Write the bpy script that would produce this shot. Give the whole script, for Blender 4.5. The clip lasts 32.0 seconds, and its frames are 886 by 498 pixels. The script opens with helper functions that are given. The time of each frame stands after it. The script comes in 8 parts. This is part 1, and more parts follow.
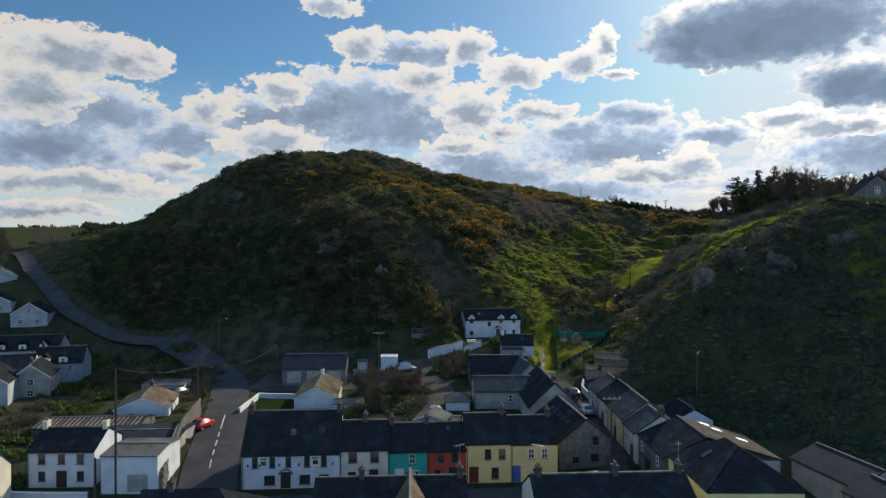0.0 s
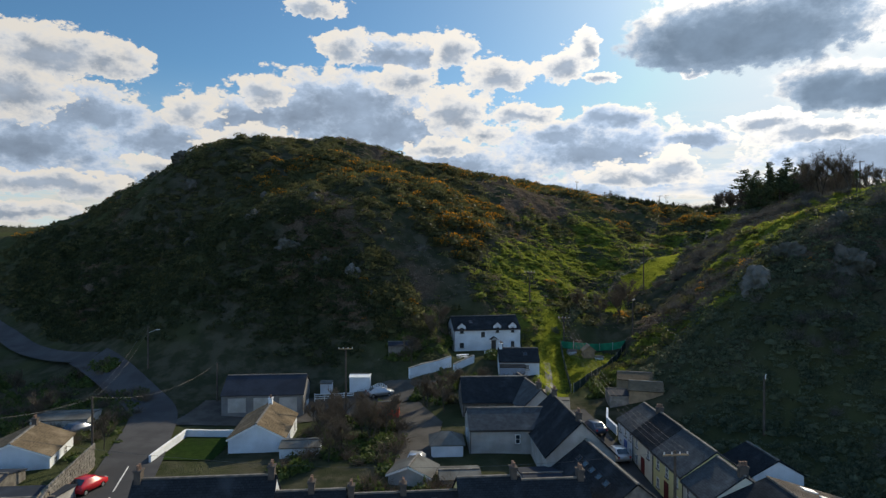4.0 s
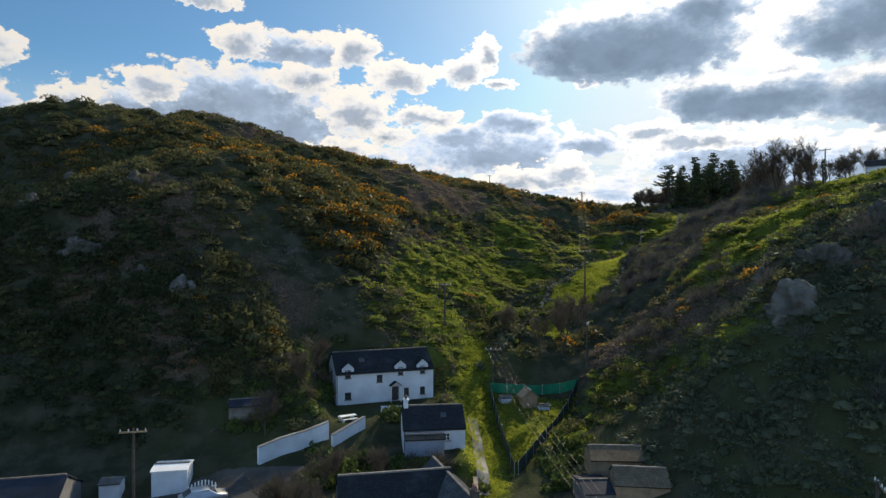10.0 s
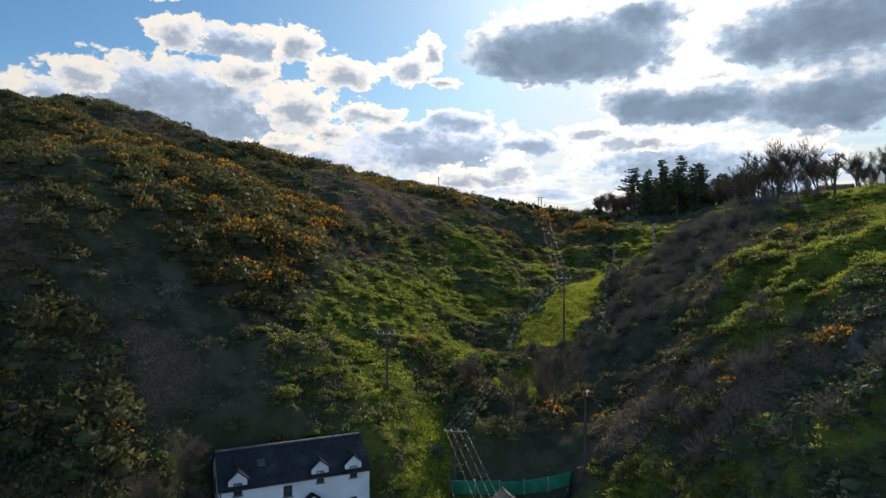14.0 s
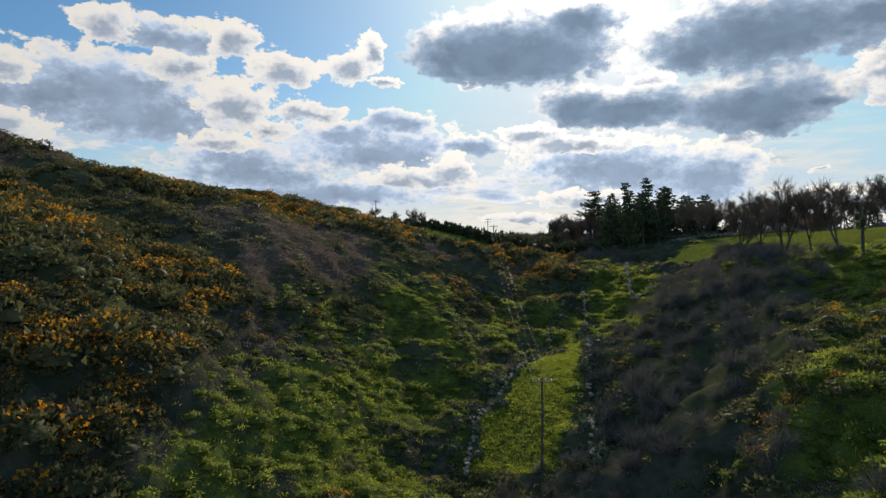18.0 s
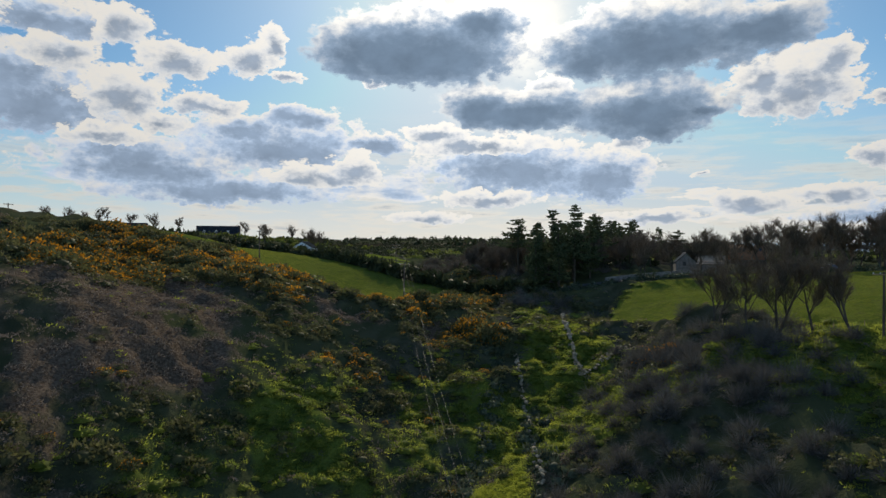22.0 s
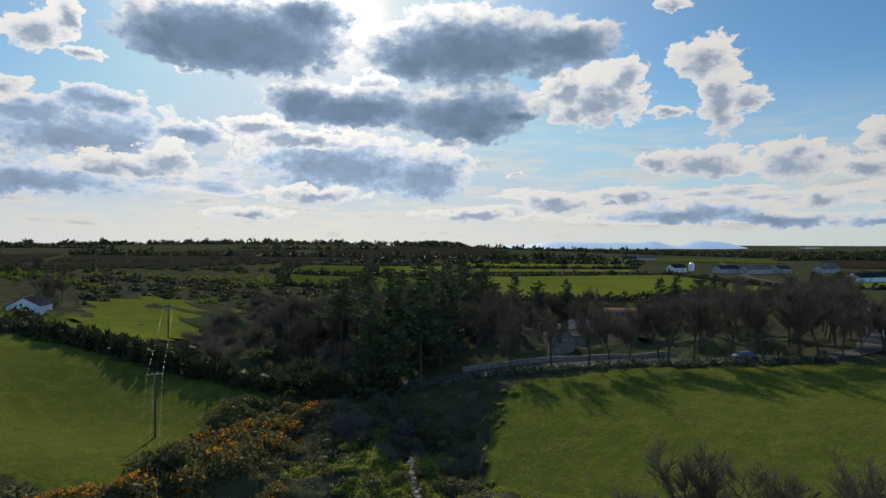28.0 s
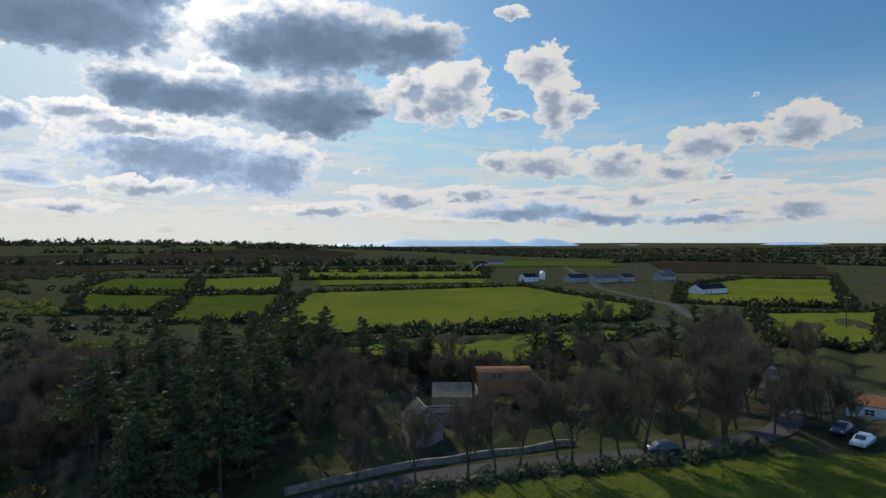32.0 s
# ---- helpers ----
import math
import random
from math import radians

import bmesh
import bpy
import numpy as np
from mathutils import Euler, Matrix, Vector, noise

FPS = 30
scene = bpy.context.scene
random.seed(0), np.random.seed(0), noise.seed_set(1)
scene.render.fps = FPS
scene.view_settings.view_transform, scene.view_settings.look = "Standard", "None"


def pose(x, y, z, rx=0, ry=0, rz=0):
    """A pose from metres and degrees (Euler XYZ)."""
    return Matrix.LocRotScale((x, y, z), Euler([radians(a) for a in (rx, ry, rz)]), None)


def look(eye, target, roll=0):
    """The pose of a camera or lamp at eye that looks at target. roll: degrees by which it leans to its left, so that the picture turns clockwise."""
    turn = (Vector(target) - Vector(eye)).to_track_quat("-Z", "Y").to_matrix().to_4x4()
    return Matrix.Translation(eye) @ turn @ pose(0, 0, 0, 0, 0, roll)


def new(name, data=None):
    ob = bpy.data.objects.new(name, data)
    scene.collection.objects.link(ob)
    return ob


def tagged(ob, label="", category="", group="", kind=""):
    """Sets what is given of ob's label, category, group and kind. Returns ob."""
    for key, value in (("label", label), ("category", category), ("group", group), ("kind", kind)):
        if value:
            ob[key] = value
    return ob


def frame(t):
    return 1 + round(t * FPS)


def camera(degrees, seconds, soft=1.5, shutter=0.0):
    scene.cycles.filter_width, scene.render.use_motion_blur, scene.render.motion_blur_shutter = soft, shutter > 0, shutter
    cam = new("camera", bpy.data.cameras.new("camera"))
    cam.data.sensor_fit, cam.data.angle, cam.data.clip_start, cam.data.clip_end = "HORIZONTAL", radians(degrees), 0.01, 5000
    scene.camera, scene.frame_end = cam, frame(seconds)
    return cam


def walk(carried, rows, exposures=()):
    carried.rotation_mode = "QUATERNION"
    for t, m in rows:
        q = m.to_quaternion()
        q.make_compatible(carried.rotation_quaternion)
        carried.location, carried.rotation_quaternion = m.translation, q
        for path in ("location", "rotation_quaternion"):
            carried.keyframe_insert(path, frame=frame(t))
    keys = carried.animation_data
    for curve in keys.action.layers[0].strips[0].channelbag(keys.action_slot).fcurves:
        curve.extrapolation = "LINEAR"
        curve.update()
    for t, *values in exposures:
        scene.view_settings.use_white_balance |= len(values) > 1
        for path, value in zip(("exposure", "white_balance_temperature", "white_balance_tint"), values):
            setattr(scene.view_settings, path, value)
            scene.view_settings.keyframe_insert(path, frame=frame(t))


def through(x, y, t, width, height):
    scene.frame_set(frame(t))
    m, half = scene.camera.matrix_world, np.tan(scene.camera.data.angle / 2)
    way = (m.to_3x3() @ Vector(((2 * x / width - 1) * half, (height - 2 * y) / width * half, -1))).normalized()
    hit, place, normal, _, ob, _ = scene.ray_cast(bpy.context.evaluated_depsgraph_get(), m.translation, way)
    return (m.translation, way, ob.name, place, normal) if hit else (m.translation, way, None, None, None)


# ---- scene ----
cam = camera(70.69, 32.0, 1.4)
PATH = [
    (0.0, pose(0.00, -0.00, 27.71, 0, 0, -0.00) @ pose(0, 0, 0, 89.61, 0, -0.08)),
    (0.5, pose(-0.01, 3.08, 27.55, 0, 0, -0.00) @ pose(0, 0, 0, 89.62, 0, -0.05)),
    (1.0, pose(-0.03, 6.18, 27.36, 0, 0, 0.01) @ pose(0, 0, 0, 89.65, 0, -0.04)),
    (1.5, pose(-0.05, 9.30, 27.13, 0, 0, -0.03) @ pose(0, 0, 0, 89.68, 0, -0.02)),
    (2.0, pose(-0.09, 12.43, 26.91, 0, 0, -0.15) @ pose(0, 0, 0, 89.70, 0, -0.02)),
    (2.5, pose(-0.12, 15.56, 26.71, 0, 0, -0.30) @ pose(0, 0, 0, 89.70, 0, -0.01)),
    (3.0, pose(-0.15, 18.59, 26.46, 0, 0, -0.63) @ pose(0, 0, 0, 89.75, 0, 0.06)),
    (3.5, pose(-0.08, 21.61, 26.29, 0, 0, -1.08) @ pose(0, 0, 0, 89.78, 0, 0.05)),
    (5.5, pose(0.26, 33.86, 26.04, 0, 0, -3.79) @ pose(0, 0, 0, 89.87, 0, 0.05)),
    (6.0, pose(0.48, 36.87, 26.02, 0, 0, -4.87) @ pose(0, 0, 0, 89.89, 0, 0.06)),
    (6.5, pose(0.79, 39.88, 25.99, 0, 0, -5.97) @ pose(0, 0, 0, 89.91, 0, 0.10)),
    (7.0, pose(1.18, 42.96, 26.03, 0, 0, -7.17) @ pose(0, 0, 0, 89.92, 0, 0.11)),
    (7.5, pose(1.61, 46.02, 26.05, 0, 0, -8.69) @ pose(0, 0, 0, 89.93, 0, 0.17)),
    (8.0, pose(2.06, 49.09, 26.09, 0, 0, -10.11) @ pose(0, 0, 0, 89.95, 0, 0.23)),
    (8.5, pose(2.58, 52.19, 26.17, 0, 0, -10.15) @ pose(0, 0, 0, 89.95, 0, 0.19)),
    (9.0, pose(3.05, 55.29, 26.24, 0, 0, -10.20) @ pose(0, 0, 0, 89.96, 0, 0.14)),
    (9.5, pose(3.55, 58.44, 26.31, 0, 0, -10.40) @ pose(0, 0, 0, 89.95, 0, 0.07)),
    (10.0, pose(4.07, 61.59, 26.41, 0, 0, -10.59) @ pose(0, 0, 0, 89.96, 0, 0.07)),
    (10.5, pose(4.58, 64.65, 26.50, 0, 0, -10.67) @ pose(0, 0, 0, 89.97, 0, 0.04)),
    (11.0, pose(5.12, 67.79, 26.77, 0, 0, -10.96) @ pose(0, 0, 0, 89.94, 0, 0.07)),
    (11.5, pose(5.70, 70.82, 27.29, 0, 0, -11.17) @ pose(0, 0, 0, 89.95, 0, 0.10)),
    (12.0, pose(6.28, 73.92, 27.88, 0, 0, -12.01) @ pose(0, 0, 0, 89.92, 0, 0.06)),
    (12.5, pose(6.85, 77.14, 28.36, 0, 0, -13.03) @ pose(0, 0, 0, 89.93, 0, 0.01)),
    (13.0, pose(7.52, 80.46, 28.85, 0, 0, -14.03) @ pose(0, 0, 0, 89.91, 0, -0.09)),
    (13.5, pose(8.29, 83.81, 29.59, 0, 0, -14.75) @ pose(0, 0, 0, 89.85, 0, -0.17)),
    (15.5, pose(11.88, 96.93, 34.29, 0, 0, -17.50) @ pose(0, 0, 0, 89.83, 0, -0.27)),
    (16.0, pose(12.86, 100.14, 35.53, 0, 0, -18.28) @ pose(0, 0, 0, 89.82, 0, -0.23)),
    (16.5, pose(13.93, 103.36, 36.81, 0, 0, -19.06) @ pose(0, 0, 0, 89.82, 0, -0.19)),
    (17.0, pose(15.03, 106.50, 38.04, 0, 0, -19.73) @ pose(0, 0, 0, 89.82, 0, -0.10)),
    (17.5, pose(16.16, 109.68, 39.30, 0, 0, -20.38) @ pose(0, 0, 0, 89.81, 0, -0.02)),
    (18.0, pose(17.38, 112.90, 40.50, 0, 0, -21.01) @ pose(0, 0, 0, 89.80, 0, 0.01)),
    (18.5, pose(18.65, 116.23, 41.75, 0, 0, -21.71) @ pose(0, 0, 0, 89.80, 0, -0.02)),
    (19.0, pose(19.98, 119.61, 42.98, 0, 0, -22.39) @ pose(0, 0, 0, 89.78, 0, -0.06)),
    (19.5, pose(21.32, 122.91, 44.17, 0, 0, -23.01) @ pose(0, 0, 0, 89.77, 0, -0.04)),
    (20.0, pose(22.65, 126.17, 45.45, 0, 0, -23.69) @ pose(0, 0, 0, 89.78, 0, -0.02)),
    (20.5, pose(24.03, 129.47, 46.73, 0, 0, -24.44) @ pose(0, 0, 0, 89.78, 0, -0.06)),
    (21.0, pose(25.45, 132.77, 48.03, 0, 0, -25.15) @ pose(0, 0, 0, 89.78, 0, -0.08)),
    (21.5, pose(27.01, 136.05, 49.27, 0, 0, -26.81) @ pose(0, 0, 0, 89.77, 0, -0.08)),
    (22.0, pose(28.72, 139.37, 50.34, 0, 0, -29.62) @ pose(0, 0, 0, 89.71, 0, -0.07)),
    (22.5, pose(30.61, 142.68, 51.43, 0, 0, -30.87) @ pose(0, 0, 0, 89.71, 0, -0.06)),
    (23.0, pose(32.58, 145.96, 52.59, 0, 0, -31.97) @ pose(0, 0, 0, 89.69, 0, -0.10)),
    (23.5, pose(34.61, 149.24, 53.84, 0, 0, -32.98) @ pose(0, 0, 0, 89.66, 0, -0.06)),
    (24.0, pose(36.71, 152.51, 55.09, 0, 0, -34.01) @ pose(0, 0, 0, 89.65, 0, -0.08)),
    (24.5, pose(38.98, 155.81, 56.40, 0, 0, -35.00) @ pose(0, 0, 0, 89.60, 0, -0.05)),
    (25.0, pose(41.33, 159.04, 57.78, 0, 0, -35.93) @ pose(0, 0, 0, 89.60, 0, -0.06)),
    (25.5, pose(43.77, 162.29, 59.07, 0, 0, -37.61) @ pose(0, 0, 0, 89.55, 0, -0.02)),
    (26.0, pose(46.37, 165.52, 60.31, 0, 0, -39.81) @ pose(0, 0, 0, 89.49, 0, -0.01)),
    (26.5, pose(49.12, 168.62, 61.52, 0, 0, -41.79) @ pose(0, 0, 0, 89.44, 0, 0.06)),
    (28.5, pose(60.52, 180.28, 65.76, 0, 0, -47.17) @ pose(0, 0, 0, 89.35, 0, 0.12)),
    (29.0, pose(63.65, 183.06, 66.75, 0, 0, -48.99) @ pose(0, 0, 0, 89.30, 0, 0.07)),
    (29.5, pose(66.91, 185.82, 67.76, 0, 0, -50.62) @ pose(0, 0, 0, 89.24, 0, 0.04)),
    (30.0, pose(70.28, 188.47, 68.74, 0, 0, -52.21) @ pose(0, 0, 0, 89.21, 0, 0.12)),
    (30.5, pose(73.81, 190.97, 69.74, 0, 0, -53.92) @ pose(0, 0, 0, 89.13, 0, 0.09)),
    (31.0, pose(77.41, 193.46, 70.77, 0, 0, -55.67) @ pose(0, 0, 0, 89.12, 0, 0.12)),
    (31.5, pose(81.02, 195.89, 71.68, 0, 0, -57.50) @ pose(0, 0, 0, 89.09, 0, 0.05)),
    (32.0, pose(84.54, 198.34, 72.55, 0, 0, -59.42) @ pose(0, 0, 0, 89.04, 0, 0.00)),
]
walk(cam, PATH, [(0.0, 0.12, 6850, 10), (6.0, 0.26, 7050, 10), (13.0, 0.36, 7100, 11), (19.0, 0.07, 6900, 10), (25.0, -0.05, 6750, 9), (32.0, -0.05, 6550, 9)])


# ---- sky, sun and clouds ----
SUN_AZ, SUN_EL = 34.0, 27.0  # degrees, clockwise from +y, above the horizon


def nd(tree, kind, *ins, **props):
    """A node of that kind; ins: sockets to link or values to set, in order. Returns its first output."""
    n = tree.nodes.new("ShaderNode" + kind)
    for k, v in props.items():
        setattr(n, k, v)
    for i, v in enumerate(ins):
        if v is None:
            continue
        if isinstance(v, bpy.types.NodeSocket):
            tree.links.new(v, n.inputs[i])
        else:
            n.inputs[i].default_value = v
    return n.outputs[0]


def mth(tree, op, *ins):
    return nd(tree, "Math", *ins, operation=op)


def smooth(tree, v, a, b, lo=0.0, hi=1.0):
    return nd(tree, "MapRange", v, a, b, lo, hi, interpolation_type="SMOOTHSTEP")


def mixc(tree, f, a, b, blend="MIX"):
    n = tree.nodes.new("ShaderNodeMix")
    n.data_type, n.blend_type = "RGBA", blend
    for i, v in ((0, f), (6, a), (7, b)):
        if isinstance(v, bpy.types.NodeSocket):
            tree.links.new(v, n.inputs[i])
        else:
            n.inputs[i].default_value = v if i == 0 else (*v[:3], 1)
    return n.outputs[2]


world = bpy.data.worlds.new("sky")
scene.world = world
world.use_nodes = True
wt = world.node_tree
wt.nodes.clear()
sky = wt.nodes.new("ShaderNodeTexSky")
sky.sky_type, sky.sun_disc = "NISHITA", False
sky.sun_elevation, sky.sun_rotation = radians(SUN_EL), radians(SUN_AZ)
sky.air_density, sky.dust_density, sky.ozone_density = 1.0, 0.5, 2.0
SKY_STRENGTH = 0.1

way = nd(wt, "VectorMath", nd(wt, "TexCoord"), operation="NORMALIZE")
axes = wt.nodes.new("ShaderNodeSeparateXYZ")
wt.links.new(way, axes.inputs[0])
az = mth(wt, "MULTIPLY", mth(wt, "ARCTAN2", axes.outputs[0], axes.outputs[1]), 57.29578)
el = mth(wt, "MULTIPLY", mth(wt, "ARCSINE", axes.outputs[2]), 57.29578)
plan = nd(wt, "CombineXYZ", az, el, 0.0)
tall = nd(wt, "CombineXYZ", az, mth(wt, "MULTIPLY", el, 1.5), 0.0)


def cloud_noise(scale, detail, rough=0.55, offset=0.0):
    n = wt.nodes.new("ShaderNodeTexNoise")
    n.noise_dimensions = "3D"
    wt.links.new(nd(wt, "VectorMath", tall, (offset, offset * 0.7, offset * 0.3), operation="ADD"), n.inputs["Vector"])
    n.inputs["Scale"].default_value, n.inputs["Detail"].default_value = scale, detail
    n.inputs["Roughness"].default_value = rough
    return n


def shifted(vec, n, amount):
    off = nd(wt, "VectorMath", n.outputs["Color"], (0.5, 0.5, 0.5), operation="SUBTRACT")
    sc = nd(wt, "VectorMath", off, (amount, amount * 0.7, 0), operation="MULTIPLY")
    return nd(wt, "VectorMath", vec, sc, operation="ADD")


warped = shifted(shifted(plan, cloud_noise(0.22, 2), 2.6), cloud_noise(0.8, 5, 0.6, 31.0), 1.7)
CLOUDS = {}


def least(key, v, k=0.25):
    CLOUDS[key] = mth(wt, "SMOOTH_MIN", CLOUDS[key], v, k) if key in CLOUDS else v


def cloud(kind, a, e, ra, re):
    """A cloud at azimuth a, elevation e, with half sizes in degrees. Its shade lies low in it, its lit rim on top."""
    d = nd(wt, "VectorMath", warped, (a, e, 0), operation="SUBTRACT")
    grow = {"white": 1.14, "grey": 1.26, "dark": 1.24, "glow": 1.0}[kind]
    s = nd(wt, "VectorMath", d, (1 / (grow * ra), 1 / (grow * re), 0), operation="MULTIPLY")
    for key, at in ((kind, s), (kind + "_shade", nd(wt, "VectorMath", s, (0, 0.26, 0), operation="ADD"))):
        r = wt.nodes.new("ShaderNodeVectorMath")
        r.operation = "LENGTH"
        wt.links.new(at, r.inputs[0])
        least(key, r.outputs["Value"])


cloud("white", -30.9, 14.9, 5.7, 1.7)
cloud("white", -26.7, 14.8, 3.1, 1.4)
cloud("white", -33.1, 12.1, 3.8, 2.3)
cloud("grey", -28.5, 11.1, 4.4, 1.7)
cloud("grey", -32.4, 8.2, 6.3, 2.1)
cloud("white", -20.4, 11.7, 2.2, 1.3)
cloud("grey", -22.2, 9.4, 4.2, 1.6)
cloud("white", -14.8, 13.4, 2.3, 1.1)
cloud("grey", -15.8, 11.5, 5.3, 1.6)
cloud("grey", -11.4, 12.2, 5.0, 2.3)
cloud("grey", -7.1, 13.4, 6.1, 2.0)
cloud("white", -1.9, 14.8, 3.1, 1.1)
cloud("grey", -4.3, 11.4, 7.7, 2.2)
cloud("white", 2.5, 12.4, 3.0, 2.1)
cloud("white", 5.6, 10.4, 1.9, 0.9)
cloud("white", -15.3, 9.1, 4.1, 1.4)
cloud("white", -23.5, 7.0, 2.0, 0.8)
cloud("white", -7.3, 17.5, 2.3, 1.4)
cloud("grey", -2.2, 17.3, 5.7, 1.2)
cloud("white", 2.5, 17.4, 2.2, 1.4)
cloud("white", 6.7, 15.3, 3.0, 1.3)
cloud("white", -10.1, 20.5, 2.6, 0.8)
cloud("white", 12.6, 16.0, 2.2, 1.4)
cloud("white", 14.4, 17.5, 1.2, 1.3)
cloud("white", 15.8, 14.7, 1.3, 0.4)
cloud("dark", 25.9, 16.9, 5.9, 2.0)
cloud("dark", 21.5, 16.8, 2.1, 1.7)
cloud("dark", 29.9, 17.1, 5.1, 1.6)
cloud("dark", 33.1, 12.5, 2.7, 1.7)
cloud("white", 9.1, 12.0, 2.7, 0.7)
cloud("grey", 16.5, 11.3, 3.0, 0.9)
cloud("grey", 15.1, 9.0, 6.5, 2.2)
cloud("grey", 11.7, 10.3, 3.0, 1.2)
cloud("grey", 23.8, 9.2, 2.7, 0.8)
cloud("white", 18.9, 6.5, 3.7, 0.9)
cloud("grey", 3.5, 7.8, 5.7, 1.1)
cloud("white", 0.9, 9.1, 3.1, 0.7)
cloud("white", 28.8, 10.0, 3.0, 0.8)
cloud("white", -30.9, 4.8, 8.4, 1.0)
cloud("white", -33.1, 2.7, 5.8, 0.6)
cloud("grey", -26.1, 4.8, 3.8, 0.8)
cloud("dark", 28.2, 17.8, 7.2, 2.6)
cloud("dark", 24.0, 17.6, 4.9, 2.0)
cloud("dark", 33.5, 19.6, 2.8, 1.4)
cloud("dark", 48.3, 17.4, 8.1, 2.5)
cloud("dark", 42.9, 16.4, 2.8, 1.4)
cloud("dark", 56.2, 17.4, 4.4, 1.5)
cloud("dark", 37.2, 12.1, 5.9, 1.5)
cloud("dark", 47.9, 11.9, 5.4, 2.1)
cloud("dark", 48.7, 10.2, 1.9, 0.9)
cloud("dark", 52.6, 11.5, 1.5, 0.6)
cloud("white", 56.6, 13.5, 1.9, 1.6)
cloud("white", 56.8, 11.6, 1.6, 1.2)
cloud("grey", 36.2, 7.3, 7.4, 2.2)
cloud("grey", 44.1, 6.4, 3.6, 2.1)
cloud("grey", 4.6, 6.7, 6.9, 1.3)
cloud("grey", 10.3, 4.9, 9.2, 1.1)
cloud("white", 32.8, 9.1, 6.5, 0.7)
cloud("white", 21.7, 7.0, 2.6, 1.2)
cloud("white", 16.8, 6.0, 3.1, 0.7)
cloud("white", 56.3, 3.4, 3.1, 0.8)
cloud("white", 46.1, 9.1, 1.8, 0.7)
cloud("white", 23.5, 14.3, 1.3, 0.4)
cloud("white", 39.2, 14.0, 1.9, 1.3)
cloud("white", 8.3, 12.1, 2.2, 0.8)
cloud("white", 33.8, 4.4, 4.5, 0.7)
cloud("white", 28.7, 2.7, 3.6, 0.6)
cloud("white", 59.6, 12.9, 3.7, 2.6)
cloud("white", 61.8, 14.5, 1.8, 1.2)
cloud("white", 56.6, 13.8, 1.8, 1.3)
cloud("white", 68.2, 15.5, 2.3, 1.5)
cloud("white", 69.6, 12.5, 1.9, 3.0)
cloud("white", 71.7, 11.6, 1.4, 1.0)
cloud("white", 65.2, 10.9, 1.8, 0.5)
cloud("white", 65.3, 19.6, 1.5, 0.5)
cloud("white", 68.3, 6.7, 3.8, 1.2)
cloud("white", 64.6, 6.7, 1.9, 0.7)
cloud("white", 75.0, 6.6, 2.9, 1.5)
cloud("white", 80.1, 5.9, 2.9, 1.0)
cloud("white", 82.2, 8.1, 2.7, 1.2)
cloud("white", 85.4, 8.8, 1.6, 0.7)
cloud("white", 83.3, 5.2, 0.7, 0.3)
cloud("white", 89.5, 9.1, 2.8, 1.6)
cloud("white", 85.9, 11.6, 0.4, 0.2)
cloud("white", 62.0, 4.1, 2.8, 0.7)
cloud("white", 55.9, 3.8, 3.0, 0.8)
cloud("white", 76.8, 3.6, 1.3, 0.7)
cloud("grey", 66.6, 2.4, 6.0, 0.7)
cloud("grey", 73.4, 1.9, 5.2, 0.5)
cloud("grey", 81.8, 1.5, 3.7, 0.4)
cloud("white", 84.7, 2.0, 2.4, 0.5)
cloud("white", 88.8, 2.7, 2.9, 0.9)
cloud("white", 46.1, 9.1, 2.0, 0.6)
cloud("white", 48.1, 2.5, 4.6, 0.5)
cloud("white", 52.2, 6.1, 0.6, 0.2)
cloud("white", 81.6, 3.2, 0.5, 0.2)
# thin cloud blazing where it covers the sun and shows through the gap below it
cloud("glow", 36.8, 19.0, 5.5, 5.0)
cloud("glow", 33.0, 25.5, 11.0, 7.5)
cloud("glow", 33.5, 12.5, 5.0, 3.0)

fine = cloud_noise(1.1, 9, 0.62, 77.0).outputs[0]
lumps = cloud_noise(0.75, 6, 0.6, 23.0).outputs[0]
billow = cloud_noise(0.3, 6, 0.55, 11.0).outputs[0]


def puffs(scale, detail, vec):
    """Rounded heads of cloud: 0 in their middle, growing outwards."""
    v = wt.nodes.new("ShaderNodeTexVoronoi")
    v.feature, v.normalize = "F1", True
    wt.links.new(vec, v.inputs["Vector"])
    for k, x in (("Scale", scale), ("Detail", detail), ("Roughness", 0.55), ("Lacunarity", 2.2)):
        v.inputs[k].default_value = x
    return v.outputs["Distance"]


rolled = shifted(tall, cloud_noise(0.9, 4, 0.6, 51.0), 1.3)
puff = puffs(0.62, 3.0, rolled)
heads = mth(wt, "ADD", mth(wt, "MULTIPLY", mth(wt, "SUBTRACT", 0.34, puff), 1.6), mth(wt, "MULTIPLY", mth(wt, "SUBTRACT", fine, 0.5), 0.9))
edge = mth(wt, "MULTIPLY", heads, 0.95)
soft_edge = mth(wt, "ADD", mth(wt, "MULTIPLY", heads, 0.5), 0.12)
DENS = {}
for key in ("dark", "grey", "white"):
    e_ = soft_edge if key == "dark" else edge
    DENS[key] = mth(wt, "ADD", mth(wt, "SUBTRACT", 1.0, CLOUDS[key]), e_)
    DENS[key + "_shade"] = mth(wt, "ADD", mth(wt, "SUBTRACT", 1.0, CLOUDS[key + "_shade"]), mth(wt, "MULTIPLY", e_, 0.8))
dark_d, grey_d, white_d = DENS["dark"], DENS["grey"], DENS["white"]
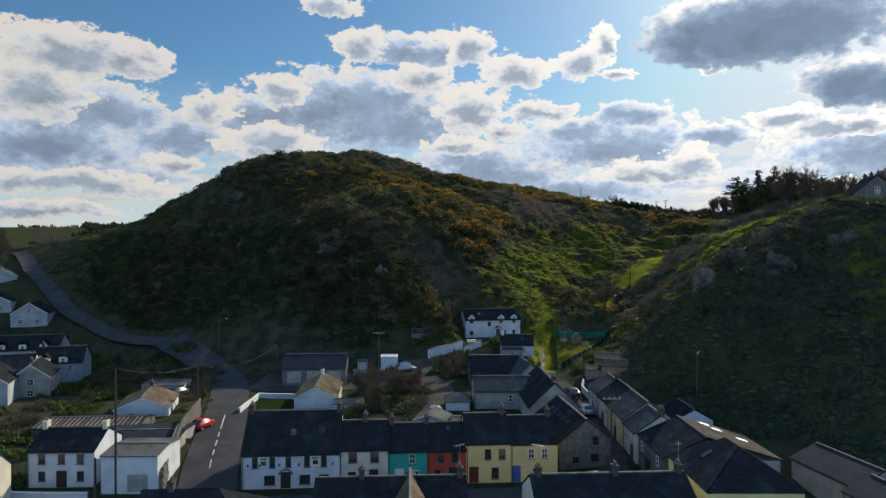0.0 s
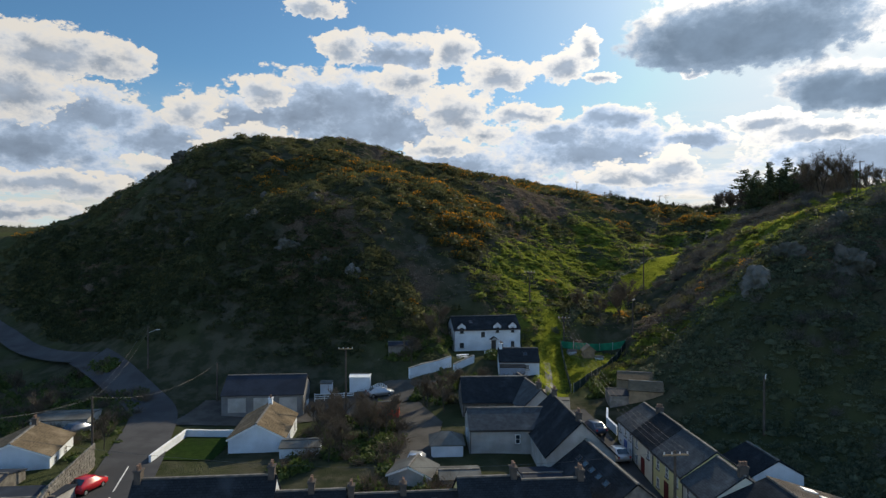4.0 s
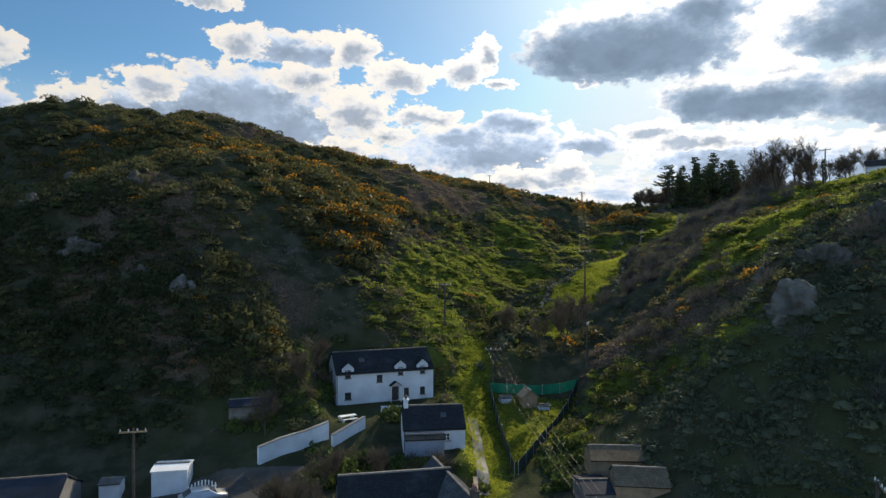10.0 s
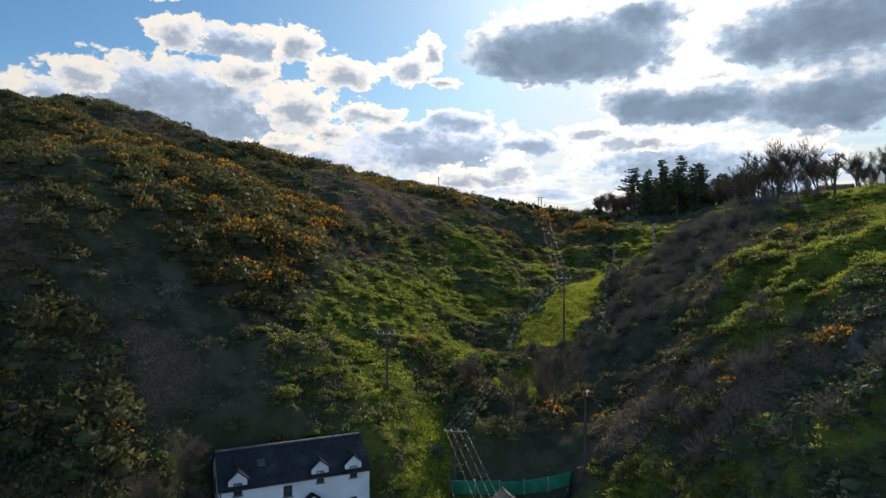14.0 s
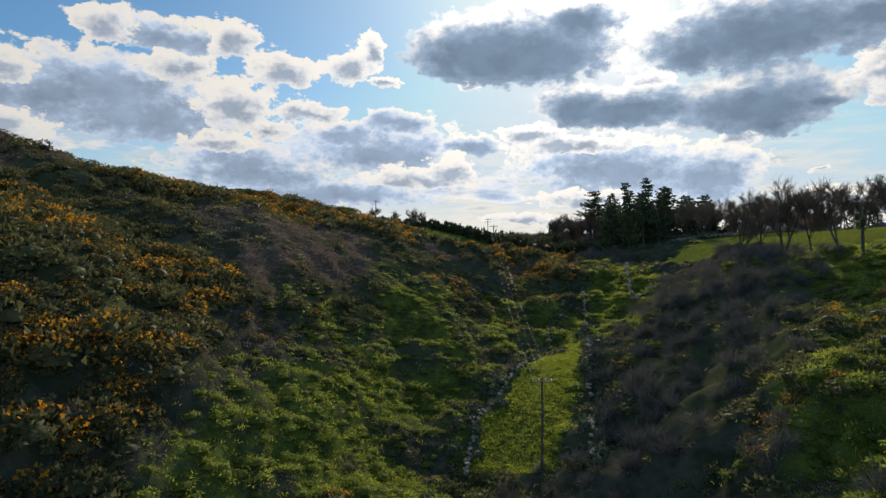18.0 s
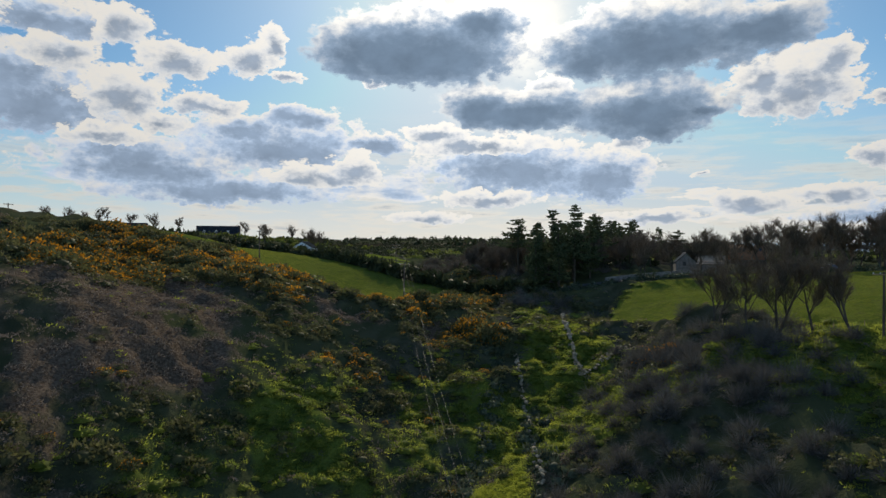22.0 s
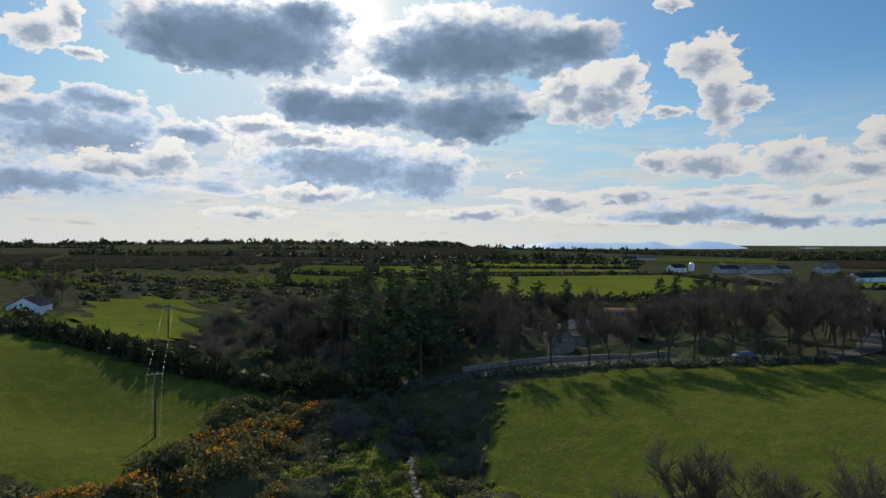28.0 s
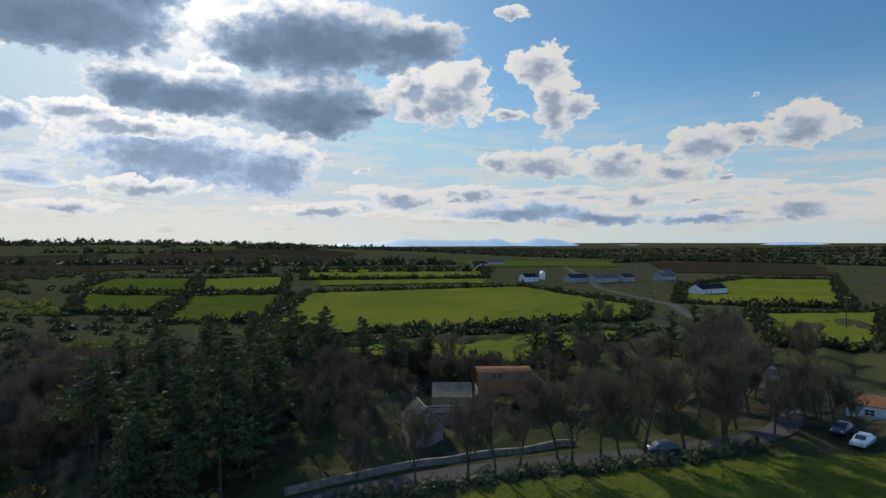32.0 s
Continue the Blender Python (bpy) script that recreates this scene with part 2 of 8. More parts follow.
# open sky outside the placed clouds carries the same broken cumulus
free = nd(wt, "TexNoise", nd(wt, "VectorMath", tall, (400, 90, 0), operation="ADD"), None, 0.09, 7.0, 0.55)
round_az = mth(wt, "ABSOLUTE", mth(wt, "SUBTRACT", az, 30.0))
away = mth(wt, "MAXIMUM", smooth(wt, round_az, 78.0, 100.0), smooth(wt, el, 27.0, 36.0))
free_d = mth(wt, "SUBTRACT", mth(wt, "MULTIPLY", mth(wt, "SUBTRACT", free, 0.57), 4.0), mth(wt, "MULTIPLY", mth(wt, "SUBTRACT", 1.0, away), 4.0))
grey_s = mth(wt, "MAXIMUM", DENS["grey_shade"], free_d)
grey_d = mth(wt, "MAXIMUM", grey_d, free_d)
band = nd(wt, "TexNoise", nd(wt, "VectorMath", tall, (0.55, 1.3, 1.0), operation="MULTIPLY"), None, 0.16, 7.0, 0.58)
band_k = mth(wt, "MULTIPLY", mth(wt, "MULTIPLY", smooth(wt, el, 1.5, 5.0), smooth(wt, el, 13.0, 8.0)), smooth(wt, az, 56.0, 38.0))
band_d = mth(wt, "SUBTRACT", mth(wt, "MULTIPLY", mth(wt, "SUBTRACT", band, 0.36), 3.6), mth(wt, "SUBTRACT", 1.5, band_k))
grey_d = mth(wt, "MAXIMUM", grey_d, band_d)
grey_s = mth(wt, "MAXIMUM", grey_s, mth(wt, "SUBTRACT", band_d, 0.1))
# low streaks of far cloud near the horizon
flat = nd(wt, "CombineXYZ", mth(wt, "MULTIPLY", az, 0.35), mth(wt, "MULTIPLY", el, 2.2), 0.0)
streak = nd(wt, "TexNoise", flat, None, 0.42, 6.0, 0.6)
low = mth(wt, "MULTIPLY", smooth(wt, el, 0.0, 1.0), smooth(wt, el, 13.0, 3.0))
streak_d = mth(wt, "MULTIPLY", smooth(wt, streak, 0.44, 0.62), low)

sun_dir = (math.sin(radians(SUN_AZ)) * math.cos(radians(SUN_EL)), math.cos(radians(SUN_AZ)) * math.cos(radians(SUN_EL)), math.sin(radians(SUN_EL)))
dot = wt.nodes.new("ShaderNodeVectorMath")
dot.operation = "DOT_PRODUCT"
wt.links.new(way, dot.inputs[0])
dot.inputs[1].default_value = sun_dir
off_sun = mth(wt, "MULTIPLY", mth(wt, "ARCCOSINE", mth(wt, "MINIMUM", dot.outputs["Value"], 1.0)), 57.29578)
halo = mth(wt, "POWER", 2.718, mth(wt, "DIVIDE", off_sun, -8.5))
wide = mth(wt, "POWER", 2.718, mth(wt, "DIVIDE", off_sun, -30.0))

clear = mixc(wt, 1.0, sky.outputs[0], (SKY_STRENGTH,) * 3, "MULTIPLY")
clear = mixc(wt, 1.0, clear, (0.50, 0.84, 1.06), "MULTIPLY")
clear = nd(wt, "VectorMath", clear, (0.55, 0.74, 0.95), operation="MINIMUM")
# thin bright haze towards the horizon and round the sun
haze = mth(wt, "MULTIPLY", smooth(wt, el, 16.0, 0.0), 0.8)
clear = mixc(wt, haze, clear, (0.56, 0.70, 0.82))
# warm bright strip of far air under the sun
clear = mixc(wt, mth(wt, "MULTIPLY", smooth(wt, el, 5.5, 0.3), mth(wt, "MULTIPLY", wide, 1.6)), clear, (0.98, 0.92, 0.80))
clear = mixc(wt, mth(wt, "MINIMUM", mth(wt, "MULTIPLY", halo, 1.5), 0.95), clear, (1.25, 1.24, 1.2))


def scaled(c, f):
    n = wt.nodes.new("ShaderNodeVectorMath")
    n.operation = "SCALE"
    if isinstance(c, bpy.types.NodeSocket):
        wt.links.new(c, n.inputs[0])
    else:
        n.inputs[0].default_value = c
    wt.links.new(f, n.inputs["Scale"])
    return n.outputs[0]


rim_gain = mth(wt, "ADD", 0.66, mth(wt, "ADD", mth(wt, "MULTIPLY", wide, 0.6), mth(wt, "MULTIPLY", halo, 1.4)))
rim = scaled((1.0, 0.985, 0.96), rim_gain)
core_gain = mth(wt, "ADD", mth(wt, "ADD", 0.40, mth(wt, "MULTIPLY", wide, 0.68)), mth(wt, "MULTIPLY", billow, 1.1))


def layer(under, d, d_shade, core, depth, soft=0.24, start=0.05):
    uneven = mth(wt, "ADD", mth(wt, "MULTIPLY", mth(wt, "SUBTRACT", billow, 0.5), 0.8), mth(wt, "MULTIPLY", mth(wt, "SUBTRACT", lumps, 0.5), 0.45))
    thick = mth(wt, "ADD", d_shade, uneven)
    shade = smooth(wt, thick, start, depth)
    deep = mixc(wt, smooth(wt, thick, 0.1, 0.85), scaled(tuple(c * 1.6 + 0.06 for c in core), core_gain), scaled(core, core_gain))
    body = mixc(wt, shade, rim, deep)
    return mixc(wt, smooth(wt, d, 0.0, soft), under, body)


streak_col = mixc(wt, smooth(wt, streak, 0.55, 0.75), scaled((0.95, 0.92, 0.86), rim_gain), (0.42, 0.50, 0.60))
sky_col = mixc(wt, mth(wt, "MULTIPLY", streak_d, 0.8), clear, streak_col)
# rows of small far cumulus above the eastern horizon
low_plan = nd(wt, "VectorMath", shifted(tall, cloud_noise(1.2, 4, 0.6, 91.0), 0.9), (0.5, 1.0, 1.0), operation="MULTIPLY")
low_puff = puffs(0.75, 2.5, low_plan)
low_rows = nd(wt, "TexNoise", nd(wt, "VectorMath", tall, (0.25, 1.1, 1.0), operation="MULTIPLY"), None, 0.55, 4.0, 0.55)
low_k = mth(wt, "MULTIPLY", mth(wt, "MULTIPLY", smooth(wt, el, 0.8, 2.0), smooth(wt, el, 6.5, 4.2)), smooth(wt, az, 40.0, 52.0))
low_d = mth(wt, "SUBTRACT", mth(wt, "ADD", mth(wt, "MULTIPLY", mth(wt, "SUBTRACT", 0.36, low_puff), 1.6), mth(wt, "MULTIPLY", mth(wt, "SUBTRACT", low_rows, 0.42), 3.0)), mth(wt, "MULTIPLY", mth(wt, "SUBTRACT", 1.0, low_k), 2.0))
blaze = mth(wt, "ADD", mth(wt, "SUBTRACT", 1.0, CLOUDS["glow"]), mth(wt, "MULTIPLY", mth(wt, "SUBTRACT", billow, 0.5), 0.6))
sky_col = mixc(wt, smooth(wt, blaze, 0.0, 0.75, 0.0, 0.92), sky_col, (1.35, 1.33, 1.27))
sky_col = layer(sky_col, low_d, mth(wt, "SUBTRACT", low_d, 0.15), (0.36, 0.44, 0.54), 0.9, 0.2)
sky_col = layer(sky_col, grey_d, grey_s, (0.25, 0.335, 0.47), 0.5, 0.2, -0.12)
sky_col = layer(sky_col, white_d, DENS["white_shade"], (0.30, 0.37, 0.48), 0.95, 0.17)
sky_col = layer(sky_col, dark_d, DENS["dark_shade"], (0.142, 0.206, 0.300), 0.42, 0.22, -0.22)
# unseen sky overhead, beside and behind the view is brightened as added fill light
sky_col = scaled(sky_col, mth(wt, "ADD", 1.0, mth(wt, "MULTIPLY", away, 1.15)))
below = smooth(wt, el, -0.6, -2.5)
sky_col = mixc(wt, below, sky_col, (0.05, 0.06, 0.05))
back = wt.nodes.new("ShaderNodeBackground")
wt.links.new(sky_col, back.inputs[0])
back.inputs[1].default_value = 0.86
wt.links.new(back.outputs[0], wt.nodes.new("ShaderNodeOutputWorld").inputs[0])

sun_data = bpy.data.lights.new("sun", "SUN")
sun_data.energy, sun_data.angle, sun_data.color = 5.0, radians(0.6), (1.0, 0.89, 0.69)
sun = new("sun", sun_data)
sun.matrix_world = look((0, 0, 0), [-c for c in sun_dir])


# ---- materials ----
def shader(name):
    m = bpy.data.materials.new(name)
    m.use_nodes = True
    t = m.node_tree
    return m, t, t.nodes["Principled BSDF"]


def noise_of(t, scale, detail=4.0, rough=0.55, coord="Object", stretch=(1, 1, 1)):
    tc = t.nodes.new("ShaderNodeTexCoord")
    v = nd(t, "VectorMath", tc.outputs[coord], stretch, operation="MULTIPLY")
    n = t.nodes.new("ShaderNodeTexNoise")
    t.links.new(v, n.inputs["Vector"])
    for k, x in (("Scale", scale), ("Detail", detail), ("Roughness", rough)):
        n.inputs[k].default_value = x
    return n.outputs[0]


def bump_to(t, p, height, strength, dist=0.05):
    b = t.nodes.new("ShaderNodeBump")
    b.inputs["Strength"].default_value, b.inputs["Distance"].default_value = strength, dist
    t.links.new(height, b.inputs["Height"])
    t.links.new(b.outputs[0], p.inputs["Normal"])


def surface(name, base, other=None, rough=0.8, metal=0.0, fine=8.0, broad=0.6, bump=0.3, dist=0.02, tint=0.0, mottle=0.5):
    """Two-scale mottled surface: base to other in broad stains, darker and lighter in a fine grain."""
    m, t, p = shader(name)
    other = other or tuple(c * 0.7 for c in base)
    f, b = noise_of(t, fine, 5), noise_of(t, broad, 4)
    col = mixc(t, smooth(t, b, 0.5 - 0.2 * mottle - 0.05, 0.5 + 0.2 * mottle + 0.05), base, other)
    col = mixc(t, smooth(t, f, 0.3, 0.7, 0.0, 0.35), col, tuple(c * 0.55 for c in base))
    if tint:
        info = t.nodes.new("ShaderNodeObjectInfo")
        hsv = nd(t, "HueSaturation", None, 1.0, mth(t, "ADD", 1 - tint / 2, mth(t, "MULTIPLY", info.outputs["Random"], tint)), 1.0, col)
        col = hsv
    t.links.new(col, p.inputs["Base Color"])
    p.inputs["Roughness"].default_value, p.inputs["Metallic"].default_value = rough, metal
    p.inputs["Specular IOR Level"].default_value = 0.5 if rough < 0.6 else 0.03
    bump_to(t, p, f, bump, dist)
    return m


def leafy(name, a, b, rough=0.65, through=0.25, spread=1.0):
    """Foliage: each sprig its own shade between a and b, with light passing through."""
    m, t, p = shader(name)
    geo = t.nodes.new("ShaderNodeNewGeometry")
    n = noise_of(t, 0.18, 3)
    k = mth(t, "ADD", mth(t, "MULTIPLY", geo.outputs["Random Per Island"], 0.7 * spread), mth(t, "MULTIPLY", smooth(t, n, 0.35, 0.65), 0.3))
    col = mixc(t, k, a, b)
    t.links.new(col, p.inputs["Base Color"])
    p.inputs["Roughness"].default_value = rough
    p.inputs["Specular IOR Level"].default_value = 0.08
    tr = t.nodes.new("ShaderNodeBsdfTranslucent")
    t.links.new(col, tr.inputs[0])
    mx = t.nodes.new("ShaderNodeMixShader")
    mx.inputs[0].default_value = through
    t.links.new(p.outputs[0], mx.inputs[1])
    t.links.new(tr.outputs[0], mx.inputs[2])
    t.links.new(mx.outputs[0], t.nodes["Material Output"].inputs[0])
    return m


def slate(name, base, course=0.22):
    m, t, p = shader(name)
    tc = t.nodes.new("ShaderNodeTexCoord")
    br = t.nodes.new("ShaderNodeTexBrick")
    t.links.new(tc.outputs["UV"], br.inputs["Vector"])
    for k, v in (("Color1", (*base, 1)), ("Color2", (*[c * 0.7 for c in base], 1)), ("Mortar", (*[c * 0.35 for c in base], 1))):
        br.inputs[k].default_value = v
    for k, v in (("Scale", 1.0), ("Mortar Size", 0.012), ("Brick Width", 0.3), ("Row Height", course)):
        br.inputs[k].default_value = v
    stain = noise_of(t, 0.5, 5)
    col = mixc(t, smooth(t, stain, 0.45, 0.75, 0, 0.6), br.outputs[0], tuple(c * 1.5 + 0.01 for c in base))
    t.links.new(col, p.inputs["Base Color"])
    p.inputs["Roughness"].default_value = 0.7
    p.inputs["Specular IOR Level"].default_value = 0.0
    bump_to(t, p, br.outputs["Fac"], -0.6, 0.02)
    return m


M = {
    "white_wall": surface("white_render", (0.62, 0.67, 0.72), (0.50, 0.54, 0.58), 0.85, fine=14, broad=0.5, bump=0.25),
    "cream_wall": surface("cream_render", (0.64, 0.62, 0.52), (0.52, 0.50, 0.43), 0.85, fine=14, broad=0.5, bump=0.25),
    "grey_wall": surface("grey_render", (0.36, 0.36, 0.35), (0.26, 0.26, 0.25), 0.9, fine=14, broad=0.6, bump=0.3),
    "weathered_wall": surface("weathered_block", (0.17, 0.175, 0.18), (0.12, 0.122, 0.125), 0.9, fine=10, broad=0.5, bump=0.3),
    # estate render: whitish walls greyed, their shade put into the base colour
    "shaded_pale_wall": surface("pale_grey_render", (0.40, 0.43, 0.47), (0.31, 0.33, 0.36), 0.88, fine=14, broad=0.5, bump=0.25),
    "yellow_wall": surface("yellow_render", (0.80, 0.62, 0.28), (0.70, 0.53, 0.24), 0.85, fine=14, broad=0.4, bump=0.2),
    "lemon_wall": surface("lemon_render", (0.74, 0.68, 0.34), (0.64, 0.58, 0.30), 0.85, fine=14, broad=0.4, bump=0.2),
    "teal_wall": surface("teal_render", (0.04, 0.42, 0.36), (0.03, 0.35, 0.30), 0.8, fine=14, broad=0.4, bump=0.2),
    "red_wall": surface("red_render", (0.50, 0.09, 0.055), (0.42, 0.07, 0.05), 0.8, fine=14, broad=0.4, bump=0.2),
    "blue_grey_wall": surface("blue_grey_render", (0.30, 0.34, 0.40), (0.24, 0.27, 0.32), 0.85, fine=14, broad=0.4, bump=0.2),
    "slate": slate("dark_slate", (0.026, 0.031, 0.036)),
    "grey_slate": slate("grey_slate", (0.068, 0.076, 0.082)),
    "brown_tile": slate("brown_tile", (0.135, 0.108, 0.075), 0.3),
    "tin": surface("grey_sheet_roof", (0.12, 0.125, 0.12), (0.07, 0.07, 0.065), 0.8, 0.0, fine=3, broad=0.4),
    "dark_tin": surface("dark_sheet_roof", (0.03, 0.038, 0.052), (0.022, 0.027, 0.036), 0.8, 0.0, fine=3, broad=0.4),
    "tan_tin": surface("pale_sheet_roof", (0.27, 0.21, 0.15), (0.17, 0.13, 0.095), 0.8, fine=3, broad=0.4),
    "net_dark": surface("dark_wire_netting", (0.05, 0.075, 0.065), (0.035, 0.05, 0.045), 0.8, fine=12, broad=1),
    "rust_tin": surface("red_sheet_roof", (0.23, 0.115, 0.06), (0.15, 0.075, 0.045), 0.6, 0.0, fine=4, broad=0.5),
    "trim": surface("white_paint", (0.78, 0.78, 0.76), (0.68, 0.68, 0.66), 0.5, fine=10, broad=1, bump=0.1),
    "black_trim": surface("black_paint", (0.02, 0.02, 0.022), (0.035, 0.035, 0.035), 0.45, fine=10, broad=1, bump=0.1),
    "red_trim": surface("dark_red_paint", (0.16, 0.02, 0.02), (0.12, 0.015, 0.015), 0.45, fine=10, broad=1, bump=0.1),
    "blue_door": surface("blue_paint", (0.04, 0.13, 0.42), (0.03, 0.10, 0.34), 0.4, fine=10, broad=1, bump=0.1),
    "brick": surface("chimney_brick", (0.10, 0.085, 0.075), (0.07, 0.064, 0.06), 0.9, fine=12, broad=2),
    "clay": surface("clay_pot", (0.24, 0.15, 0.11), (0.16, 0.11, 0.085), 0.85, fine=12, broad=2),
    "stone": surface("field_stone", (0.36, 0.30, 0.20), (0.22, 0.18, 0.13), 0.92, fine=6, broad=1.4, bump=0.7, dist=0.06, tint=0.5),
    "dark_stone": surface("dark_stone", (0.19, 0.18, 0.165), (0.11, 0.105, 0.095), 0.92, fine=6, broad=1.4, bump=0.7, dist=0.06, tint=0.4),
    "rock": surface("crag_rock", (0.105, 0.10, 0.088), (0.045, 0.048, 0.036), 0.9, fine=2.5, broad=0.5, bump=1.0, dist=0.15),
    "pale_rock": surface("weathered_pale_rock", (0.14, 0.137, 0.125), (0.075, 0.075, 0.062), 0.9, fine=2.5, broad=0.5, bump=1.0, dist=0.15),
    "asphalt": surface("asphalt", (0.068, 0.069, 0.071), (0.048, 0.049, 0.051), 0.95, fine=20, broad=0.25, bump=0.2),
    "concrete": surface("concrete", (0.26, 0.25, 0.23), (0.17, 0.165, 0.155), 0.9, fine=10, broad=0.4, bump=0.3),
    "gravel": surface("gravel_drive", (0.085, 0.08, 0.072), (0.055, 0.052, 0.046), 0.95, fine=12, broad=0.5, bump=0.5),
    "paint": surface("road_paint", (0.72, 0.72, 0.68), (0.5, 0.5, 0.48), 0.7, fine=16, broad=2),
    "pole": surface("pole_wood", (0.10, 0.085, 0.07), (0.06, 0.05, 0.045), 0.9, fine=9, broad=1),
    "timber": surface("weathered_timber", (0.30, 0.22, 0.14), (0.20, 0.15, 0.10), 0.85, fine=9, broad=1.2),
    "steel": surface("galvanised_steel", (0.42, 0.43, 0.44), (0.32, 0.33, 0.34), 0.45, 0.7, fine=6, broad=1),
    "ceramic": surface("insulator_ceramic", (0.60, 0.60, 0.58), None, 0.25, fine=10, broad=2, bump=0.05),
    "wire": surface("weathered_conductor", (0.13, 0.13, 0.127), None, 0.6, 0.4, fine=4, broad=1, bump=0.05),
    "net": surface("green_windbreak", (0.02, 0.20, 0.11), (0.015, 0.14, 0.08), 0.8, fine=12, broad=1),
    "twig": leafy("bare_twigs", (0.075, 0.062, 0.048), (0.13, 0.108, 0.082), 0.9, 0.15),
    "bark": surface("bare_bark", (0.085, 0.072, 0.058), (0.05, 0.045, 0.036), 0.95, fine=7, broad=1.5, bump=0.5),
    "car_red": surface("red_car_paint", (0.42, 0.02, 0.03), (0.38, 0.018, 0.026), 0.25, fine=3, broad=1, bump=0.02),
    "car_silver": surface("silver_car_paint", (0.42, 0.44, 0.46), (0.38, 0.40, 0.42), 0.28, 0.5, fine=3, broad=1, bump=0.02),
    "car_blue": surface("blue_car_paint", (0.05, 0.07, 0.11), (0.04, 0.06, 0.09), 0.28, 0.3, fine=3, broad=1, bump=0.02),
    "car_white": surface("white_car_paint", (0.68, 0.69, 0.70), (0.62, 0.63, 0.64), 0.28, fine=3, broad=1, bump=0.02),
    "rubber": surface("tyre_rubber", (0.02, 0.02, 0.02), None, 0.9, fine=10, broad=2),
    "gorse": leafy("gorse_green", (0.034, 0.040, 0.018), (0.125, 0.122, 0.050), 0.65, 0.38),
    "blossom": leafy("gorse_blossom_yellow", (0.28, 0.122, 0.012), (0.48, 0.225, 0.020), 0.7, 0.42),
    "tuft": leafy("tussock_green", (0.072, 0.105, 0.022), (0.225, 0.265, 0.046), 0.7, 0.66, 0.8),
    # lighter copy of the tussock green, sunlight put into its colours
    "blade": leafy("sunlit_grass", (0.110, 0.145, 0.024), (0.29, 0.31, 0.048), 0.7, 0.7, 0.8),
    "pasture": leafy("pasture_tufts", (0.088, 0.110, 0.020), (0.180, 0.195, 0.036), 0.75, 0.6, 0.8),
    # lightest copy, light shining through the blades brightened into its colours
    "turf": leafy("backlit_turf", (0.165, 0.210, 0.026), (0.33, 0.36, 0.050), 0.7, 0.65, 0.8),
    "dead": leafy("dead_bracken", (0.085, 0.068, 0.054), (0.20, 0.158, 0.124), 0.8, 0.3),
    "scrub": leafy("bare_scrub", (0.045, 0.044, 0.040), (0.125, 0.120, 0.108), 0.9, 0.2),
    "shrub": leafy("garden_shrub", (0.025, 0.045, 0.012), (0.10, 0.13, 0.035), 0.6, 0.3),
    "needle": leafy("conifer_needles", (0.036, 0.050, 0.026), (0.098, 0.116, 0.052), 0.85, 0.2),
    "hedge": leafy("hedge_green", (0.020, 0.028, 0.014), (0.052, 0.060, 0.026), 0.75, 0.2),
    "lime": leafy("willow_green", (0.06, 0.08, 0.015), (0.16, 0.18, 0.035), 0.75, 0.35),
}


def glass(name, tint):
    m, t, p = shader(name)
    n = noise_of(t, 2.0, 2)
    t.links.new(mixc(t, smooth(t, n, 0.3, 0.7, 0, 0.6), tint, tuple(c * 1.8 for c in tint)), p.inputs["Base Color"])
    p.inputs["Roughness"].default_value, p.inputs["Specular IOR Level"].default_value = 0.06, 0.7
    return m


M["ivy"] = leafy("ivy_thicket_green", (0.030, 0.044, 0.028), (0.105, 0.122, 0.072), 0.7, 0.25)
M["glass"] = glass("window_glass", (0.020, 0.026, 0.032))


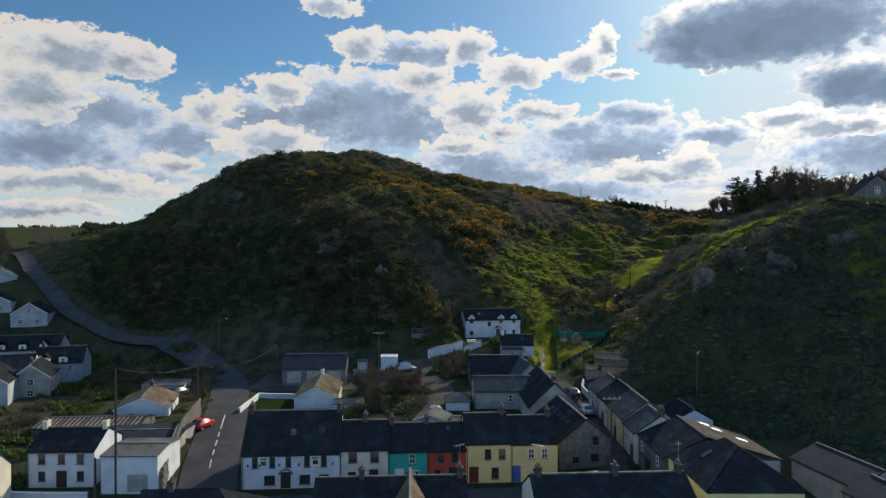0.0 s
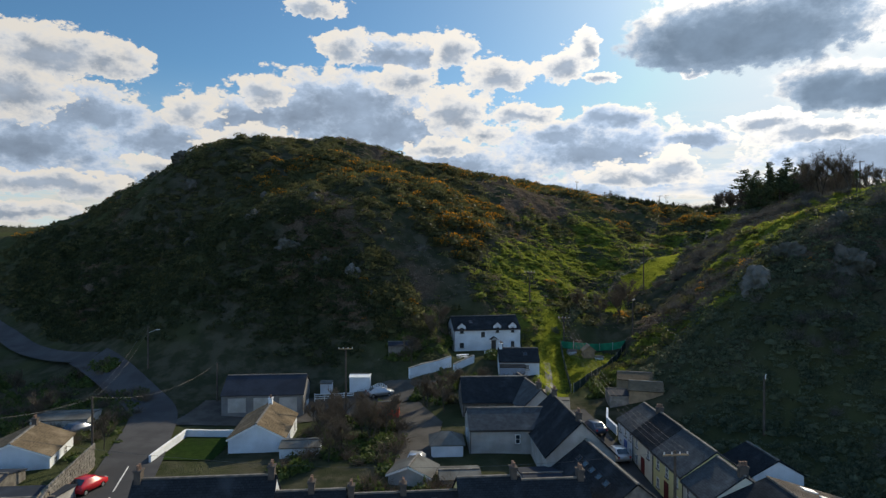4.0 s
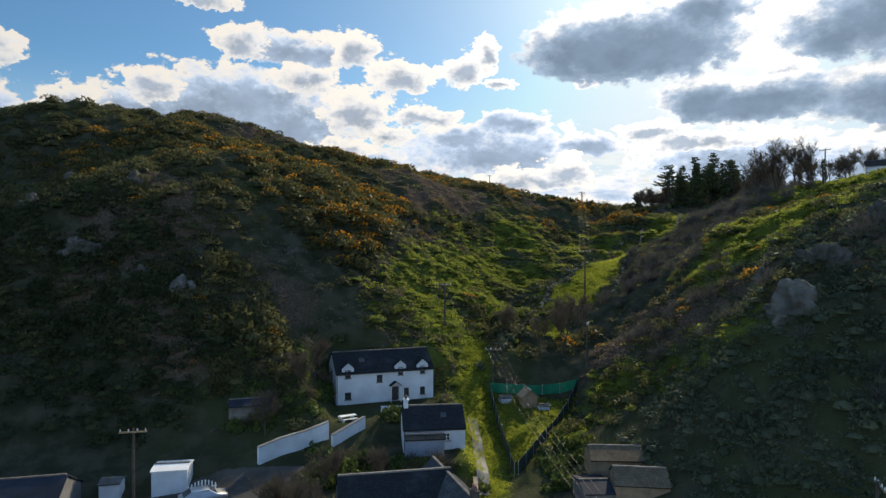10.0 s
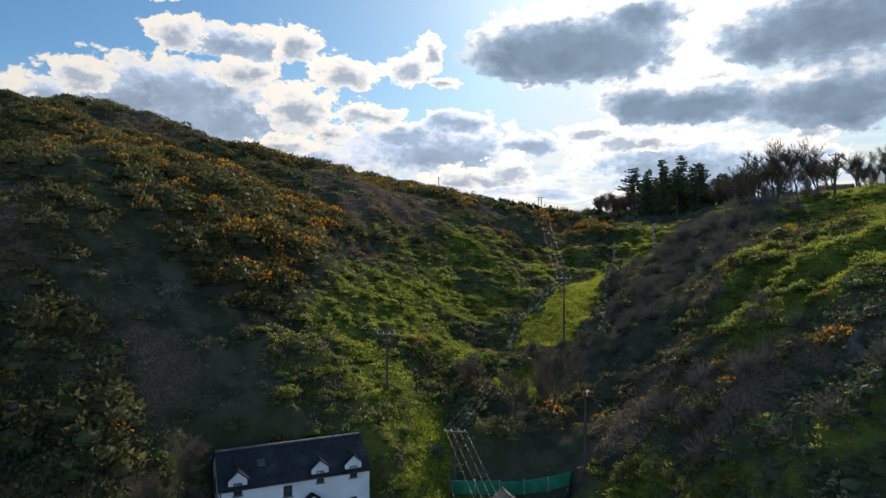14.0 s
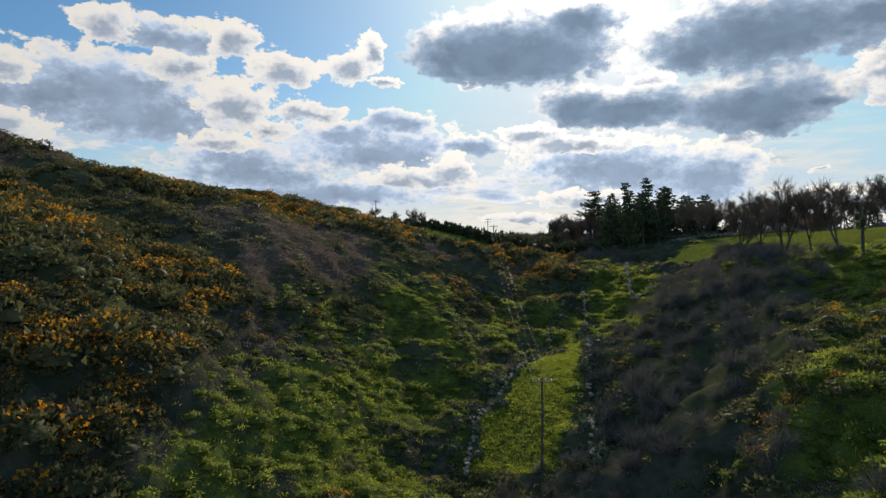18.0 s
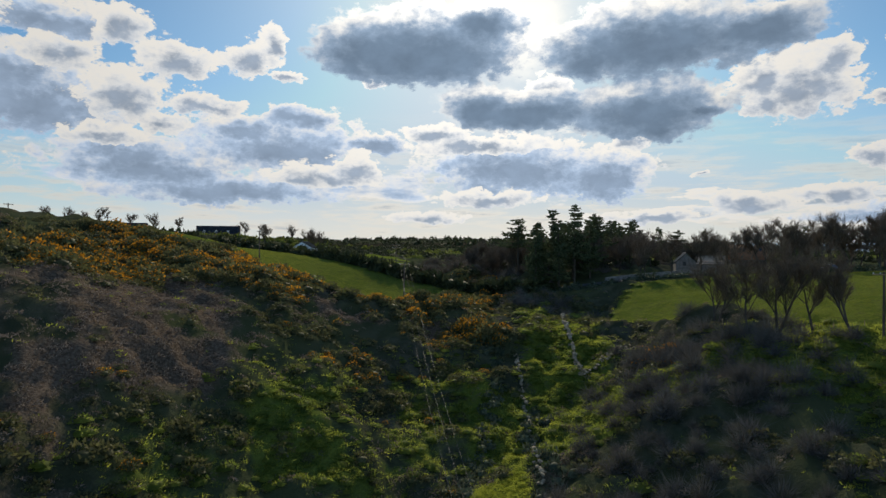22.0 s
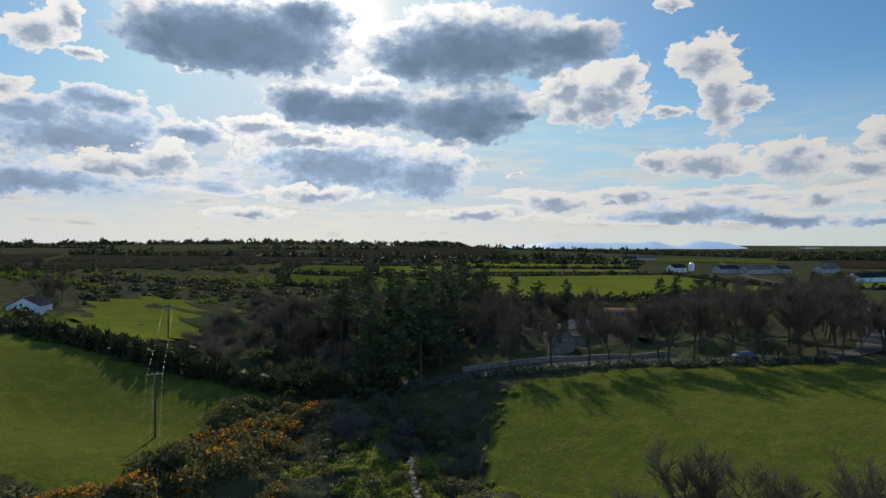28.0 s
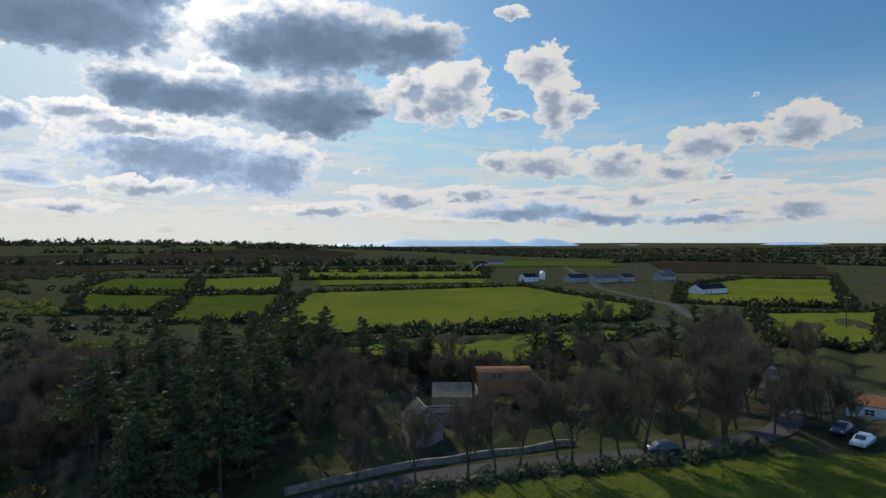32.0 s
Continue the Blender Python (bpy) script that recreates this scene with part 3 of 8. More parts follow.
def ground_material():
    """Heath, lush grass, bracken and bare rock, mixed by the cover that the land carries."""
    m, t, p = shader("hillside")
    at = t.nodes.new("ShaderNodeAttribute")
    at.attribute_name = "cover"
    ch = t.nodes.new("ShaderNodeSeparateColor")
    t.links.new(at.outputs["Color"], ch.inputs[0])
    big, mid, small = noise_of(t, 0.035, 4), noise_of(t, 0.35, 5, 0.6), noise_of(t, 3.2, 6, 0.65)
    heath = mixc(t, smooth(t, mid, 0.4, 0.62), (0.030, 0.034, 0.020), (0.058, 0.056, 0.038))
    heath = mixc(t, smooth(t, big, 0.42, 0.6, 0, 0.8), heath, (0.046, 0.054, 0.024))
    grass = mixc(t, smooth(t, mid, 0.35, 0.7), (0.070, 0.094, 0.016), (0.112, 0.132, 0.026))
    grass = mixc(t, smooth(t, small, 0.35, 0.7, 0, 0.7), grass, (0.040, 0.058, 0.010))
    grass = mixc(t, smooth(t, noise_of(t, 0.9, 4, 0.6), 0.48, 0.66, 0, 0.6), grass, (0.066, 0.070, 0.028))
    grass = mixc(t, smooth(t, big, 0.5, 0.7, 0, 0.4), grass, (0.085, 0.104, 0.026))
    fern = mixc(t, smooth(t, small, 0.35, 0.65), (0.055, 0.040, 0.027), (0.115, 0.088, 0.064))
    rock = mixc(t, smooth(t, small, 0.35, 0.65), (0.030, 0.030, 0.023), (0.070, 0.066, 0.056))
    col = mixc(t, smooth(t, mth(t, "ADD", ch.outputs[2], mth(t, "MULTIPLY", mth(t, "SUBTRACT", mid, 0.5), 0.8)), 0.35, 0.65), heath, fern)
    col = mixc(t, smooth(t, mth(t, "ADD", ch.outputs[0], mth(t, "MULTIPLY", mth(t, "SUBTRACT", mid, 0.5), 0.9)), 0.35, 0.65), col, grass)
    col = mixc(t, smooth(t, mth(t, "ADD", ch.outputs[1], mth(t, "MULTIPLY", mth(t, "SUBTRACT", small, 0.5), 1.2)), 0.4, 0.7), col, rock)
    t.links.new(col, p.inputs["Base Color"])
    p.inputs["Roughness"].default_value = 0.95
    p.inputs["Specular IOR Level"].default_value = 0.0
    bump_to(t, p, mth(t, "ADD", small, mth(t, "MULTIPLY", mid, 0.6)), 0.7, 0.35)
    return m


M["ground"] = ground_material()


def field_material(name, a, b):
    m, t, p = shader(name)
    big, mid, small = noise_of(t, 0.02, 3), noise_of(t, 0.16, 5, 0.6), noise_of(t, 1.6, 5, 0.65)
    col = mixc(t, smooth(t, mid, 0.35, 0.7), a, b)
    col = mixc(t, smooth(t, small, 0.35, 0.7, 0, 0.6), col, tuple(c * 0.55 for c in a))
    col = mixc(t, smooth(t, noise_of(t, 0.5, 4, 0.6), 0.5, 0.68, 0, 0.4), col, (a[0] * 1.05, a[1] * 0.75, a[2] * 1.4))
    col = mixc(t, smooth(t, big, 0.45, 0.65, 0, 0.4), col, (b[0] * 1.25, b[1] * 1.05, b[2]))
    t.links.new(col, p.inputs["Base Color"])
    p.inputs["Roughness"].default_value = 0.95
    p.inputs["Specular IOR Level"].default_value = 0.0
    bump_to(t, p, small, 0.6, 0.2)
    return m


M["meadow"] = field_material("meadow_grass", (0.080, 0.106, 0.016), (0.106, 0.128, 0.022))
M["meadow_dull"] = field_material("rough_pasture", (0.048, 0.072, 0.012), (0.066, 0.086, 0.018))
# darker copy of the grass, with the lawn's shade put into the colour
M["lawn"] = field_material("shaded_lawn", (0.015, 0.030, 0.009), (0.022, 0.038, 0.011))
M["plough"] = field_material("dark_tilled_land", (0.024, 0.023, 0.016), (0.034, 0.030, 0.020))


# ---- the land: one sheet from the village to the horizon ----
SWELLS = []


def swell(x, y, height, reach):
    SWELLS.append((x, y, height, reach))


# the rise from the village street to the upland, and the hills, hollows and spurs on it
swell(-64, 230, 33.2, 52)
swell(144, 100, 22.0, 52)
swell(55, 197, -10.9, 25)
swell(30, 272, 3.2, 25)
swell(-70, 147, -8.5, 25)
swell(105, 247, -6.9, 25)
swell(-13, 175, 9.5, 18)
swell(23, 139, -8.2, 18)
swell(-60, 206, 9.3, 14)
swell(77, 130, 10.0, 18)
swell(164, 54, 10.0, 14)
swell(-108, 197, -3.2, 25)
swell(32, 58, -1.8, 36)
swell(-168, 334, -5.4, 52)
swell(44, 166, -5.5, 14)
swell(300, 22, 26.4, 80)
swell(-36, 166, -1.8, 14)
swell(-94, 265, -5.2, 18)
swell(84, 214, -4.9, 14)
swell(113, 283, -2.3, 18)
swell(-20, 118, -3.4, 14)
swell(-4, 150, 7.9, 14)
swell(100, 182, 1.8, 14)
swell(108, 110, 6.1, 14)
swell(-20, 246, 2.9, 14)
swell(-220, 230, 13.9, 52)
swell(28, 222, 4.9, 14)
swell(-103, 175, -7.4, 18)
swell(52, 118, 3.9, 14)
swell(68, 328, 0.9, 36)
swell(36, 94, -3.6, 14)
swell(-28, 142, -5.3, 14)
swell(12, 190, 3.8, 14)
swell(92, 60, -3.7, 25)
swell(68, 158, 2.6, 14)
swell(4, 278, 2.2, 14)
swell(52, 294, 4.8, 14)
swell(-60, 174, -4.1, 14)
swell(76, 246, 2.7, 14)
swell(116, 150, 2.5, 14)
swell(84, 278, -3.4, 14)
swell(220, 382, -4.5, 80)
swell(-20, 422, 9.4, 80)
swell(-28, 206, 2.0, 14)
# ledges, gullies and shoulders
swell(-32, 152, 7.2, 14)
swell(66, 250, -1.6, 14)
swell(-4, 152, -3.8, 14)
swell(-60, 222, -3.1, 14)
swell(10, 306, 1.4, 14)
swell(10, 264, -2.2, 14)
swell(94, 222, -1.7, 14)
swell(-116, 250, -2.2, 14)
swell(66, 292, -1.6, 14)
swell(-46, 166, 3.0, 14)
swell(24, 236, -1.9, 14)
swell(38, 180, -1.2, 14)
swell(66, 124, 2.7, 14)
swell(108, 264, -1.8, 14)
swell(-46, 152, 4.3, 14)
swell(38, 320, 1.4, 14)
swell(-60, 250, -2.0, 14)
swell(10, 166, 2.2, 14)
swell(80, 208, -1.9, 14)
swell(-46, 124, -1.0, 14)
swell(-32, 166, 5.3, 14)
swell(-102, 236, -1.2, 14)
swell(136, 236, 0.9, 14)
swell(38, 264, -1.7, 14)
swell(10, 138, 2.2, 14)
swell(-4, 264, -1.6, 14)
swell(-32, 222, 1.1, 14)
swell(136, 320, -2.2, 14)
swell(80, 236, -0.9, 14)
swell(38, 124, -1.2, 14)
swell(66, 110, 2.8, 14)
swell(-4, 138, -2.5, 14)
swell(-4, 180, 1.7, 14)
swell(-32, 138, 1.8, 14)
swell(-4, 236, -0.3, 14)
swell(24, 320, 1.2, 14)
swell(122, 320, -1.7, 14)
swell(52, 292, -1.6, 14)
swell(38, 194, -2.0, 14)
swell(10, 194, 0.7, 14)
swell(108, 222, -1.1, 14)
swell(66, 222, -1.5, 14)
swell(24, 306, 1.7, 14)
swell(-116, 264, -1.7, 14)
swell(-190, 362, -7.5, 55)
swell(-116, 258, -2.5, 14)
swell(128, 352, -2.6, 26)
swell(47.5, 110, 4.5, 8)
# far country
swell(-420, 560, -22, 150)
swell(-290, 420, -10, 70)
swell(60, 492, 5.5, 85)
swell(850, 1350, 17, 480)
swell(-500, 1500, 16, 600)
swell(3300, 1000, -30, 950)
swell(3200, 3200, -24, 1100)
swell(1500, 700, -8, 420)
swell(712, 833, 9, 60)


def height(x, y):
    v = 44 / (1 + np.exp(-np.clip((0.42 * x + 0.9 * y - 176) / 28.6, -40, 40)))
    for a, b, h, s in SWELLS:
        v = v + h * np.exp(-((x - a) ** 2 + (y - b) ** 2) / (2 * s * s))
    return v


def hashed(i, j, seed):
    v = np.sin(i * 127.1 + j * 311.7 + seed * 74.7) * 43758.5453
    return v - np.floor(v)


def value_noise(x, y, seed=0):
    i, j = np.floor(x), np.floor(y)
    u, v = x - i, y - j
    u, v = u * u * (3 - 2 * u), v * v * (3 - 2 * v)
    return (hashed(i, j, seed) * (1 - u) + hashed(i + 1, j, seed) * u) * (1 - v) + (hashed(i, j + 1, seed) * (1 - u) + hashed(i + 1, j + 1, seed) * u) * v


def fbm(x, y, size, octaves=4, seed=0):
    total, amp, out = 0.0, 1.0, 0.0
    for o in range(octaves):
        out = out + amp * value_noise(x / size * 2**o + 17.3 * o, y / size * 2**o - 9.1 * o, seed + o)
        total, amp = total + amp, amp * 0.5
    return out / total


def inside(poly, x, y, soft=2.0):
    """1 inside the polygon, 0 outside, with a soft rim."""
    hit, near = np.zeros(np.shape(x), bool), np.full(np.shape(x), 1e9)
    for (ax, ay), (bx, by) in zip(poly, poly[1:] + poly[:1]):
        cross = (ay > y) != (by > y)
        with np.errstate(divide="ignore", invalid="ignore"):
            hit ^= cross & (x < (bx - ax) * (y - ay) / (by - ay + 1e-12) + ax)
        k = np.clip(((x - ax) * (bx - ax) + (y - ay) * (by - ay)) / ((bx - ax) ** 2 + (by - ay) ** 2), 0, 1)
        near = np.minimum(near, np.hypot(x - ax - k * (bx - ax), y - ay - k * (by - ay)))
    return np.clip(0.5 + np.where(hit, near, -near) / (2 * soft), 0, 1)


def along(line, x, y):
    """The distance from a line of points."""
    near = np.full(np.shape(x), 1e9)
    for (ax, ay), (bx, by) in zip(line, line[1:]):
        k = np.clip(((x - ax) * (bx - ax) + (y - ay) * (by - ay)) / ((bx - ax) ** 2 + (by - ay) ** 2), 0, 1)
        near = np.minimum(near, np.hypot(x - ax - k * (bx - ax), y - ay - k * (by - ay)))
    return near


VILLAGE = [(-400, -400), (60, -400), (60, 60), (47, 92), (42, 118), (39, 128), (20, 128), (16, 141), (2, 133), (-14, 136), (-40, 150), (-66, 153), (-90, 168), (-140, 215), (-400, 330)]
VALLEY_FIELD = [(45, 183), (65, 198), (73, 198), (66, 186), (53, 172), (45, 179)]
LOWER_PLOT = [(35, 164), (42, 170), (47, 170), (43, 160)]
PEN = [(26, 146), (23, 124), (38, 142)]
LANE = [(19, 120), (21.5, 132), (24, 146), (27, 156)]
LEFT_FIELD = [(70, 246), (80, 247), (106, 277), (122, 268), (124, 272), (105, 303), (91, 320), (87, 360), (66, 410), (30, 420), (30, 300), (47, 282), (55, 280), (65, 266)]
RIGHT_FIELD = [(112, 224), (127, 236), (138, 239), (151, 229), (172, 204), (190, 170), (140, 165), (110, 180), (116, 201), (112, 208)]
FLANK = [(27, 154), (30, 160), (46, 187), (66, 205), (84, 228), (60, 222), (44, 216), (34, 205), (27, 192), (20, 178), (13, 165), (12, 154), (20, 146)]
RIGHT_SLOPE = [(50, 138), (58, 150), (70, 157), (88, 167), (108, 176), (124, 176), (132, 165), (112, 156), (98, 150), (84, 142), (70, 133), (58, 127)]
STREAM_SIDE = [(73, 198), (84, 213), (92, 223), (103, 237), (114, 241), (109, 228), (104, 215), (98, 206), (86, 202), (78, 196)]
GORSE_ZONES = [
    [(-12, 207), (9, 214), (21, 207), (22, 195), (18, 184), (14, 172), (11, 163), (4, 160), (-6, 168), (-12, 185)],
    [(-2, 239), (23, 277), (50, 279), (64, 249), (59, 238), (44, 246), (26, 231), (8, 231)],
    [(32, 292), (46, 282), (48, 272), (43, 260), (41, 250), (33, 247), (26, 262)],
    [(54, 284), (62, 274), (66, 257), (60, 241), (54, 238), (51, 254)],
    [(66, 264), (77, 244), (74, 238), (66, 241)],
    [(84, 256), (96, 264), (110, 265), (108, 255), (90, 243), (78, 239)],
    [(86, 238), (95, 238), (94, 229), (89, 228), (85, 233)],
    [(100, 208), (103, 201), (96, 193), (92, 193), (95, 202)],
    [(-15, 154), (-9, 157), (-4, 151), (-1, 142), (-5, 138), (-12, 144)],
    [(-53, 196), (-33, 205), (-13, 224), (4, 220), (0, 205), (-13, 186), (-35, 178)],
]
BRACKEN_ZONES = [
    [(24, 218), (36, 256), (50, 255), (48, 236), (46, 219), (42, 212), (32, 208), (25, 211)],
    [(-22, 205), (-8, 212), (-6, 224), (-20, 222)],
]
ROADS = {
    "hill": [(-16, 40), (-23, 60), (-26.7, 70.5), (-32.9, 95), (-39.8, 118), (-61.5, 140), (-81, 153), (-110, 180), (-131, 199.5), (-170, 250)],
    "lane": [(10, 62), (18, 67), (22.2, 80), (22.0, 98), (20.8, 113)],
    "upland": [(122, 268), (136, 251), (150, 236.5), (161, 223.8), (169.6, 213.1), (177.6, 205.1), (184.3, 201.2), (191, 201), (202.3, 203.2), (237, 207.4), (258, 211.2), (303, 229.6), (353, 247.6), (422, 298), (700, 420)],
}


PADS = [([(3, 130.5), (10.5, 132.5), (20, 131.5), (20, 147), (3.5, 147)], 6.6, 1.6), ([(11, 122), (19.2, 122), (19.4, 131), (11, 131.2)], 5.0, 1.2), ([(22, 123), (25.5, 146.5), (39.5, 144.5), (36, 138)], None, 1.5)]
STREET = [(-70, 20), (45, 20), (45, 66), (24, 76), (14, 79), (-21, 78), (-26, 73), (-36, 72), (-70, 73)]


def settled(x, y):
    """How far the land is levelled and kept: 1 in the village, on roads and in fields."""
    k = inside(VILLAGE, x, y, 4)
    for p in [VALLEY_FIELD, LOWER_PLOT, PEN, LEFT_FIELD, RIGHT_FIELD] + [p[0] for p in PADS]:
        k = np.maximum(k, inside(p, x, y, 2))
    for r in ROADS.values():
        k = np.maximum(k, np.clip(1.6 - along(r, x, y) / 6, 0, 1))
    k = np.maximum(k, np.clip(1.3 - along(LANE, x, y) / 4, 0, 1))
    return k


def land(x, y):
    """The height of the ground with its hummocks, ledges and crags."""
    x, y = np.asarray(x, float), np.asarray(y, float)
    h = height(x, y)
    k = inside(STREET, x, y, 3.5)
    h = h * (1 - k) - 0.05 * k
    for poly, level, soft in PADS:
        k = inside(poly, x, y, soft)
        h = h * (1 - k) + (2.2 + 0.18 * (y - 124) if level is None else level) * k
    e = 1.5
    steep = np.hypot(height(x + e, y) - height(x - e, y), height(x, y + e) - height(x, y - e)) / (2 * e)
    wild = (1 - settled(x, y)) * np.clip(2.2 - np.hypot(x - 20, y - 190) / 160, 0, 1)
    crag = np.clip((steep - 0.62) / 0.35, 0, 1)
    ridged = 1 - np.abs(2 * fbm(x + 0.4 * y, y, 9, 4, 5) - 1)
    h = h + wild * (5.4 * (fbm(x, y, 17, 3, 1) - 0.5) + 3.6 * (fbm(x, y, 5, 3, 2) - 0.5) + 1.3 * (fbm(x, y, 1.9, 2, 3) - 0.5))
    h = h + wild * crag * (3.2 * (ridged - 0.6) + 1.2 * (fbm(x, y, 3, 3, 8) - 0.5))
    return h + 0.1 * (fbm(x, y, 6, 2, 4) - 0.5)


def ground_z(x, y):
    return float(land(np.array([x]), np.array([y]))[0])


def axis(lo, hi, step, far_lo, far_hi):
    mid = list(np.arange(lo, hi + step / 2, step))
    for sign, end in ((-1, far_lo), (1, far_hi)):
        s, p = step, mid[0] if sign < 0 else mid[-1]
        while (p - end) * sign < 0:
            s *= 1.11
            p += sign * s
            mid.insert(0, p) if sign < 0 else mid.append(p)
    return np.array(mid)


def cover(x, y):
    """Shares of lush grass, bare rock and dead bracken on the ground."""
    e = 1.5
    steep = np.hypot(height(x + e, y) - height(x - e, y), height(x, y + e) - height(x, y - e)) / (2 * e)
    n1, n2 = fbm(x, y, 26, 4, 11), fbm(x, y, 8, 3, 12)
    grass = np.zeros(np.shape(x))
    for p, s in ((VALLEY_FIELD, 1.0), (LOWER_PLOT, 1.0), (PEN, 0.9), (LEFT_FIELD, 1.0), (RIGHT_FIELD, 1.0)):
        grass = np.maximum(grass, s * inside(p, x, y, 1.0))
    grass = np.maximum(grass, inside(FLANK, x, y, 9) * np.clip(0.72 + 1.6 * (n2 - 0.5), 0, 1))
    grass = np.maximum(grass, inside(RIGHT_SLOPE, x, y, 5) * np.clip(0.9 + 1.8 * (n2 - 0.5), 0, 1))
    grass = np.maximum(grass, inside(STREAM_SIDE, x, y, 3) * np.clip(0.95 + 1.5 * (n2 - 0.5), 0, 1))
    grass = np.maximum(grass, np.clip(1.6 - along(LANE, x, y) / 2.4, 0, 1))
    grass = np.maximum(grass, np.clip((n1 - 0.54) * 6, 0, 0.8) * (1 - inside(VILLAGE, x, y, 4)) * np.clip((x - 14 - 0.35 * (y - 165)) / 9, 0, 1) * np.clip((118 - x) / 6, 0, 1))
    grass = np.maximum(grass, 0.12 * inside(VILLAGE, x, y, 4))
    grass = np.maximum(grass, 0.32 * np.clip((-95 - x) / 30, 0, 1))
    grass = np.maximum(grass, 0.18 * np.clip((np.hypot(x - 20, y - 190) - 160) / 60, 0, 1) * np.clip(((x - 84) - 0.9 * (y - 198)) / 120 + 0.5, 0, 1))
    rock = np.clip((steep - 0.72) * 2.2, 0, 0.5) * np.clip(0.5 + 2 * (n2 - 0.45), 0, 1)
    fern = np.clip((fbm(x, y, 20, 3, 21) - 0.52) * 5, 0, 1) * (1 - inside(VILLAGE, x, y, 4))
    fern = fern * np.clip((112 - x) / 8, 0, 1)
    thick = zones(GORSE_ZONES, x, y, 2.5)
    grass = grass * (1 - 0.75 * thick)
    brown = zones(BRACKEN_ZONES, x, y, 4)
    fern = np.maximum(fern * 0.7 * (1 - thick), brown * np.clip(0.75 + 1.2 * (n2 - 0.5), 0, 1))
    return grass * (1 - 0.7 * brown), rock, fern * (1 - np.clip(grass * (1 - brown) * 1.5, 0, 1))


def zones(polys, x, y, soft):
    k = np.zeros(np.shape(x))
    for p in polys:
        k = np.maximum(k, inside(p, x, y, soft))
    return k


def link_mesh(name, verts, faces, material, parent=None, smooth_shade=False):
    me = bpy.data.meshes.new(name)
    me.from_pydata(verts, [], faces)
    me.materials.append(material)
    if smooth_shade:
        me.shade_smooth()
    ob = new(name, me)
    ob.parent = parent
    return ob


def big_mesh(name, verts, tris, material, parent=None, smooth_shade=False):
    """A mesh from arrays: verts (n, 3), faces (m, 3 or 4)."""
    k = tris.shape[1]
    me = bpy.data.meshes.new(name)
    me.vertices.add(len(verts))
    me.vertices.foreach_set("co", np.ascontiguousarray(verts, np.float32).ravel())
    me.loops.add(tris.size)
    me.loops.foreach_set("vertex_index", np.ascontiguousarray(tris, np.int32).ravel())
    me.polygons.add(len(tris))
    me.polygons.foreach_set("loop_start", np.arange(0, tris.size, k, dtype=np.int32))
    me.update(calc_edges=True)
    me.materials.append(material)
    if smooth_shade:
        me.shade_smooth()
    ob = new(name, me)
    ob.parent = parent
    return ob


GX, GY = axis(-125, 160, 0.85, -4700, 4800), axis(95, 285, 0.85, -700, 4800)
gx, gy = np.meshgrid(GX, GY)
gz = land(gx, gy)
cols = len(GX)
idx = np.arange(gx.size).reshape(gx.shape)
quads = np.stack([idx[:-1, :-1], idx[:-1, 1:], idx[1:, 1:], idx[1:, :-1]], -1).reshape(-1, 4)
ground = big_mesh("ground", np.stack([gx, gy, gz], -1).reshape(-1, 3), quads, M["ground"], None, True)
tagged(ground, "rough hillside ground of heath, grass, bracken and rock", "ground", "", "structure")
g_, r_, f_ = cover(gx.ravel(), gy.ravel())
attr = ground.data.color_attributes.new("cover", "FLOAT_COLOR", "POINT")
attr.data.foreach_set("color", np.stack([g_, r_, f_, np.ones_like(g_)], -1).astype(np.float32).ravel())


def ribbon(name, line, width, material, lift=0.1, step=2.0, label="", cat="road", parent=None):
    """A strip of road draped along a line."""
    pts = []
    for (ax, ay), (bx, by) in zip(line, line[1:]):
        n = max(1, int(math.hypot(bx - ax, by - ay) / step))
        pts += [(ax + (bx - ax) * i / n, ay + (by - ay) * i / n) for i in range(n)]
    pts.append(line[-1])
    for _ in range(4):
        pts = [pts[0]] + [((a[0] + 2 * b[0] + c[0]) / 4, (a[1] + 2 * b[1] + c[1]) / 4) for a, b, c in zip(pts, pts[1:], pts[2:])] + [pts[-1]]
    vs, fs = [], []
    for i, (x, y) in enumerate(pts):
        a, b = pts[max(0, i - 1)], pts[min(len(pts) - 1, i + 1)]
        d = math.hypot(b[0] - a[0], b[1] - a[1])
        nx, ny = -(b[1] - a[1]) / d, (b[0] - a[0]) / d
        for k in (-0.5, -0.25, 0, 0.25, 0.5):
            px, py = x + nx * width * k, y + ny * width * k
            vs.append((px, py, max(ground_z(px, py), ground_z(x, y) - 0.1) + lift))
        if i:
            for k in range(4):
                o = i * 5 + k
                fs.append((o - 5, o - 4, o + 1, o))
    ob = link_mesh(name, vs, fs, material, parent, True)
    return tagged(ob, label, cat, "", "structure") if not parent else ob


ribbon("road", ROADS["hill"][:6], 6.4, M["asphalt"], 0.12, 2, "grey asphalt road between the stone wall and the pub")
ribbon("road", ROADS["hill"][5:], 4.4, M["asphalt"], 0.13, 2, "narrow asphalt road climbing past the hill foot")
ribbon("road", ROADS["lane"], 3.4, M["asphalt"], 0.12, 2, "narrow asphalt street beside the terrace")
ribbon("road", ROADS["upland"], 4.2, M["asphalt"], 0.16, 2, "pale country road between trees and fields")
ribbon("path", [(18.6, 119), (19.8, 124), (20.8, 130), (22, 138)], 1.2, M["concrete"], 0.16, 1, "pale concrete footpath beside the grass lane", "path")
ribbon("pavement", [(-40, 63.5), (-18, 66), (16, 69)], 5.5, M["asphalt"], 0.10, 2, "dark asphalt village street", "street")


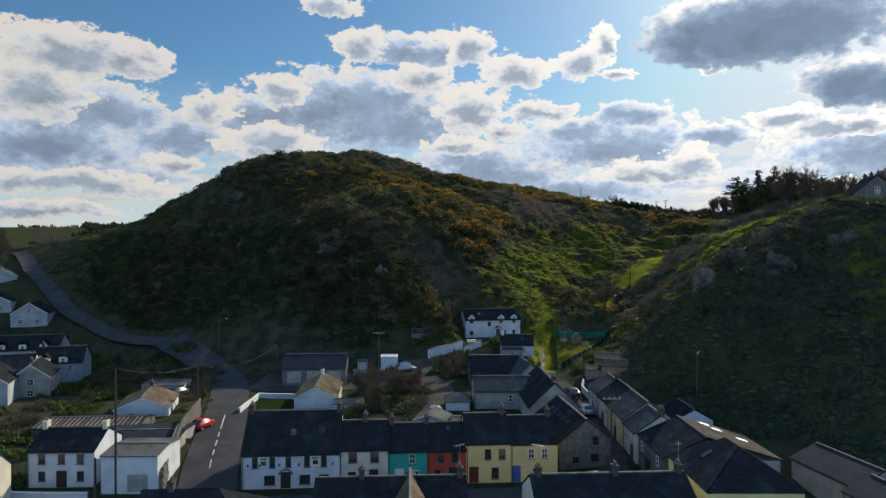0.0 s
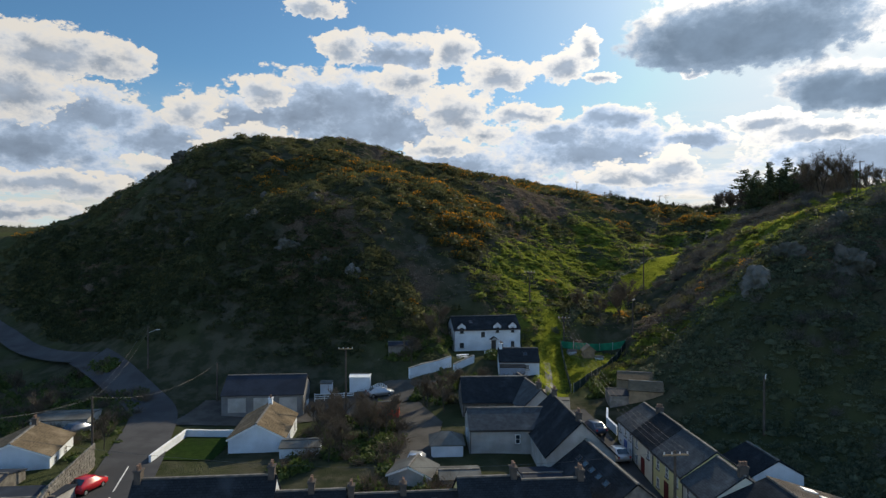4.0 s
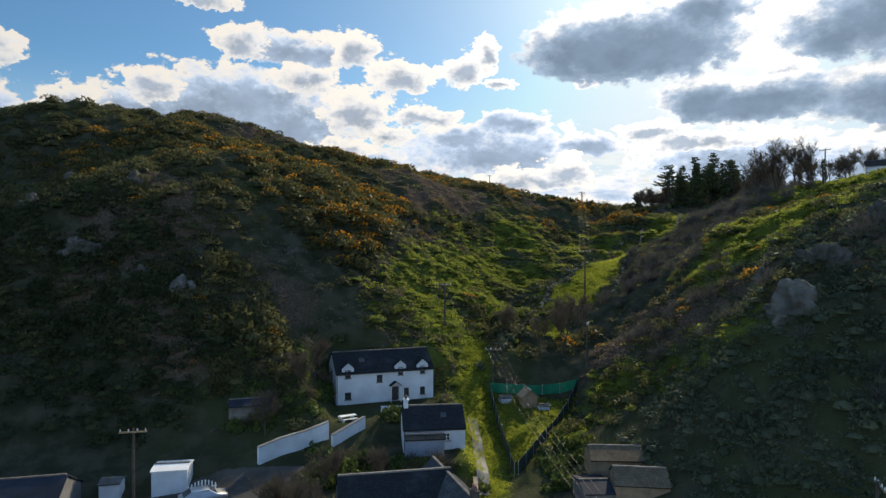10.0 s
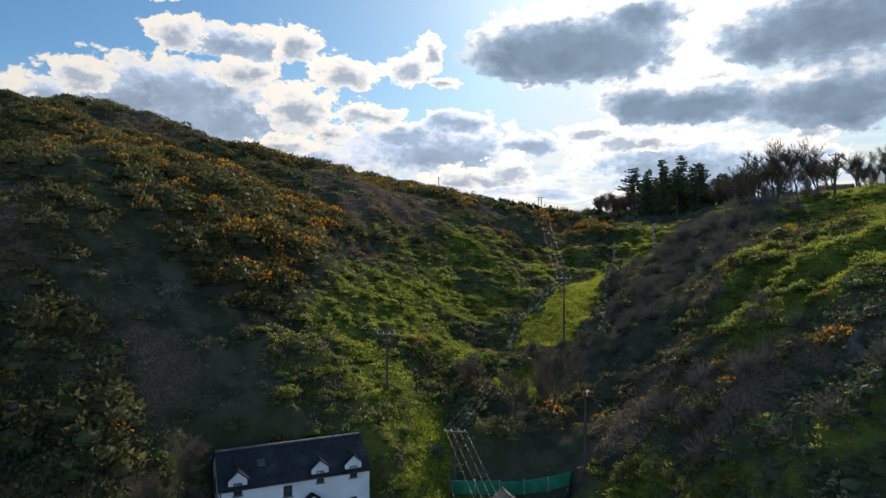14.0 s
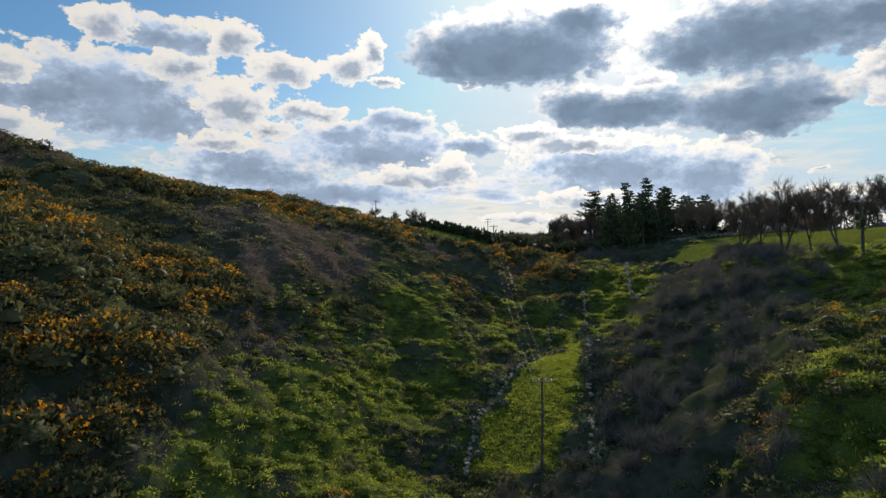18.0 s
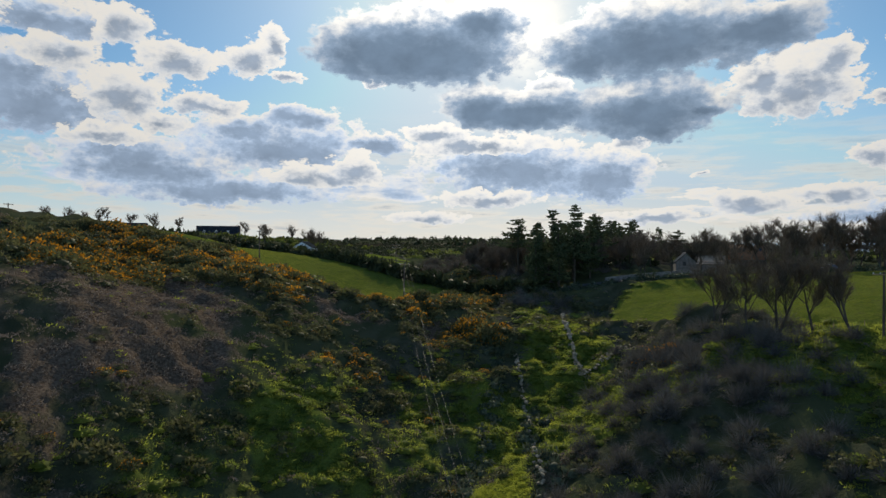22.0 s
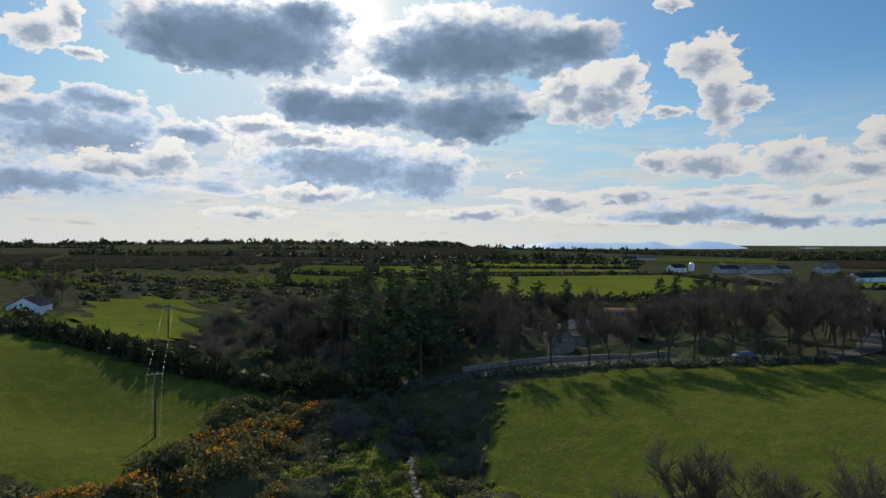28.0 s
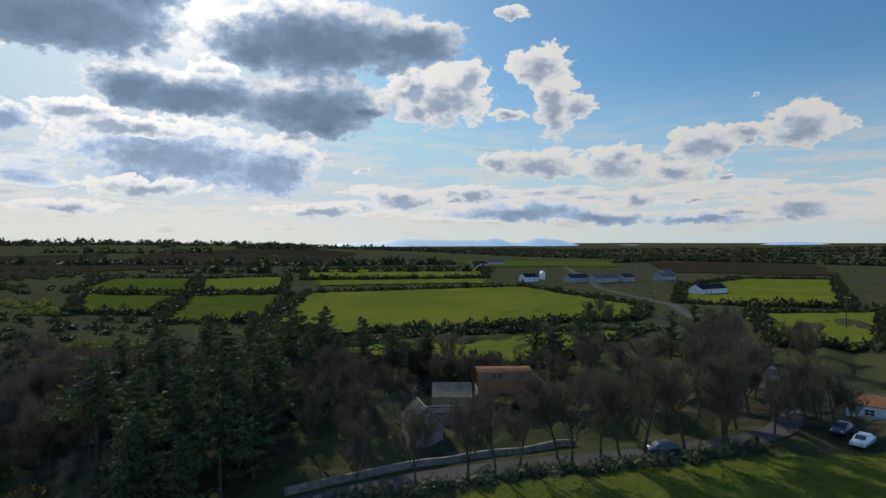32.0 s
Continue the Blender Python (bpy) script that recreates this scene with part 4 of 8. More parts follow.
def draped(name, poly, material, lift, step, label):
    """A field or yard laid over the ground inside a polygon."""
    xs, ys = [p[0] for p in poly], [p[1] for p in poly]
    nx, ny = int((max(xs) - min(xs)) / step) + 2, int((max(ys) - min(ys)) / step) + 2
    x, y = np.meshgrid(np.linspace(min(xs), max(xs), nx), np.linspace(min(ys), max(ys), ny))
    k = np.arange(x.size).reshape(x.shape)
    q = np.stack([k[:-1, :-1], k[:-1, 1:], k[1:, 1:], k[1:, :-1]], -1).reshape(-1, 4)
    cx, cy = x.ravel()[q].mean(1), y.ravel()[q].mean(1)
    q = q[inside(poly, cx, cy, 0.01) > 0.5]
    z = (land(x, y) if step < 2 else height(x, y)) + lift
    ob = big_mesh(name, np.stack([x, y, z], -1).reshape(-1, 3), q, material, None, True)
    return tagged(ob, label, "field", "", "structure")


FAR_FIELDS = [
    ("meadow", [(232, 356), (322, 420), (411, 338), (342, 256), (300, 250), (279, 281), (243, 321)]),
    ("meadow", [(207, 312), (240, 299), (266, 264), (277, 242), (218, 250), (195, 264)]),
    ("meadow", [(292, 466), (323, 436), (391, 500), (344, 526)]),
    ("meadow_dull", [(222, 397), (250, 372), (316, 427), (282, 457)]),
    ("meadow", [(379, 474), (465, 390), (565, 441), (455, 544)]),
    ("meadow", [(332, 217), (337, 177), (254, 184), (257, 205)]),
    ("meadow", [(364, 247), (459, 262), (560, 240), (585, 185), (358, 186)]),
    ("meadow_dull", [(250, 506), (290, 468), (345, 533), (310, 567)]),
    ("meadow", [(95, 326), (117, 380), (140, 394), (153, 366), (147, 345), (129, 336), (110, 310), (97, 308)]),
    ("meadow_dull", [(215, 438), (234, 421), (282, 457), (251, 497)]),
    ("meadow", [(353, 440), (421, 368), (449, 382), (376, 462)]),
    ("plough", [(330, 640), (560, 900), (800, 760), (520, 600)]),
    ("plough", [(120, 560), (260, 900), (520, 920), (320, 620)]),
    ("plough", [(-60, 560), (40, 900), (240, 900), (110, 560)]),
    ("meadow_dull", [(600, 470), (720, 560), (860, 420), (700, 360)]),
    ("plough", [(620, 300), (900, 380), (1000, 200), (640, 180)]),
]
for mat_name, poly in FAR_FIELDS:
    draped("field", poly, M[mat_name], 0.5, 7.0, {"meadow": "bright green pasture behind hedges", "meadow_dull": "rough olive pasture", "plough": "dark tilled farmland"}[mat_name])

# mountains on the skyline, blue from air haze painted into their colour
def mountains():
    vs, fs = [], []
    n = 90
    for i in range(n + 1):
        a = radians(47 + 48 * i / n)
        top = 14 + sum(h * math.exp(-(((i - c) / w) ** 2)) for h, c, w in ((30, 5.5, 4.5), (48, 13.2, 3.5), (44, 18.6, 3.5), (44, 24.2, 3.5), (52, 29.3, 2.6), (52, 35.4, 2.4), (46, 39.2, 2.8), (8, 48, 4), (14, 53.4, 5), (36, 73.0, 4.5), (16, 78.5, 4)))
        top += 4 * noise.noise((i * 0.35, 0, 0))
        for r, z in ((4300, -20), (4550, top * 0.75), (4650, top), (4800, top - 30)):
            vs.append((r * math.sin(a), r * math.cos(a), z))
        if i:
            for k in range(3):
                o = i * 4 + k
                fs.append((o - 4, o, o + 1, o - 3))
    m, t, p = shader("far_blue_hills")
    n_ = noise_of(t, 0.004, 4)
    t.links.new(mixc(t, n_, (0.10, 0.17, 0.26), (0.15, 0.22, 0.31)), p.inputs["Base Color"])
    # faint blue emission stands in for the haze of the air before them
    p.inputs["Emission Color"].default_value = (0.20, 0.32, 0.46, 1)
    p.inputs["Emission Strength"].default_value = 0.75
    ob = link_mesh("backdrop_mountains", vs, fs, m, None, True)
    tagged(ob, "distant mountains with blue haze put into their colour and glow", "mountains", "", "structure")


mountains()


# ---- parts and houses ----
def part(name, bm, material, parent, label=""):
    me = bpy.data.meshes.new(name)
    bm.to_mesh(me)
    bm.free()
    me.materials.append(material)
    ob = new(name, me)
    ob.parent = parent
    return tagged(ob, label) if label else ob


def empty(name, m, label, category, group="", kind=""):
    ob = new(name)
    ob.empty_display_size = 0.2
    ob.matrix_world = m
    return tagged(ob, label, category, group, kind)


def box(bm, x0, y0, z0, x1, y1, z1):
    v = [bm.verts.new((x, y, z)) for z in (z0, z1) for x, y in ((x0, y0), (x1, y0), (x1, y1), (x0, y1))]
    for f in ((0, 3, 2, 1), (4, 5, 6, 7), (0, 1, 5, 4), (1, 2, 6, 5), (2, 3, 7, 6), (3, 0, 4, 7)):
        bm.faces.new([v[i] for i in f])
    return v


def boxes(*bs):
    bm = bmesh.new()
    for b in bs:
        box(bm, *b)
    return bm


def tube(bm, a, b, r0, r1, n=8, caps=True):
    a, b = Vector(a), Vector(b)
    q = (b - a).to_track_quat("Z", "Y")
    rings = []
    for p, r in ((a, r0), (b, r1)):
        rings.append([bm.verts.new(p + q @ Vector((r * math.cos(2 * math.pi * i / n), r * math.sin(2 * math.pi * i / n), 0))) for i in range(n)])
    for i in range(n):
        bm.faces.new((rings[0][i], rings[0][(i + 1) % n], rings[1][(i + 1) % n], rings[1][i]))
    if caps:
        bm.faces.new(rings[0][::-1])
        bm.faces.new(rings[1])
    return bm


def shared(name, ob, parent, m):
    """Another object on the mesh of ob."""
    o = new(name, ob.data)
    o.parent = parent
    o.matrix_local = m
    return o


WINDOW_KITS = {}


def window(parent, m, w, h, trim, bars=1, name="window"):
    """A window under a house: frame, with pane and sill under it. m: pose of its middle on the wall, outwards -y."""
    key = (round(w, 2), round(h, 2), trim, bars)
    if key not in WINDOW_KITS:
        t = 0.07
        fr = [(-w / 2, -0.05, -h / 2, -w / 2 + t, 0.02, h / 2), (w / 2 - t, -0.05, -h / 2, w / 2, 0.02, h / 2), (-w / 2 + t, -0.05, h / 2 - t, w / 2 - t, 0.02, h / 2), (-w / 2 + t, -0.05, -h / 2, w / 2 - t, 0.02, -h / 2 + t)]
        if bars:
            fr.append((-w / 2 + t, -0.045, -0.03, w / 2 - t, 0.0, 0.03))
        for i in range(1, bars):
            xx = -w / 2 + w * i / bars
            fr.append((xx - 0.025, -0.043, -h / 2 + t, xx + 0.025, 0.0, -0.03))
            fr.append((xx - 0.025, -0.043, 0.03, xx + 0.025, 0.0, h / 2 - t))
        WINDOW_KITS[key] = (boxes(*fr), boxes((-w / 2 + t, -0.02, -h / 2 + t, w / 2 - t, 0.01, h / 2 - t)), boxes((-w / 2 - 0.1, -0.13, -h / 2 - 0.09, w / 2 + 0.1, 0.02, -h / 2)))
        fr_o, pa_o, si_o = (part(n, b, M[k], None) for n, b, k in zip((name, "pane", "sill"), WINDOW_KITS[key], (trim, "glass", "concrete")))
        fr_o.parent, fr_o.matrix_local = parent, m
        pa_o.parent = si_o.parent = fr_o
        WINDOW_KITS[key] = (fr_o, pa_o, si_o)
        return fr_o
    fr_o, pa_o, si_o = WINDOW_KITS[key]
    f = shared(name, fr_o, parent, m)
    shared("pane", pa_o, f, Matrix())
    shared("sill", si_o, f, Matrix())
    return f


def door(parent, m, w, h, material):
    bm = boxes((-w / 2, -0.03, 0, w / 2, 0.02, h), (-w / 2 - 0.09, -0.06, 0, -w / 2, 0.02, h + 0.09), (w / 2, -0.06, 0, w / 2 + 0.09, 0.02, h + 0.09), (-w / 2, -0.06, h, w / 2, 0.02, h + 0.09))
    d = part("door", bm, material, parent)
    d.matrix_local = m
    p = part("panel", boxes((-w * 0.32, -0.05, h * 0.55, w * 0.32, -0.03, h * 0.92), (-w * 0.32, -0.05, h * 0.1, w * 0.32, -0.03, h * 0.46)), material, d)
    return d


def chimney(parent, m, material, pots=2, h=0.9, w=0.75, d=0.5):
    st = part("chimney", boxes((-w / 2, -d / 2, -0.9, w / 2, d / 2, h - 0.12), (-w / 2 - 0.07, -d / 2 - 0.07, h - 0.12, w / 2 + 0.07, d / 2 + 0.07, h)), material, parent)
    st.matrix_local = m
    for i in range(pots):
        x = (i - (pots - 1) / 2) * w / max(pots, 1)
        bm = tube(bmesh.new(), (x, 0, h), (x, 0, h + 0.38), 0.14, 0.11, 8)
        part("chimney_pot", bm, M["clay"], st)
    return st


def roof_mesh(slabs, thick=0.12):
    """Roof slabs given as corner loops (from eave to ridge), with thickness and slate coordinates."""
    me_v, me_f, uvs = [], [], []
    for loop in slabs:
        p = [Vector(c) for c in loop]
        n = (p[1] - p[0]).cross(p[-1] - p[0]).normalized()
        ax = (p[1] - p[0]).normalized()
        ay = n.cross(ax)
        o = len(me_v)
        k = len(p)
        me_v += [tuple(c + n * thick) for c in p] + [tuple(c) for c in p]
        me_f.append(tuple(o + i for i in range(k)))
        uvs += [((c - p[0]).dot(ax), (c - p[0]).dot(ay)) for c in p]
        me_f.append(tuple(o + k + i for i in reversed(range(k))))
        uvs += [(0, 0)] * k
        for i in range(k):
            j = (i + 1) % k
            me_f.append((o + i, o + k + i, o + k + j, o + j))
            uvs += [(0, 0)] * 4
    me = bpy.data.meshes.new("roof")
    me.from_pydata(me_v, [], me_f)
    uv = me.uv_layers.new(name="UVMap")
    uv.data.foreach_set("uv", [c for u in uvs for c in u])
    return me


def house(name, label, x, y, turn, w, d, eave, ridge, wall, roof, z=None, front=(), right=(), left=(), doors=(), chimneys=(), lights=(), hip=(0, 0), across=False, trim="trim", group="", gutter=True, verge=None, over=0.2, cat="house", pots=2, stack="brick"):
    """A pitched-roof house; x, y: its front left corner, turn: degrees of its front line. The ridge runs along the front,
    or across it (gable to the front). front, left, right: windows (along, middle height, width, height, bars). doors: (along, width, height, material)."""
    if z is None:
        c, s = math.cos(radians(turn)), math.sin(radians(turn))
        z = min(ground_z(x + c * a - s * b, y + s * a + c * b) for a, b in ((0, 0), (w, 0), (0, d), (w, d)))
    ob = empty(name, pose(x, y, z, 0, 0, turn), label, cat, group)
    bm = bmesh.new()
    lo = -0.8
    if across:
        prof = [(0, lo), (w, lo), (w, eave), (w / 2, ridge), (0, eave)]
        a = [bm.verts.new((u, 0, h)) for u, h in prof]
        b = [bm.verts.new((u, d, h)) for u, h in prof]
    else:
        prof = [(0, lo), (d, lo), (d, eave), (d / 2, ridge if hip == (0, 0) else eave), (0, eave)]
        a = [bm.verts.new((0, u, h)) for u, h in prof][::-1]
        b = [bm.verts.new((w, u, h)) for u, h in prof][::-1]
    bm.faces.new(a)
    bm.faces.new(b[::-1])
    for i in range(5):
        j = (i + 1) % 5
        bm.faces.new((a[j], a[i], b[i], b[j]))
    bmesh.ops.recalc_face_normals(bm, faces=bm.faces)
    part("wall", bm, M[wall], ob)
    o, up = over, 0.02
    if across:
        k = (ridge - eave) / (w / 2)
        el = eave - k * o
        slabs = [[(-o, d + o, el + up), (-o, -o, el + up), (w / 2, -o, ridge + up), (w / 2, d + o, ridge + up)], [(w + o, -o, el + up), (w + o, d + o, el + up), (w / 2, d + o, ridge + up), (w / 2, -o, ridge + up)]]
    else:
        k = (ridge - eave) / (d / 2)
        el = eave - k * o
        h0, h1 = hip
        g0, g1 = (-o * 0.4 if not h0 else -o), (w + o * 0.4 if not h1 else w + o)
        r0, r1 = (h0 if h0 else g0), (w - h1 if h1 else g1)
        slabs = [[(g0, -o, el + up), (g1, -o, el + up), (r1, d / 2, ridge + up), (r0, d / 2, ridge + up)], [(g1, d + o, el + up), (g0, d + o, el + up), (r0, d / 2, ridge + up), (r1, d / 2, ridge + up)]]
        if h0:
            slabs.append([(g0, d + o, el + up), (g0, -o, el + up), (r0, d / 2, ridge + up)])
        if h1:
            slabs.append([(g1, -o, el + up), (g1, d + o, el + up), (r1, d / 2, ridge + up)])
    me = roof_mesh(slabs)
    me.materials.append(M[roof])
    ro = new("roof", me)
    ro.parent = ob
    if across:
        part("ridge_tiles", boxes((w / 2 - 0.12, -o, ridge + 0.1, w / 2 + 0.12, d + o, ridge + 0.22)), M["dark_stone"], ob)
    elif hip == (0, 0):
        part("ridge_tiles", boxes((0, d / 2 - 0.12, ridge + 0.1, w, d / 2 + 0.12, ridge + 0.22)), M["dark_stone"], ob)
        if gutter:
            part("gutter", boxes((-0.02, -o - 0.12, el - 0.06, w + 0.02, -o, el + 0.05)), M["black_trim"], ob)
            part("downpipe", tube(bmesh.new(), (0.12, -0.1, -0.2), (0.12, -0.1, el), 0.045, 0.045, 6), M["black_trim"], ob)
    if verge:
        for g in ((-o, w + o) if across else ()):
            pass
        if across:
            bm = bmesh.new()
            for x0, x1 in ((-o, w / 2), (w + o, w / 2)):
                for y0 in (-o - 0.03, ):
                    p = [(x0, y0, el - 0.1), (x1, y0, ridge - 0.1), (x1, y0, ridge + 0.12), (x0, y0, el + 0.12)]
                    va, vb = [bm.verts.new(c) for c in p], [bm.verts.new((c[0], c[1] + 0.06, c[2])) for c in p]
                    bm.faces.new(va), bm.faces.new(vb[::-1])
                    for i in range(4):
                        bm.faces.new((va[i], va[(i + 1) % 4], vb[(i + 1) % 4], vb[i]))
            bmesh.ops.recalc_face_normals(bm, faces=bm.faces)
            part("bargeboard", bm, M[verge], ob)
    for u, h, ww, hh, *bars in front:
        window(ob, pose(u, 0, h), ww, hh, trim, *bars)
    for u, h, ww, hh, *bars in right:
        window(ob, pose(w, u, h, 0, 0, 90), ww, hh, trim, *bars)
    for u, h, ww, hh, *bars in left:
        window(ob, pose(0, d - u, h, 0, 0, -90), ww, hh, trim, *bars)
    for u, ww, hh, mat_ in doors:
        door(ob, pose(u, 0, 0), ww, hh, M[mat_])
    for u, *rest in chimneys:
        cm = pose(w / 2, u, ridge, 0, 0, 90) if across else pose(u, d / 2, ridge, 0, 0, 90)
        chimney(ob, cm, M[rest[0] if rest else stack], pots)
    slope = math.degrees(math.atan2(ridge - eave, (w if across else d) / 2))
    for side, u, v, ww, hh in lights:
        # side -1: front or left slope, 1: the other; v: share of the way up
        if across:
            cx = w / 2 * v if side < 0 else w - w / 2 * v
            m = pose(cx, u, eave + (ridge - eave) * v + 0.2, 0, -slope if side < 0 else slope, 0)
        else:
            cy = d / 2 * v if side < 0 else d - d / 2 * v
            m = pose(u, cy, eave + (ridge - eave) * v + 0.2, slope if side < 0 else -slope, 0, 0)
        s_ = part("skylight", boxes((-ww / 2, -hh / 2, -0.06, -ww / 2 + 0.07, hh / 2, 0.06), (ww / 2 - 0.07, -hh / 2, -0.06, ww / 2, hh / 2, 0.06), (-ww / 2 + 0.07, -hh / 2, -0.06, ww / 2 - 0.07, -hh / 2 + 0.07, 0.06), (-ww / 2 + 0.07, hh / 2 - 0.07, -0.06, ww / 2 - 0.07, hh / 2, 0.06)), M["black_trim"], ob)
        s_.matrix_local = m
        part("pane", boxes((-ww / 2 + 0.07, -hh / 2 + 0.07, -0.05, ww / 2 - 0.07, hh / 2 - 0.07, 0.04)), M["glass"], s_)
    return ob


def wall_run(name, label, line, h, t, material, cap=None, cat="wall"):
    """A free-standing wall along a line of plan points, following the ground."""
    bm, cb = bmesh.new(), bmesh.new()
    for (ax, ay), (bx, by) in zip(line, line[1:]):
        n = max(1, int(math.hypot(bx - ax, by - ay) / 2.5))
        d = math.hypot(bx - ax, by - ay)
        nx, ny = -(by - ay) / d * t / 2, (bx - ax) / d * t / 2
        for i in range(n):
            p = [(ax + (bx - ax) * k / n, ay + (by - ay) * k / n) for k in (i, i + 1)]
            zs = [ground_z(*q) for q in p]
            for b_, lo, hi, g in ((bm, -0.5, h, 1.0), (cb, h + 0.003, h + 0.09, 1.25)):
                v = [b_.verts.new((q[0] + s * nx * g, q[1] + s * ny * g, zz + e)) for e in (lo, hi) for q, zz, s in ((p[0], zs[0], -1), (p[1], zs[1], -1), (p[1], zs[1], 1), (p[0], zs[0], 1))]
                for f in ((0, 3, 2, 1), (4, 5, 6, 7), (0, 1, 5, 4), (1, 2, 6, 5), (2, 3, 7, 6), (3, 0, 4, 7)):
                    b_.faces.new([v[k] for k in f])
    ob = part(name, bm, M[material], None)
    tagged(ob, label, cat)
    if cap:
        part("coping", cb, M[cap], ob)
    else:
        cb.free()
    return ob


def stone_face(parent, line, h, off):
    """Single rubble stones set into the right-hand face of a wall and along its top."""
    r = random.Random(21)
    kinds = []
    for k in range(6):
        bm = boxes((-0.5, -0.5, -0.5, 0.5, 0.5, 0.5))
        bmesh.ops.bevel(bm, geom=bm.edges[:], offset=0.16, segments=1, affect="EDGES")
        for v in bm.verts:
            v.co += Vector((r.uniform(-1, 1), r.uniform(-1, 1), r.uniform(-1, 1))) * 0.06
        me = bpy.data.meshes.new("stone")
        bm.to_mesh(me)
        bm.free()
        me.materials.append(M["dark_stone"])
        kinds.append(me)
    n = 0
    for (ax, ay), (bx, by) in zip(line, line[1:]):
        d = math.hypot(bx - ax, by - ay)
        nx, ny = (by - ay) / d, -(bx - ax) / d
        row = 0
        z = 0.15
        while z < h:
            hh = r.uniform(0.24, 0.40)
            u = r.uniform(0, 0.4)
            while u < d - 0.2:
                w = r.uniform(0.45, 0.95)
                x, y = ax + (bx - ax) * (u + w / 2) / d, ay + (by - ay) * (u + w / 2) / d
                o = new("stone", r.choice(kinds))
                o.parent = parent
                o.matrix_local = Matrix.Translation((x + nx * off, y + ny * off, ground_z(x, y) + z + hh / 2)) @ Matrix.Rotation(math.atan2(by - ay, bx - ax), 4, "Z") @ Matrix.Diagonal((w * 0.96, 0.16 + r.uniform(0, 0.08), hh * 0.95, 1))
                u += w
            z += hh


# ---- the terrace along the street ----
ROW = (-22.7, 70.6, 4.1)


def in_row(u, back=0.0):
    c, s = math.cos(radians(ROW[2])), math.sin(radians(ROW[2]))
    return ROW[0] + c * u - s * back, ROW[1] + s * u + c * back, ROW[2]


TERRACE = "painted terrace houses"
pub = house("pub", "long white two-storey pub with dark slate roof", *in_row(0), 10.95, 7.6, 3.95, 7.75, "white_wall", "slate", 0.0,
            front=[(1.46, 3.05, 0.62, 1.35, 1), (3.4, 3.05, 0.62, 1.35, 1), (5.2, 3.05, 0.62, 1.35, 1), (7.3, 3.05, 0.62, 1.35, 1), (9.2, 3.05, 0.62, 1.35, 1), (3.1, 0.95, 1.2, 1.05, 3), (7.06, 0.95, 1.2, 1.05, 3), (9.2, 0.95, 1.1, 1.05, 2)],
            doors=[(4.9, 0.95, 1.75, "black_trim")], chimneys=[(0.35,), (10.6,)], lights=[(-1, 5.5, 0.45, 0.7, 0.9), (-1, 8.8, 0.5, 0.7, 1.1)], trim="black_trim", group=TERRACE, cat="pub")
for u in (2.43, 8.25):
    b = part("sign_board", boxes((u - 0.45, -0.07, 2.5, u + 0.45, -0.003, 3.6)), M["trim"], pub, "white board with a plain dark and green sign")
    part("lettering", boxes((u - 0.36, -0.085, 3.3, u + 0.36, -0.07, 3.46)), M["black_trim"], b)
    part("emblem", boxes((u - 0.3, -0.085, 2.65, u + 0.3, -0.07, 3.15)), M["net" if u < 5 else "black_trim"], b)
bm = bmesh.new()
for i in range(9):
    a0, a1 = math.pi * i / 9, math.pi * (i + 1) / 9
    v = [bm.verts.new((4.9 + r * math.cos(a), yy, 1.55 + r * 0.8 * math.sin(a))) for yy in (-0.12, 0.0) for r, a in ((0.62, a0), (0.62, a1), (0.82, a1), (0.82, a0))]
    for f in ((0, 1, 2, 3), (7, 6, 5, 4), (0, 4, 5, 1), (2, 6, 7, 3), (1, 5, 6, 2), (3, 7, 4, 0)):
        bm.faces.new([v[k] for k in f])
bmesh.ops.recalc_face_normals(bm, faces=bm.faces)
part("door_arch", bm, M["concrete"], pub)
for u in (0.7, 2.0, 4.2, 6.4, 10.2):
    part("wall_lamp", boxes((u - 0.08, -0.2, 2.55, u + 0.08, -0.01, 2.8)), M["black_trim"], pub)
house("terrace_house", "off-white terrace house with slate roof", *in_row(10.98), 5.52, 7.0, 4.2, 6.5, "cream_wall", "slate", 0.0,
      front=[(1.5, 3.3, 0.95, 1.15, 2), (4.0, 3.3, 0.95, 1.15, 2), (1.4, 1.1, 0.9, 1.1, 2)], doors=[(3.9, 0.85, 1.8, "black_trim")], chimneys=[(2.8,)], trim="black_trim", group=TERRACE)
house("terrace_house", "teal-green terrace house with slate roof", *in_row(16.53), 4.47, 6.8, 3.9, 6.1, "teal_wall", "slate", 0.0,
      front=[(2.75, 3.0, 0.7, 1.15, 2), (3.2, 1.1, 0.7, 1.1, 2)], doors=[(1.3, 0.85, 1.8, "trim")], chimneys=[(0.4,)], group=TERRACE)
house("terrace_house", "red terrace house with slate roof", *in_row(21.03), 4.5, 6.8, 3.85, 6.1, "red_wall", "slate", 0.0,
      front=[(1.6, 3.0, 0.7, 1.15, 1), (3.2, 3.0, 0.7, 1.15, 1), (1.2, 1.1, 0.7, 1.1, 1)], doors=[(3.0, 0.85, 1.8, "black_trim")], chimneys=[(0.1,)], lights=[(-1, 2.6, 0.75, 0.45, 0.6)], trim="black_trim", group=TERRACE)
house("terrace_house", "pale yellow terrace house with dark red windows", *in_row(25.56), 5.22, 7.2, 4.6, 7.05, "yellow_wall", "slate", 0.0,
      front=[(2.55, 3.3, 0.75, 1.2, 1), (4.2, 3.3, 0.75, 1.2, 2), (3.4, 1.1, 0.85, 1.3, 1)], doors=[(0.9, 0.9, 1.8, "red_trim")], chimneys=[(4.7,)], trim="red_trim", group=TERRACE)
